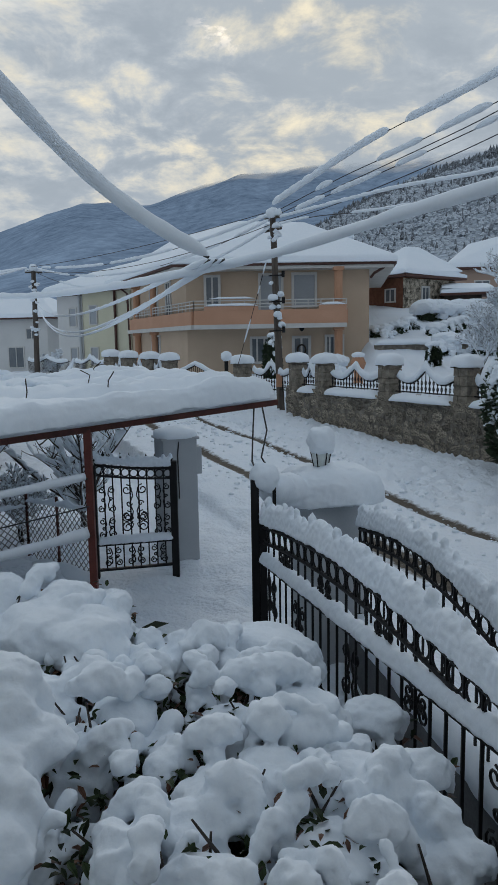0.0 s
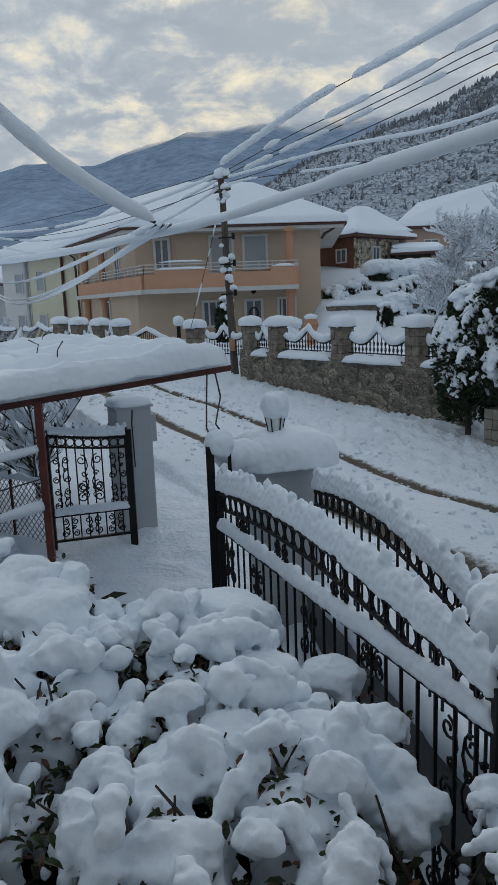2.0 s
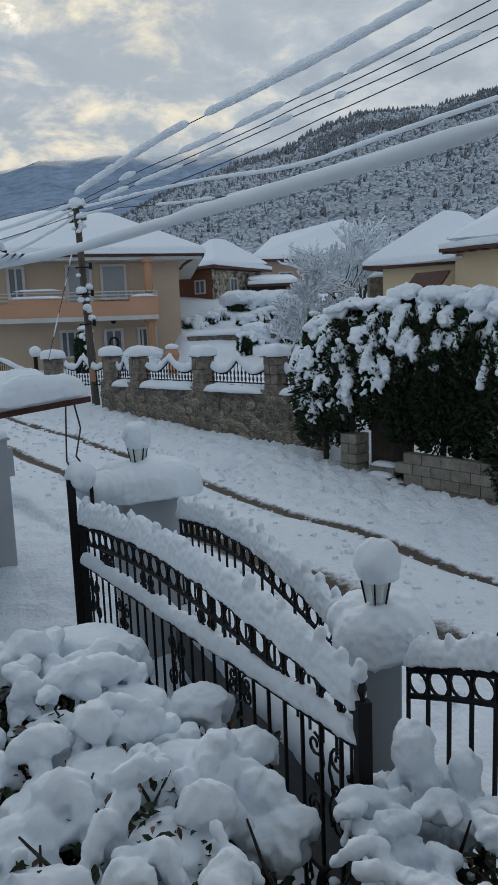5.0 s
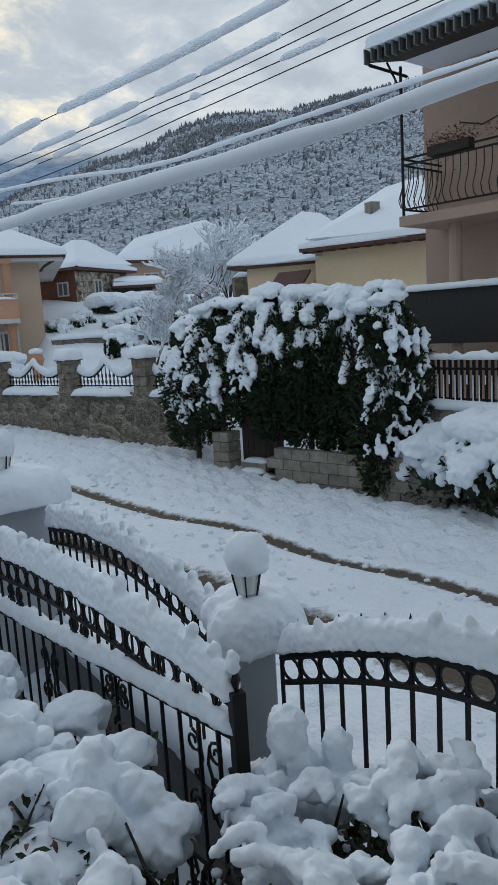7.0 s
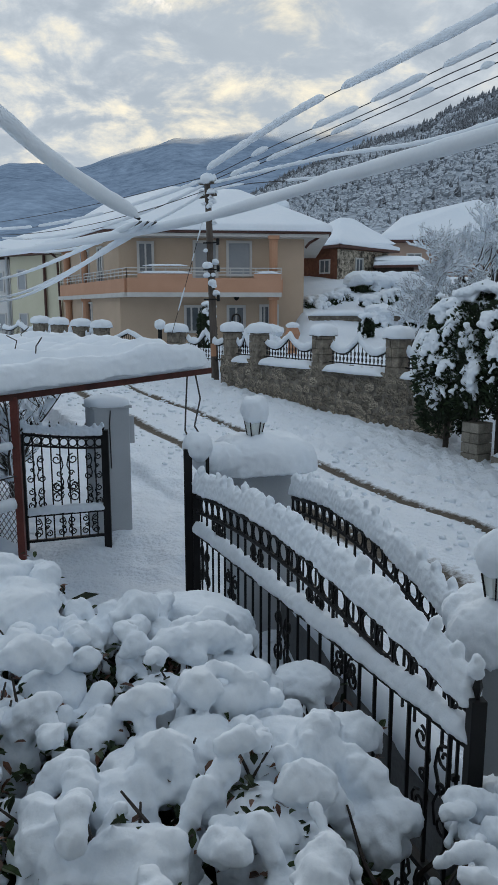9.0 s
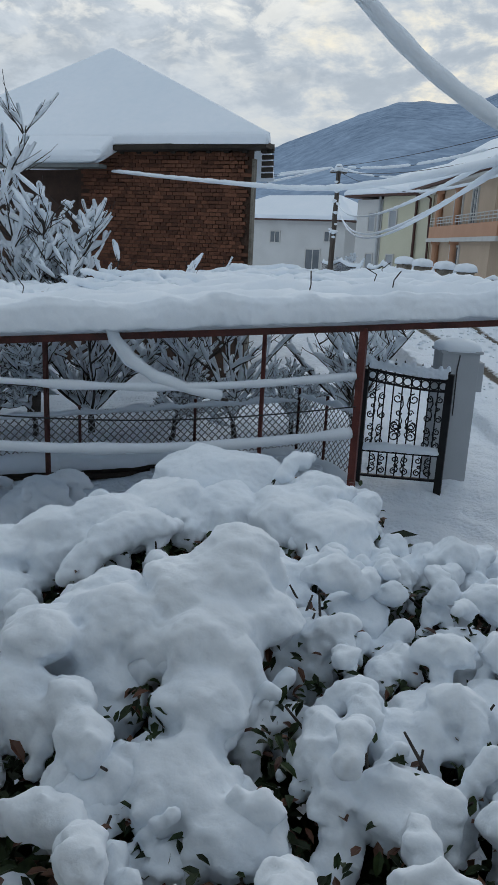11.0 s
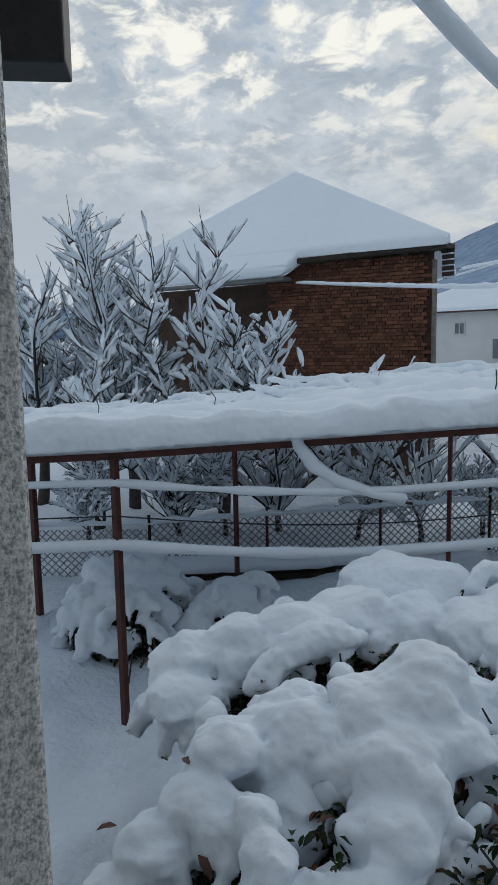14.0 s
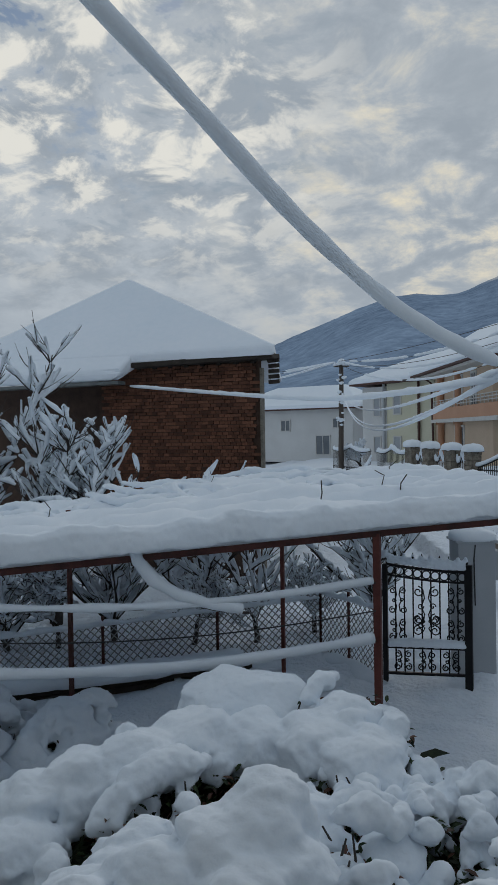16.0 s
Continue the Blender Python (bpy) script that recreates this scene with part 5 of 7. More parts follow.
def railing(name, label, category, p, q, z_bottom, top, ring_drop, n, mid=None, ornaments=(), low=None, group="", snow_h=0.17, tips=True, low_orn=()):
    """An iron railing: bars, a band of rings under an arched top rail, scrolls, spear tips and snow."""
    t = thing(name, label, category, group)
    p, q = Vector(p), Vector(q)
    d = (q - p).normalized()
    up = Vector((0, 0, 1))
    N = 30
    for nm, dz, r in (("top_rail", 0, 0.018), ("ring_rail", ring_drop, 0.015)):
        bm = bmesh.new()
        tube(bm, [p.lerp(q, i / N) + up * (top(i / N) - dz) for i in range(N + 1)], r, 6)
        part(nm, bm, IRON, t)
    if mid:
        bm = bmesh.new()
        bar(bm, p + up * mid(0), q + up * mid(1), 0.05, 0.035)
        part("middle_rail", bm, IRON, t)
    for z in low or ():
        bm = bmesh.new()
        bar(bm, p + up * z, q + up * z, 0.045, 0.03)
        part("lower_rail", bm, IRON, t)
    for i in range(n + 1):
        u = i / n
        c = p.lerp(q, u)
        bm = bmesh.new()
        bar(bm, c + up * z_bottom, c + up * (top(u) + (0.11 if tips else 0)), 0.016)
        if tips:
            tube(bm, [c + up * (top(u) + 0.08), c + up * (top(u) + 0.12), c + up * (top(u) + 0.19)], [0.008, 0.022, 0.002], 4)
        part("bar", bm, IRON, t)
    for i in range(n):
        u = (i + 0.5) / n
        c = p.lerp(q, u) + up * (top(u) - ring_drop / 2)
        r = min(ring_drop * 0.44, (q - p).length / n * 0.46)
        bm = bmesh.new()
        tube(bm, [c + d * (r * math.cos(a)) + up * (r * math.sin(a)) for a in (k * math.pi / 7 for k in range(14))], 0.008, 4, close=True)
        part("ring", bm, IRON, t)
    for u, z, w, hh in ornaments:
        bm = bmesh.new()
        ornament(bm, p.lerp(q, u) + up * z, d, w, hh)
        part("scroll", bm, IRON, t, "wrought scroll ornament")
    if snow_h:
        bm = bmesh.new()
        K = 24
        snow_ridge(bm, [p.lerp(q, i / K) + up * (top(i / K) + 0.03) for i in range(K + 1)], 0.105, snow_h, 0.22, n=12, step=0.035, freq=5, sag=0.0)
        rng = random.Random(n)
        for i in range(n + 1):
            u = i / n
            lump(bm, p.lerp(q, u) + up * (top(u) + 0.03 + snow_h * rng.uniform(0.75, 1.15)) + Vector((rng.uniform(-0.01, 0.01), rng.uniform(-0.01, 0.01), 0)), rng.uniform(0.02, 0.034), (1, 1, 1.7), 2, 0.3, i)
        ob = part("snow_on_top", bm, SNOW, t, "thick snow packed between the spear tips", smooth=True)
        fuse(ob, 0.0105, 0.026, 0.04, 1)
        if mid:
            bm = bmesh.new()
            snow_ridge(bm, [p.lerp(q, i / K) + up * (mid(i / K) + 0.012) for i in range(K + 1)], 0.10, 0.10, 0.25, n=10, step=0.04, freq=4, sag=0.1)
            ob = part("snow_on_rail", bm, SNOW, t, smooth=True)
            fuse(ob, 0.012, 0.02, 0.05, 1)
    return t


LP, LQ = (0.10, 5.91, 0), (1.065, 2.43, 0)
leaf_gate = railing("sliding_gate", "black wrought-iron gate leaf with ring band, scrolls and snow", "gate", LP, LQ, 0.12,
                    lambda u: 1.455 + 0.02 * u + 0.15 * math.sin(math.pi * u) ** 0.9, 0.135, 25, lambda u: 1.155 + 0.2 * u,
                    [(0.06, 0.92, 0.16, 0.3), (0.24, 0.92, 0.16, 0.32), (0.5, 0.98, 0.16, 0.34), (0.72, 1.18, 0.14, 0.1), (0.93, 1.04, 0.17, 0.42), (0.38, 1.36, 0.15, 0.12), (0.62, 1.38, 0.15, 0.12),
                     (0.16, 1.33, 0.15, 0.12), (0.08, 0.45, 0.16, 0.26), (0.3, 0.45, 0.16, 0.26), (0.5, 0.45, 0.16, 0.26), (0.7, 0.45, 0.16, 0.26), (0.9, 0.45, 0.16, 0.26)], (0.14, 0.62))
for c, z1 in ((LP, 1.53), (LQ, 1.55)):
    bm = bmesh.new()
    box(bm, (c[0] - 0.03, c[1] - 0.03, 0.05), (c[0] + 0.03, c[1] + 0.03, z1), None, 0.004)
    part("end_post", bm, IRON, leaf_gate)
gp = thing("guide_post", "square black steel guide post of the sliding gate", "post")
bm = bmesh.new()
box(bm, (0.0, 5.93, -0.2), (0.07, 6.0, 1.85), None, 0.005)
part("shaft", bm, IRON, gp)
bm = bmesh.new()
bar(bm, (0.03, 5.97, 1.83), (0.21, 6.02, 1.83), 0.06, 0.05)
bar(bm, (0.2, 6.02, 1.83), (0.2, 6.02, 1.5), 0.03)
part("roller_arm", bm, IRON, gp)

railing("fence", "black iron fence with a ring band between the two pillars", "fence", (0.98, 6.35, 0), (1.42, 3.42, 0), 0.4, lambda u: 1.31 + 0.17 * math.sin(math.pi * u), 0.125, 18, None, [], (0.5,), snow_h=0.17)
railing("fence", "black iron fence with a ring band beside the shrubs", "fence", (1.54, 2.97, 0), (2.28, 0.6, 0), 0.4, lambda u: 1.35 + 0.30 * math.sin(math.pi * u), 0.135, 19, None, [], (0.5,), snow_h=0.135)
bm = bmesh.new()
for a, b in (((0.98, 6.35), (1.44, 3.35)), ((1.55, 3.0), (2.28, 0.6))):
    bar(bm, (*a, 0.1), (*b, 0.1), 0.2, 0.62)
base_wall = tagged(new("fence_base"), "low grey rendered wall under the iron fence", "wall", kind="structure")
part("wall_core", bm, BASE_GREY, base_wall)
bm = bmesh.new()
snow_ridge(bm, [(0.98, 6.35, 0.4), (1.44, 3.4, 0.4)], 0.26, 0.16, step=0.06)
snow_ridge(bm, [(1.58, 2.95, 0.4), (2.28, 0.6, 0.4)], 0.26, 0.16, step=0.06)
part("coping_snow", bm, SNOW, base_wall, smooth=True)

# foot gate
wk = railing("foot_gate", "small black iron foot gate with scrolls and a dipping top", "gate", (-1.93, 8.95, 0), (-0.99, 9.17, 0), 0.12,
             lambda u: 1.50 - 0.09 * math.sin(math.pi * u * 0.5), 0.13, 9, lambda u: 0.47, [(0.14, 1.05, 0.13, 0.34), (0.14, 0.68, 0.13, 0.25), (0.5, 0.98, 0.2, 0.5), (0.5, 0.75, 0.2, 0.2), (0.86, 1.05, 0.13, 0.34), (0.86, 0.68, 0.13, 0.25), (0.2, 0.3, 0.13, 0.22), (0.5, 0.3, 0.13, 0.22), (0.8, 0.3, 0.13, 0.22)], (0.14,), snow_h=0.11)
for x, y, w in ((-1.95, 8.95, 0.06), (-0.97, 9.17, 0.09)):
    bm = bmesh.new()
    box(bm, (x - w / 2, y - w / 2, -0.1), (x + w / 2, y + w / 2, 1.5), None, 0.004)
    part("end_post", bm, IRON, wk)


# ---- vine pergola ----
pergola = thing("pergola", "rusty steel vine pergola carrying a thick sheet of snow", "pergola")
FRONT = [Vector(v) for v in ((-5.9, 2.3, 2.1), (-4.1, 3.95, 2.13), (-1.38, 6.12, 2.28), (0.26, 6.77, 2.43))]
BACK = [Vector(v) for v in ((-8.6, 5.2, 1.82), (-7.0, 7.6, 1.9), (-4.5, 10.9, 2.28), (-1.7, 10.8, 2.42))]
for p, z1, r in (((-4.1, 3.95), 2.12, 0.026), ((-1.38, 6.12), 2.28, 0.03), ((-5.15, 6.85), 2.3, 0.022), ((-3.21, 8.67), 2.35, 0.022), ((-6.4, 4.9), 2.2, 0.03)):
    bm = bmesh.new()
    bar(bm, (*p, -0.2), (*p, z1), r * 2)
    part("post", bm, RUST if p[0] > -4 else DARK_RUST, pergola)
for a, b in zip(FRONT, FRONT[1:]):
    bm = bmesh.new()
    bar(bm, a, b, 0.05, 0.05)
    part("front_beam", bm, DARK_RUST, pergola)
for t in (0.0, 0.35, 0.7, 1.0):
    k = min(int(t * 3), 2)
    f = t * 3 - k
    bm = bmesh.new()
    bar(bm, FRONT[k].lerp(FRONT[k + 1], f), BACK[k].lerp(BACK[k + 1], f), 0.04, 0.05)
    part("cross_beam", bm, DARK_RUST, pergola)


def pergola_snow():
    nu, nv = 150, 56
    V, F = [], []

    def spot(u, v):
        k = min(int(u * 3), 2)
        f = u * 3 - k
        return FRONT[k].lerp(FRONT[k + 1], f).lerp(BACK[k].lerp(BACK[k + 1], f), v)

    for side in (1, 0):
        for j in range(nv):
            for i in range(nu):
                u, v = i / (nu - 1), j / (nv - 1)
                p = spot(u, v)
                e = min(1, min(v / 0.035, (1 - v) / 0.06, u / 0.02, (1 - u) / 0.03))
                e = math.sqrt(max(0, 1 - (1 - e) ** 2))
                ridge = 0.06 * math.sin(v * 44 + 2 * noise.noise(p * 0.8)) * smooth(0.05, 0.12, v)
                hgt = 0.19 + 0.06 * noise.noise(p * 1.1) + ridge + 0.055 * noise.noise(p * 3.4) + 0.035 * noise.noise(p * 8)
                out = (FRONT[1] - BACK[1]).normalized() * (0.12 * e if v < 0.05 else 0)
                q = p + out * (1 - v / 0.05 if v < 0.05 else 0)
                z = p.z + 0.03 + (hgt * e if side else -0.05 + 0.02 * noise.noise(p * 5))
                V.append((q.x, q.y, z))
    o = nu * nv
    for j in range(nv - 1):
        for i in range(nu - 1):
            k = j * nu + i
            F.append((k, k + 1, k + nu + 1, k + nu))
            F.append((o + k, o + k + nu, o + k + nu + 1, o + k + 1))
    for i in range(nu - 1):
        F.append((i + 1, i, o + i, o + i + 1))
        k = (nv - 1) * nu + i
        F.append((k, k + 1, o + k + 1, o + k))
    for j in range(nv - 1):
        k = j * nu
        F.append((k, k + nu, o + k + nu, o + k))
        k += nu - 1
        F.append((k + nu, k, o + k, o + k + nu))
    me = bpy.data.meshes.new("snow_sheet")
    me.from_pydata(V, [], F)
    me.polygons.foreach_set("use_smooth", [True] * len(F))
    me.materials.append(SNOW)
    ob = new("snow_sheet", me)
    ob.parent = pergola
    tagged(ob, "thick snow lying on the vine wires")
    bm = bmesh.new()
    K = 40
    pts = [spot(0.02 + 0.97 * i / K, 0.0) + Vector((0, 0, 0.03)) for i in range(K + 1)]
    snow_ridge(bm, [q + Vector((0, 0, 0.03)) for q in pts], 0.27, 0.23, 0.26, n=14, step=0.05, freq=2.4, sag=0.0)
    ob = part("front_snow", bm, SNOW, pergola, "rounded bolster of snow on the front beam", smooth=True)
    fuse(ob, 0.016, 0.03, 0.09, 2)
    rng = random.Random(12)
    bm = bmesh.new()
    for _ in range(60):
        u, v = rng.uniform(0.1, 0.8), rng.uniform(0.45, 0.99)
        p = spot(u, v) + Vector((0, 0, 0.25))
        pts = [p]
        a = rng.uniform(0, 6.28)
        for k in range(6):
            a += rng.uniform(-0.7, 0.7)
            pts.append(pts[-1] + Vector((math.cos(a) * 0.22, math.sin(a) * 0.22, rng.uniform(-0.08, 0.05))))
        tube(bm, pts, [0.04, 0.055, 0.06, 0.06, 0.055, 0.045, 0.03], 7)
    ob = part("vine_snow", bm, SNOW, pergola, "snow-wrapped vine shoots", smooth=True)
    fuse(ob, 0.03, 0.05, 0.12, 2)
    bm = bmesh.new()
    for _ in range(9):
        p = spot(rng.uniform(0.2, 0.95), rng.uniform(0.02, 0.9)) + Vector((0, 0, 0.2))
        tube(bm, [p, p + Vector((rng.uniform(-0.05, 0.05), rng.uniform(-0.05, 0.05), 0.12)), p + Vector((rng.uniform(-0.1, 0.1), 0, rng.uniform(0.15, 0.24)))], 0.006, 4)
    tagged(part("vine_twigs", bm, BARK, pergola), kind="stuff")


pergola_snow()

# snow-laden ropes between the posts
for z0, z1, r in ((1.90, 1.86, 0.035), (1.66, 1.62, 0.014), (1.40, 1.36, 0.045)):
    t = thing("trellis_wire", "trellis wire wrapped in a roll of snow", "wire", "trellis wires of the pergola")
    a, b = Vector((-4.1, 3.93, z0)), Vector((-1.38, 6.10, z1))
    pts = [Vector((-6.3, 1.9, z0 + 0.02))] + [a.lerp(b, i / 14) + Vector((0, 0, -0.10 * math.sin(math.pi * i / 14))) for i in range(15)]
    bm = bmesh.new()
    tube(bm, pts, 0.006, 5)
    part("wire", bm, CABLE, t)
    if r > 0.02:
        bm = bmesh.new()
        dense = [pts[i].lerp(pts[i + 1], f / 6) for i in range(len(pts) - 1) for f in range(6)]
        tube(bm, [q + Vector((0, 0, r * 0.7)) for q in dense], [r * (1 + 0.4 * noise.noise(q * 3)) for q in dense], 8)
        part("snow_roll", bm, SNOW, t, smooth=True)

# a vine shoot that hangs from the beam and lies along the upper wire
va = thing("vine_shoot", "bent vine shoot coated in thick snow under the pergola", "vine")
arm = [Vector(v) for v in [(-3.01, 4.8, 2.32), (-2.97, 4.83, 2.14), (-2.88, 4.91, 1.98), (-2.73, 5.03, 1.85), (-2.5, 5.21, 1.74), (-2.27, 5.39, 1.69)]]
bm = bmesh.new()
tube(bm, arm, 0.012, 5)
part("stem", bm, BARK, va)
bm = bmesh.new()
dense = [arm[i].lerp(arm[i + 1], f / 5) for i in range(len(arm) - 1) for f in range(5)]
tube(bm, [q + Vector((0, 0, 0.035)) for q in dense], [0.05 * (1 + 0.4 * noise.noise(q * 5)) for q in dense], 8)
part("snow_roll", bm, SNOW, va, smooth=True)

# hanging leads at the pergola's end
for pts in (((0.05, 6.72, 2.4), (0.03, 6.55, 2.1), (0.02, 6.3, 1.95), (0.07, 6.05, 1.86)), ((0.12, 6.74, 2.42), (0.16, 6.5, 2.2), (0.1, 6.2, 2.0), (0.2, 6.1, 1.85), (0.24, 6.15, 1.7))):
    t = thing("hanging_lead", "thin black electric lead hanging from the pergola", "cable")
    bm = bmesh.new()
    tube(bm, pts, 0.008, 5)
    part("cable", bm, CABLE, t)


# ---- chain-link fence ----
def chain_link(p, q, h, pitch=0.1):
    t = thing("wire_fence", "snow-dusted chain-link fence on thin posts", "fence")
    p, q = Vector(p), Vector(q)
    L = (q - p).length
    d = (q - p).normalized()
    k0 = p.z
    V, F = [], []

    def strip(a, b, w=0.008):
        n = Vector((-d.y, d.x, 0)) * w
        u = (b - a).normalized().cross(n).normalized() * w
        k = len(V)
        for c in (a, b):
            V.extend([(c + n)[:], (c - n * 0.5 + u)[:], (c - n * 0.5 - u)[:]])
        F.extend([(k, k + 1, k + 4, k + 3), (k + 1, k + 2, k + 5, k + 4), (k + 2, k, k + 3, k + 5)])

    zs = q.z - p.z
    for i in range(int(-h / pitch), int(L / pitch) + 1):
        for s in (1, -1):
            a0 = i * pitch
            u0, u1 = (a0, a0 + h) if s > 0 else (a0 + h, a0)
            lo, hi = max(min(u0, u1), 0), min(max(u0, u1), L)
            if hi - lo < 0.02:
                continue

            def z(u):
                return (u - a0) if s > 0 else (a0 + h - u)

            strip(p + d * lo + Vector((0, 0, z(lo) + zs * lo / L - 0)), p + d * hi + Vector((0, 0, z(hi) + zs * hi / L)))
    me = bpy.data.meshes.new("mesh")
    me.from_pydata(V, [], F)
    me.materials.append(WIRE_GREY)
    ob = new("mesh", me)
    ob.parent = t
    n = max(2, int(L / 1.5))
    for i in range(n + 1):
        c = p.lerp(q, i / n)
        bm = bmesh.new()
        tube(bm, [c + Vector((0, 0, -0.2)), c + Vector((0, 0, h + 0.12))], 0.02, 6)
        part("post", bm, DARK_RUST, t)
    bm = bmesh.new()
    snow_ridge(bm, [p + Vector((0, 0, h)), q + Vector((0, 0, h))], 0.07, 0.07, 0.7, step=0.08, freq=4)
    part("snow_on_top", bm, SNOW, t, smooth=True)
    bm = bmesh.new()
    snow_ridge(bm, [p + Vector((0.1, -0.12, -0.06)), q + Vector((0.1, -0.12, -0.06))], 0.5, 0.16, 0.3, step=0.12, freq=2)
    part("drift", bm, SNOW, t, smooth=True)


chain_link((-10.2, 3.6, -0.05), (-6.5, 6.75, -0.12), 0.78)
chain_link((-6.5, 6.75, -0.12), (-3.1, 9.9, 0.0), 0.78)
chain_link((-3.1, 9.9, 0.0), (-2.02, 9.0, 0.05), 0.85)
for (x, y), (a, b) in (((-5.0, 7.6), (0.5, 0.45)), ((-4.3, 8.3), (0.55, 0.5)), ((-5.8, 6.9), (0.6, 0.5))):
    t = thing("timber_stack", "low stack of dark boards under snow beside the fence", "timber", "timber stacks by the fence")
    for k in range(2):
        bm = bmesh.new()
        bar(bm, (x - a, y - b, 0.02 + 0.08 * k), (x + a, y + b, 0.03 + 0.08 * k), 0.3 - 0.05 * k, 0.07)
        part("board", bm, DARK_WOOD, t)
    bm = bmesh.new()
    snow_ridge(bm, [(x - a, y - b, 0.14), (x + a, y + b, 0.14)], 0.42, 0.16, 0.2, step=0.08)
    part("snow_cap", bm, SNOW, t, smooth=True)


# ---- poles and wires ----
def utility_pole(label, foot, top, r, arms):
    t = thing("utility_pole", label, "utility pole", "village power poles")
    foot, top = Vector(foot), Vector(top)
    bm = bmesh.new()
    K = 14
    tube(bm, [foot.lerp(top, i / K) + Vector((0.02 * noise.noise((i * 0.7, 0, 1)), 0.02 * noise.noise((i * 0.7, 3, 1)), 0)) for i in range(K + 1)], [r * (1.12 - 0.3 * i / K) for i in range(K + 1)], 10)
    part("shaft", bm, WOOD, t, smooth=True)
    rng = random.Random(int(r * 999))
    for z, a in arms:
        c = foot.lerp(top, z)
        bm = bmesh.new()
        d = Vector((math.cos(a), math.sin(a), 0))
        bar(bm, c - d * 0.4, c + d * 0.4, 0.06)
        part("crossarm", bm, WOOD, t)
        for s in (-0.36, -0.15, 0.15, 0.36):
            bm = bmesh.new()
            tube(bm, [c + d * s, c + d * s + Vector((0, 0, 0.06)), c + d * s + Vector((0, 0, 0.16))], [0.03, 0.05, 0.03], 8)
            part("insulator", bm, WHITE_TRIM, t)
        bm = bmesh.new()
        snow_ridge(bm, [c - d * 0.44 + Vector((0, 0, 0.05)), c + d * 0.44 + Vector((0, 0, 0.05))], 0.16, 0.16, 0.5, step=0.08, freq=4)
        part("arm_snow", bm, SNOW, t, smooth=True)
    bm = bmesh.new()
    for _ in range(15):
        f = rng.uniform(0.45, 0.93)
        c = foot.lerp(top, f)
        a = rng.uniform(3.3, 6.2)
        lump(bm, c + Vector((math.cos(a) * r * 1.3, math.sin(a) * r * 1.3, 0)), rng.uniform(0.06, 0.12), (1.2, 1.0, 0.8), 2, 0.4, f)
    lump(bm, top + Vector((0, 0, 0.05)), 0.2, (1.1, 1.1, 0.9))
    part("snow_clumps", bm, SNOW, t, "clots of snow stuck to the fittings", smooth=True)
    return t


POLE_TOP = Vector((0.92, 23.2, 6.85))
up_ = utility_pole("dark weathered wooden power pole with snow-clotted fittings", (1.13, 23.15, 0.4), POLE_TOP, 0.115, [(0.985, 2.2), (0.93, 2.2)])
for a, z in ((0.0, 4.2), (1.5, 3.3), (0.6, 5.0)):
    bm = bmesh.new()
    p = Vector((1.02, 23.17, z))
    bar(bm, p + Vector((-0.25, -0.12, 0)), p + Vector((0.25, -0.12, 0.02)), 0.04)
    tube(bm, [p + Vector((0.2, -0.14, -0.05)), p + Vector((0.2, -0.14, 0.14))], 0.05, 8)
    part("bracket", bm, IRON, up_)
bm = bmesh.new()
box(bm, (0.97, 22.98, 1.55), (1.17, 23.05, 1.95), None, 0.01)
part("notice_plate", bm, COLUMN_PEACH, up_, "faded torn notice")
utility_pole("distant wooden power pole with a loaded crossarm", (-10.4, 36.6, 0.6), (-10.3, 36.6, 6.7), 0.13, [(0.97, 0.3)])


def overhead(label, pts, wire_r, snow_r, cover=1.0, seed=1, sag=0.0, group="overhead lines", chunk=0.7, rough=0.25):
    """A cable with snow riding on it, whole or in broken sausages."""
    t = thing("overhead_cable", label, "cable", group)
    pts = [Vector(p) for p in pts]
    ctrl = [pts[0] * 2 - pts[1]] + pts + [pts[-1] * 2 - pts[-2]]
    dense = []
    for i in range(1, len(ctrl) - 2):
        a, b, c, d = ctrl[i - 1:i + 3]
        n = max(6, int((c - b).length / 0.09))
        for k in range(n):
            u = k / n
            dense.append(0.5 * ((2 * b) + (c - a) * u + (2 * a - 5 * b + 4 * c - d) * u * u + (3 * b - a - 3 * c + d) * u ** 3))
    dense.append(pts[-1])
    if sag:
        m = len(dense) - 1
        dense = [p - Vector((0, 0, sag * 4 * (i / m) * (1 - i / m))) for i, p in enumerate(dense)]
    bm = bmesh.new()
    tube(bm, dense[::4] + [dense[-1]], wire_r, 5)
    part("wire", bm, CABLE, t)
    if not snow_r:
        return t
    rng = random.Random(seed)
    i = 0
    while i < len(dense) - 4:
        run = len(dense) if cover >= 1 else int(rng.uniform(0.4, 1.8) * chunk / 0.09)
        seg = dense[i:i + run]
        if len(seg) > 4 and (cover >= 1 or rng.random() < cover):
            m = len(seg) - 1
            rr, cc = [], []
            for k, q in enumerate(seg):
                e = min(k, m - k) / 4
                e = math.sqrt(max(0.02, 1 - (1 - min(1, e)) ** 2))
                r = snow_r * (1 + rough * noise.noise(q * 4 + Vector((seed, 0, 0))) + 0.4 * rough * noise.noise(q * 14)) * e
                rr.append(max(r, 0.004))
                cc.append(q + Vector((0, 0, r * 0.55)))
            bm = bmesh.new()
            tube(bm, cc, rr, 9)
            part("snow_roll", bm, SNOW, t, smooth=True)
        i += run + (0 if cover >= 1 else int(rng.uniform(0.1, 0.5) * (1.2 - cover) * chunk / 0.09) + 1)
    return t


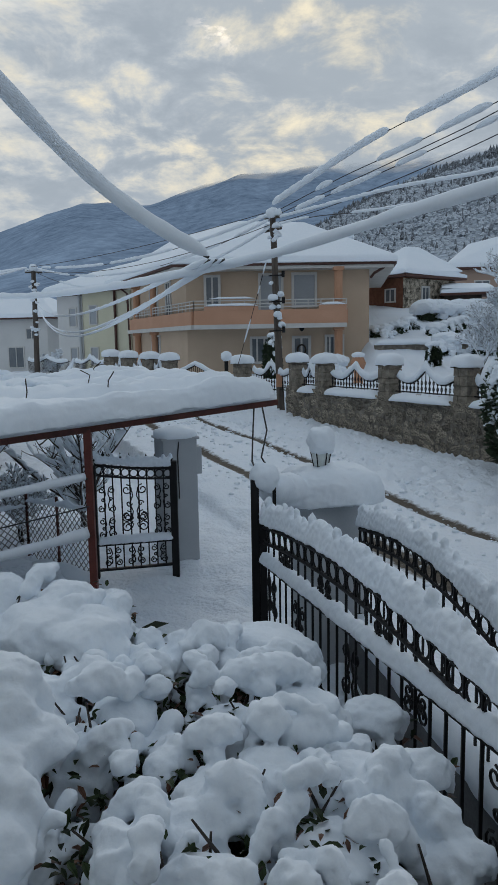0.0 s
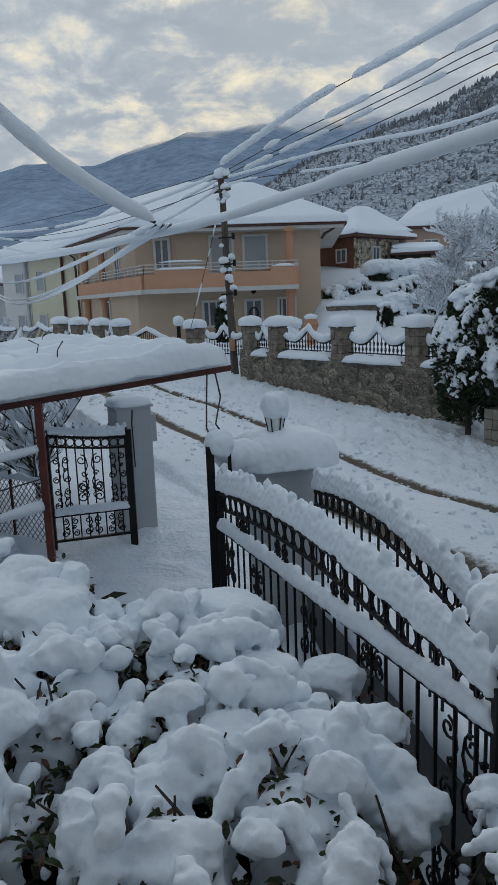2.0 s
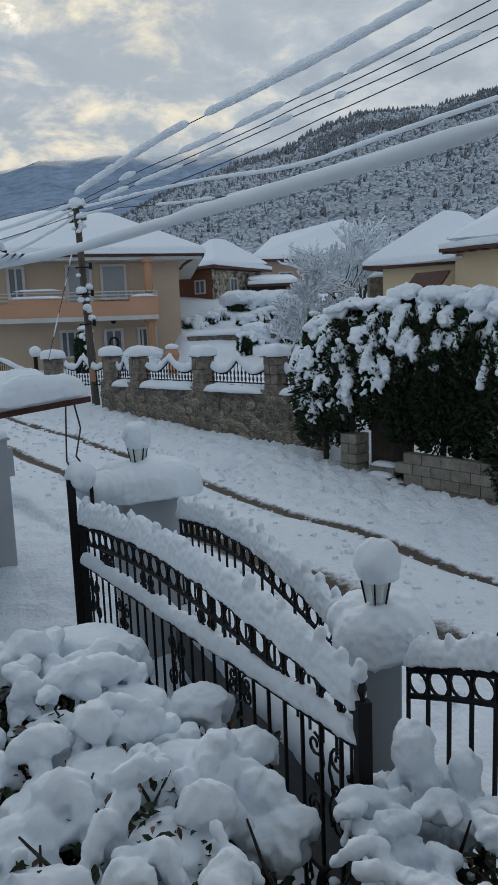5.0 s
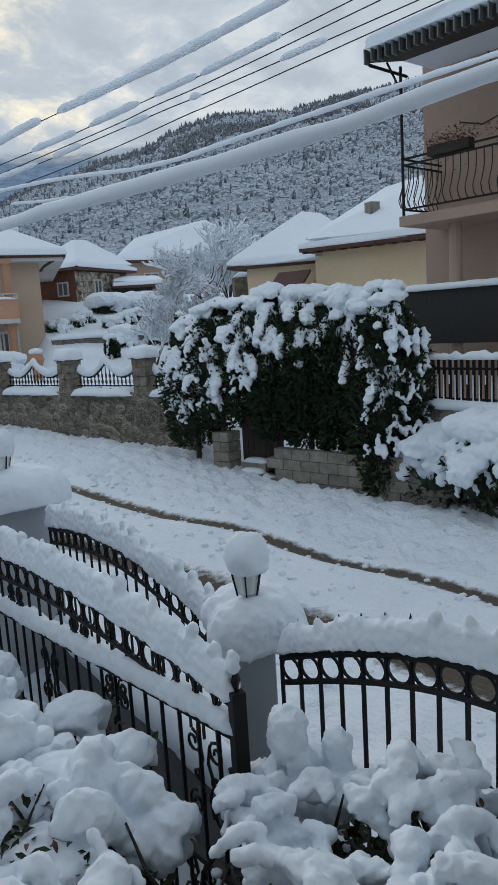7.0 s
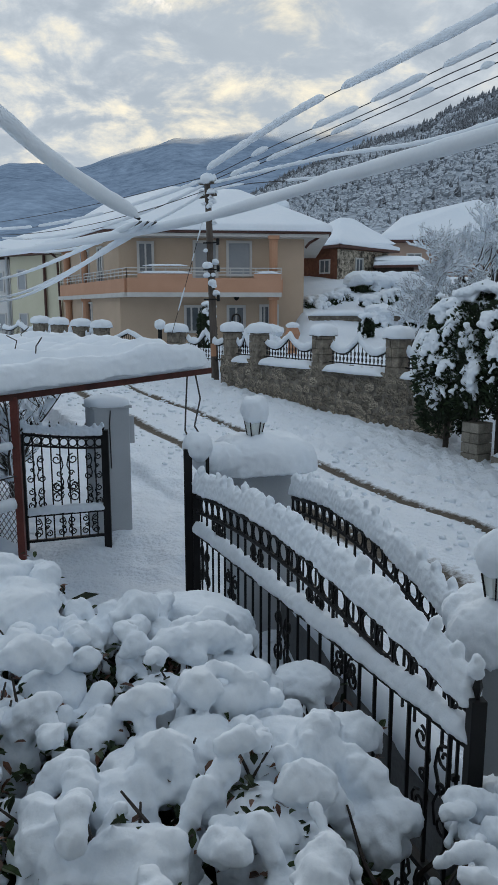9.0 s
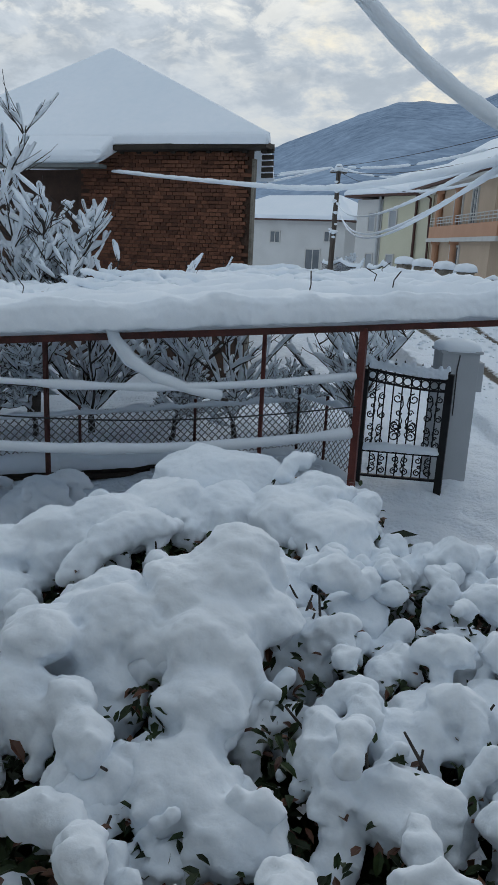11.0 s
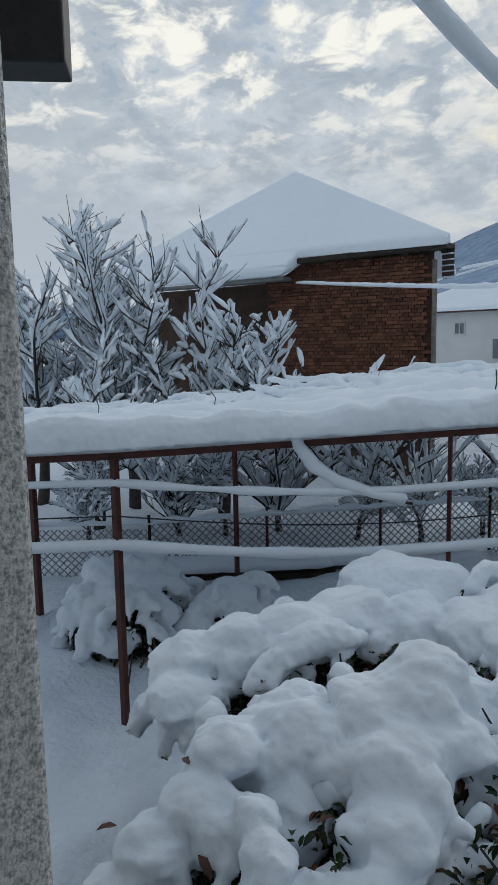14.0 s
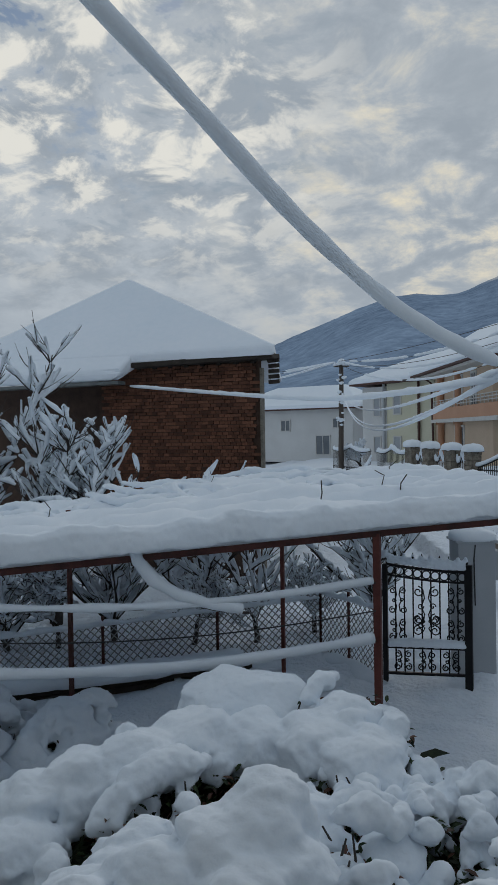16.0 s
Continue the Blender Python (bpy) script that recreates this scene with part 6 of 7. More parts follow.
J = (-0.26, 4.95, 3.56)
overhead("service cable wrapped in a very thick roll of snow", [(-2.25, 2.0, 5.65), (-1.88, 2.79, 5.13), (-1.68, 3.34, 4.86), (-1.38, 3.97, 4.44), (-1.1, 4.37, 4.13), (-0.82, 4.57, 3.88), (-0.5, 4.78, 3.67), J], 0.012, 0.05, rough=0.16)
overhead("sagging service cable wrapped in thick snow", [(-8.51, 13.5, 4.20), (-5.2, 11.0, 3.82), (-2.5, 8.6, 3.55), (-0.28, 5.46, 3.52), (0.83, 3.64, 3.61), (1.41, 2.68, 3.67), (1.80, 2.05, 3.74), (2.7, 0.3, 3.95)], 0.012, 0.034, seed=3)
PT = POLE_TOP
overhead("power line carrying long rolls of snow", [PT + Vector((0, 0, 0.3)), (3.13, 19.54, 7.95), (4.96, 16.5, 8.32), (6.63, 13.74, 8.72), (12.5, 4.0, 10.4)], 0.012, 0.10, 0.98, 5, chunk=4.2)
overhead("power line with broken rolls of snow", [PT + Vector((0.1, 0, 0.1)), (2.71, 20.39, 7.35), (4.06, 18.26, 7.6), (5.95, 15.29, 8.05), (7.06, 13.56, 8.34), (13.4, 3.6, 10.2)], 0.012, 0.075, 0.72, 6, chunk=1.2)
overhead("power line with broken rolls of snow", [PT + Vector((0.2, 0, -0.1)), (2.14, 21.29, 6.93), (3.69, 18.86, 7.2), (5.69, 15.72, 7.63), (7.07, 13.56, 7.92), (13.8, 3.0, 9.5)], 0.012, 0.07, 0.5, 8, chunk=1.2)
overhead("bare black power line", [PT + Vector((0.1, 0, -0.25)), (2.59, 20.6, 6.69), (4.74, 17.25, 7.09), (6.02, 15.25, 7.43), (7.09, 13.59, 7.7), (14.2, 2.5, 9.6)], 0.012, 0)
overhead("bare black power line", [PT + Vector((0.15, 0, 0.0)), (4.58, 17.46, 7.52), (5.57, 15.89, 7.77), (7.06, 13.56, 8.13), (13.4, 3.6, 9.9)], 0.012, 0)
overhead("telephone line wrapped in snow", [PT + Vector((0.1, 0, -0.1)), (3.43, 17.65, 6.46), (4.89, 14.41, 6.17), (6.12, 11.7, 6.25), (10.5, 2.0, 6.6)], 0.012, 0.045, seed=9)
overhead("telephone line wrapped in snow", [PT + Vector((0.1, 0, -0.3)), (1.97, 20.89, 6.4), (3.42, 17.68, 6.04), (4.71, 14.83, 5.91), (6.12, 11.71, 6.0), (10.7, 1.6, 6.2)], 0.012, 0.035, 0.8, 10, chunk=2.0)
P2T = Vector((-10.3, 36.6, 6.75))
for i, (dz, sg, cov, r) in enumerate(((0.0, 0.5, 0.9, 0.06), (-0.15, 0.9, 0.75, 0.05), (-0.4, 1.3, 0.85, 0.05), (0.1, 0.2, 0.0, 0.0), (-0.3, 0.6, 0.0, 0.0))):
    overhead("snowy power line strung between the two poles", [PT + Vector((-0.1, 0, dz)), P2T + Vector((0.4 - 0.2 * i, 0, dz * 0.4))], 0.012, r, cov, 20 + i, sag=sg, chunk=3.0)
for i, (dx, sg) in enumerate(((0.0, 0.55), (0.05, 0.95), (0.1, 0.75))):
    overhead("thin snowy service line running to the distant pole", [(J[0] + dx, J[1] + 0.15, J[2]), P2T + Vector((0.1 * i, 0, -1.6 - 0.25 * i))], 0.008, 0.022, 1.0, 30 + i, sag=sg)
for i, e in enumerate(((-24, 24, 5.6), (-25, 28, 6.6), (-22, 21, 4.2))):
    overhead("snowy line leaving the distant pole", [P2T + Vector((-0.3, 0, 0)), e], 0.012, 0.05, 0.9, 40 + i, sag=0.8, chunk=3.0)
overhead("slack stay wire beside the pole", [(0.75, 23.0, 5.6), (0.35, 23.4, 4.2), (-0.25, 23.8, 2.2)], 0.01, 0.025, 0.7, 50)


# ---- snow-laden shrubs ----
def shrub(name, label, inside, height, box_xy, n_big, n_small, seed, big=(0.2, 0.34), small=(0.07, 0.15), voxel=0.02, leaves=1500, fingers=60, extra=(), jitter=0.07, rough=0.028, settle=2, ridges=0, fine=0.014, pillows=()):
    """A broadleaf shrub crushed under snow: pillows of snow on stems, with dark leaves in the gaps."""
    t = thing(name, label, "shrub")
    rng = random.Random(seed)
    x0, x1, y0, y1 = box_xy
    bm = bmesh.new()
    spots = []

    def pick():
        for _ in range(200):
            x, y = rng.uniform(x0, x1), rng.uniform(y0, y1)
            if inside(x, y):
                return x, y
        return x, y

    cx, cy = (x0 + x1) / 2, (y0 + y1) / 2
    for i in range(n_big + n_small):
        r = rng.uniform(*(big if i < n_big else small))
        best = None
        for _ in range(8):
            x, y = pick()
            dd = min([math.hypot(x - a, y - b) / (r + c) for a, b, c in spots[-400:]] or [9])
            if best is None or dd > best[0]:
                best = (dd, x, y)
        _, x, y = best
        spots.append((x, y, r))
        z = height(x, y) + (0.4 * jitter - abs(rng.gauss(0, jitter)) if i >= n_big else rng.gauss(0, jitter)) - r * 0.55 + (0.03 if i >= n_big else -0.04)
        out = math.atan2(y - cy, x - cx)
        if i < n_big:
            # a pillow: a few overlapping heaps
            for k in range(4):
                a, f = rng.uniform(0, 6.283), (0 if k == 0 else rng.uniform(0.4, 0.8) * r)
                rk = r * (1 if k == 0 else rng.uniform(0.45, 0.75))
                lump(bm, (x + math.cos(a) * f, y + math.sin(a) * f, z + rng.uniform(-0.3, 0.25) * r * (k > 0)), rk, (rng.uniform(0.9, 1.3), 1, rng.uniform(0.6, 0.85)), 2, 0.35, i + k)
        else:
            # a finger: snow on one twig, thick in the middle and drooping at its tip
            a = out + rng.gauss(0, 0.9)
            d = Vector((math.cos(a), math.sin(a), rng.uniform(-0.1, 0.8)))
            m = rng.randint(4, 8)
            p = Vector((x, y, z)) - d * (r * 0.8)
            for k in range(m):
                f = k / (m - 1)
                lump(bm, p, r * (0.42 + 0.6 * math.sin(math.pi * (0.15 + 0.7 * f))) * rng.uniform(0.75, 1.2), (1.0, 1.0, rng.uniform(0.75, 1.05)), 2, 0.45, i + k)
                p = p + d * (r * 0.58)
                d.z -= rng.uniform(0.12, 0.32)
                d.x += rng.gauss(0, 0.15)
                d.y += rng.gauss(0, 0.15)
    for n in range(ridges):
        # a bough: one long bank of snow that arches outwards and hangs down at its end
        x, y = pick()
        a = rng.choice((math.atan2(y - cy, x - cx), -1.57)) + rng.gauss(0, 0.5)
        r = rng.uniform(0.1, 0.17)
        p = Vector((x, y, height(x, y) - r * 0.2))
        d = Vector((math.cos(a), math.sin(a), 0.15))
        for k in range(rng.randint(6, 10)):
            lump(bm, p, r * rng.uniform(0.85, 1.1), (1, 1, 0.85), 2, 0.25, n + k)
            p = p + d * (r * 0.5)
            d.z -= rng.uniform(0.08, 0.24)
            r *= 0.965
    for _ in range(fingers):
        x, y, r = rng.choice(spots)
        z = height(x, y) - 0.05
        a = rng.uniform(-2.6, -0.4)
        p = Vector((x, y, z)) + Vector((math.cos(a), math.sin(a), 0)) * r * 0.7
        d = Vector((math.cos(a) * 0.035, math.sin(a) * 0.035, -0.02))
        rad = rng.uniform(0.03, 0.06)
        for k in range(rng.randint(3, 6)):
            lump(bm, p, rad * (1 - 0.08 * k), (1, 1, 1.0), 1, 0.3, k)
            p = p + d
            d.z -= 0.014
    rims = []
    for i, (x, y, z, r) in enumerate(pillows):
        # a cushion: a smooth crown, a lobed rim and a few tongues that hang from it
        c = Vector((x, y, z - 0.5 * r))
        lump(bm, c, r, (rng.uniform(0.9, 1.12), rng.uniform(0.9, 1.12), 0.62), 3, 0.32, i * 1.7)
        lump(bm, c + Vector((rng.uniform(-0.3, 0.3) * r, rng.uniform(-0.3, 0.3) * r, 0.12 * r)), r * 0.72, (1.1, 1, 0.6), 3, 0.3, i * 2.3)
        for k in range(rng.randint(5, 8)):
            a = rng.uniform(0, 6.283)
            d = Vector((math.cos(a), math.sin(a), 0))
            q, rk = c + d * (r * rng.uniform(0.7, 0.95)) - Vector((0, 0, 0.22 * r)), min(0.085, r * rng.uniform(0.28, 0.5))
            for m in range(rng.randint(1, 4)):
                lump(bm, q, rk, (1, 1, 1.1), 2, 0.4, i + k + m)
                q = q + d * (rk * 0.35) - Vector((0, 0, rk * 0.75))
                rk *= 0.9
            rims.append((q + d * 0.02, d))
    for x, y, z, r, sx_, sz_ in extra:
        lump(bm, (x, y, z), r, (sx_, 1, sz_), 3, 0.25, x)
    snow = part("snow_load", bm, SNOW, t, "wet snow heaped on the twigs in rounded pillows")
    fuse(snow, voxel, rough, 0.11, settle)
    crumb(snow, fine, 0.03)
    bm = bmesh.new()
    for _ in range(70):
        x, y = pick()
        bx, by = x + rng.uniform(-0.35, 0.35), y + rng.uniform(-0.35, 0.35)
        h = height(x, y)
        p0, p3 = Vector((bx, by, h - 0.85)), Vector((x, y, h - rng.uniform(-0.03, 0.1)))
        p1 = p0.lerp(p3, 0.4) + Vector((rng.uniform(-0.1, 0.1), rng.uniform(-0.1, 0.1), 0.1))
        p2 = p0.lerp(p3, 0.75) + Vector((rng.uniform(-0.07, 0.07), rng.uniform(-0.07, 0.07), 0.06))
        tube(bm, [p0, p1, p2, p3], [0.014, 0.011, 0.008, 0.004], 5)
    tagged(part("stem_tangle", bm, BARK, t), kind="stuff")
    for mat, frac, nm in ((LEAF, 0.72, "leaves"), (LEAF_RED, 0.28, "bronze_leaves")):
        bm = bmesh.new()
        for _ in range(int(leaves * frac)):
            x, y = pick()
            leaf(bm, Vector((x, y, height(x, y) - 0.06 - abs(rng.gauss(0, 0.14)))), rng, 0.056, 0.9)
        part(nm, bm, mat, t)
    # leaves that hang out under the rims of the cushions
    if rims:
        for mat, nm in ((LEAF, "hanging_foliage"), (LEAF_RED, "bronze_foliage")):
            bm = bmesh.new()
            for q, d in rims:
                for _ in range(rng.randint(0, 2)):
                    leaf(bm, q + Vector((rng.gauss(0, 0.035), rng.gauss(0, 0.035), rng.uniform(-0.01, 0.06))) - d * rng.uniform(0, 0.05), rng, 0.068, 1.3, 0.45)
            part(nm, bm, mat, t)
    # the dark inside of the shrub
    bm = bmesh.new()
    for _ in range(leaves // 2):
        x, y = pick()
        leaf(bm, Vector((x, y, height(x, y) - rng.uniform(0.22, 0.6))), rng, 0.16, 0.9, 0.6)
    part("inner_leaves", bm, LEAF, t)
    return t


def in_poly(poly):
    def f(x, y):
        c = False
        for (ax, ay), (bx, by) in zip(poly, poly[1:] + poly[:1]):
            if (ay > y) != (by > y) and x < (bx - ax) * (y - ay) / (by - ay) + ax:
                c = not c
        return c
    return f


def edge_dist(poly, x, y):
    best = 9
    for (ax, ay), (bx, by) in zip(poly, poly[1:] + poly[:1]):
        dx, dy = bx - ax, by - ay
        u = max(0, min(1, ((x - ax) * dx + (y - ay) * dy) / (dx * dx + dy * dy)))
        best = min(best, math.hypot(x - ax - u * dx, y - ay - u * dy))
    return best


POLY_R = [(-0.95, 4.35), (-0.4, 3.95), (0.12, 3.72), (0.34, 3.2), (0.42, 2.75), (0.66, 2.4), (0.66, 1.95), (0.5, 1.5), (0.35, 0.95), (-1.0, 0.95), (-1.15, 2.2), (-1.2, 3.3)]
POLY_L = [(-1.25, 4.75), (-0.85, 4.35), (-0.95, 3.3), (-0.9, 2.2), (-0.85, 0.95), (-1.2, 1.0), (-1.5, 1.4), (-1.75, 1.9), (-2.3, 2.75), (-2.5, 3.4), (-2.3, 4.2), (-1.8, 4.65)]


def height_r(x, y):
    e = min(1, edge_dist(POLY_R, x, y) / 0.3) if x > -0.7 else 1
    return 1.16 + 0.34 * e + 0.07 * noise.noise((x * 1.8, y * 1.8, 3)) + 0.09 * noise.noise((x * 4.2, y * 4.2, 8)) - 0.10 * smooth(2.2, 1.0, y)


def height_l(x, y):
    e = min(1, edge_dist(POLY_L, x, y) / 0.35) if x < -1.1 else 1
    return 1.05 + 0.47 * e + 0.16 * noise.noise((x * 1.3, y * 1.3, 7)) + 0.08 * noise.noise((x * 3.4, y * 3.4, 2)) - 0.14 * smooth(2.0, 1.0, y)


CUSHIONS_R = [(0.05, 3.74, 1.42, 0.28), (0.21, 3.03, 1.43, 0.17), (-0.70, 2.57, 1.44, 0.15), (-0.65, 3.23, 1.46, 0.13), (-0.41, 3.47, 1.46, 0.13), (-0.12, 2.87, 1.44, 0.13), (0.38, 2.51, 1.40, 0.22),
              (0.65, 2.68, 1.34, 0.11), (-0.13, 2.36, 1.46, 0.16), (0.04, 2.50, 1.45, 0.14), (-0.27, 2.21, 1.44, 0.12), (-0.19, 1.96, 1.42, 0.16), (-0.78, 2.11, 1.42, 0.13), (0.65, 2.33, 1.25, 0.14),
              (0.23, 2.14, 1.37, 0.19), (-0.99, 2.92, 1.52, 0.20), (0.55, 3.22, 1.28, 0.13), (-0.2, 3.85, 1.38, 0.14)]
CUSHIONS_L = [(-2.32, 2.80, 1.48, 0.22), (-2.13, 2.96, 1.54, 0.22), (-1.91, 3.13, 1.6, 0.22), (-1.75, 3.46, 1.62, 0.25), (-1.48, 3.61, 1.6, 0.23), (-1.14, 3.66, 1.62, 0.26), (-0.88, 3.58, 1.6, 0.24), (-1.05, 3.90, 1.66, 0.17),
              (-0.98, 2.56, 1.84, 0.12), (-1.0, 2.46, 1.78, 0.15), (-1.09, 2.34, 1.74, 0.16), (-1.27, 2.16, 1.68, 0.18), (-1.47, 2.06, 1.6, 0.16), (-0.88, 2.40, 1.66, 0.18), (-2.18, 2.51, 1.4, 0.18), (-0.57, 2.86, 1.5, 0.14)]
CUSHIONS_L += [(-1.42, 1.92, 1.66, 0.12), (-1.41, 1.75, 1.57, 0.13), (-1.47, 1.60, 1.47, 0.13), (-1.50, 1.48, 1.38, 0.11), (-0.93, 2.2, 1.68, 0.18), (-0.84, 1.98, 1.56, 0.15), (-0.80, 1.74, 1.48, 0.16), (-0.98, 1.55, 1.4, 0.10), (-0.60, 1.66, 1.42, 0.14)]
shrub("laurel_shrub", "broad evergreen shrub bent under cushions and finger-like clumps of snow", in_poly(POLY_R), height_r, (-1.3, 0.75, 0.9, 4.6), 0, 165, 3, (0.15, 0.2), (0.04, 0.08), 0.0115, 4600, 150,
      (), 0.2, 0.02, 1, 0, 0.014, CUSHIONS_R)
shrub("laurel_shrub", "evergreen shrub buried under large smooth pillows of snow", in_poly(POLY_L), height_l, (-2.6, -0.8, 0.9, 4.8), 0, 40, 5, (0.20, 0.29), (0.045, 0.085), 0.013, 3600, 40,
      [(-1.75, 4.15, 1.42, 0.34, 1.5, 0.7)], 0.1, 0.022, 2, 3, 0.013, CUSHIONS_L)
POLY_F = [(0.95, 2.35), (1.45, 2.5), (1.65, 2.1), (1.9, 1.4), (2.0, 0.8), (0.9, 0.8), (0.75, 1.6)]
shrub("snowy_shrub", "bare-twigged shrub coated in clotted snow beside the fence", in_poly(POLY_F), lambda x, y: 1.18 + 0.15 * smooth(2.4, 1.6, y) + 0.14 * noise.noise((x * 3, y * 3, 5)), (0.7, 2.0, 0.8, 2.5), 3, 105, 9, (0.09, 0.13), (0.03, 0.062), 0.0105, 500, 90,
      [(1.24, 2.34, 1.36, 0.095, 0.9, 1.25), (1.27, 2.3, 1.22, 0.08, 0.9, 1.3), (1.22, 2.22, 1.08, 0.085, 0.9, 1.4), (1.42, 2.25, 1.28, 0.07, 0.8, 1.5), (1.38, 2.2, 1.12, 0.075, 0.8, 1.4)], 0.11, 0.03, 1, 0, 0.02)
POLY_C = [(-5.6, 4.5), (-4.7, 4.6), (-4.5, 5.3), (-5.0, 5.9), (-5.9, 5.4)]
shrub("drooping_shrub", "low conifer shrub with drooping snow-loaded branches", in_poly(POLY_C), lambda x, y: 0.25 + 0.62 * min(1, edge_dist(POLY_C, x, y) / 0.4), (-6, -4.4, 4.4, 6.0), 10, 60, 14, (0.14, 0.24), (0.06, 0.12), 0.022, 500, 40)
POLY_C2 = [(-4.6, 5.2), (-4.0, 5.3), (-3.9, 6.0), (-4.5, 6.3)]
shrub("drooping_shrub", "small shrub with drooping snow-loaded branches", in_poly(POLY_C2), lambda x, y: 0.2 + 0.5 * min(1, edge_dist(POLY_C2, x, y) / 0.3), (-4.7, -3.8, 5.1, 6.4), 6, 36, 15, (0.14, 0.22), (0.06, 0.12), 0.022, 200, 30)


# ---- trees ----
def snowy_tree(label, base, h, seed, levels=5, spread=0.55, trunk=0.09, snow=0.03, split=3, lean=(0, 0, 0), first=0.25, droop=0.0, shrink=0.72, mat=None):
    """A bare tree: forking tapered limbs, each with a ridge of snow along its upper side."""
    t = thing("tree", label, "tree")
    rng = random.Random(seed)
    limbs = []

    def grow(p, d, L, r, lev):
        pts, rad = [p], [r]
        k = 4
        for i in range(k):
            d = (d + Vector((rng.gauss(0, 0.11), rng.gauss(0, 0.11), rng.gauss(0.03, 0.06) - droop * (levels - lev) * 0.02))).normalized()
            p = p + d * (L / k)
            pts.append(p)
            rad.append(max(r * (1 - 0.45 * (i + 1) / k), 0.006))
        limbs.append((pts, rad, lev))
        if lev <= 0:
            return
        n = split + (1 if rng.random() < 0.5 else 0)
        for j in range(n):
            f = rng.uniform(0.35, 1.0) if j else 1.0
            q = pts[min(k, int(f * k + 0.5))]
            a = rng.uniform(0, 6.283)
            perp = d.orthogonal().normalized()
            perp.rotate(Matrix.Rotation(a, 3, d))
            nd = (d + perp * rng.uniform(0.5, 1.1) * spread * 1.5 + Vector((0, 0, 0.22))).normalized()
            grow(q, nd, L * shrink * rng.uniform(0.8, 1.15), rad[-1] * 0.8, lev - 1)

    grow(Vector(base), (Vector((0, 0, 1)) + Vector(lean)).normalized(), h * first, trunk, levels)
    bm = bmesh.new()
    for pts, rad, lev in limbs[:1]:
        tube(bm, pts, rad, 8)
    part("trunk", bm, mat or BARK, t, smooth=True)
    bm = bmesh.new()
    for pts, rad, lev in limbs[1:]:
        tube(bm, pts, rad, 5 if lev > 1 else 3)
    tagged(part("crown", bm, mat or BARK, t), kind="stuff")
    bm = bmesh.new()
    for pts, rad, lev in limbs[1:]:
        flat = 1 - abs((pts[-1] - pts[0]).normalized().z) * 0.75
        rr = [max(0.004, snow * (0.35 + 0.85 * flat) * (0.8 + 0.3 * lev / levels) * rng.uniform(0.55, 1.4)) for _ in pts]
        if lev == 0:
            pts, rad, rr = pts[:4], rad[:4], rr[:4]
        rr[-1] *= 0.6
        tube(bm, [p + Vector((rng.uniform(-0.3, 0.3) * snow, rng.uniform(-0.3, 0.3) * snow, r * 0.8 + s * 0.8)) for p, r, s in zip(pts, rad, rr)], rr, 5)
    tagged(part("crown_snow", bm, SNOW, t, "snow lying along every twig", smooth=True), kind="stuff")
    return t


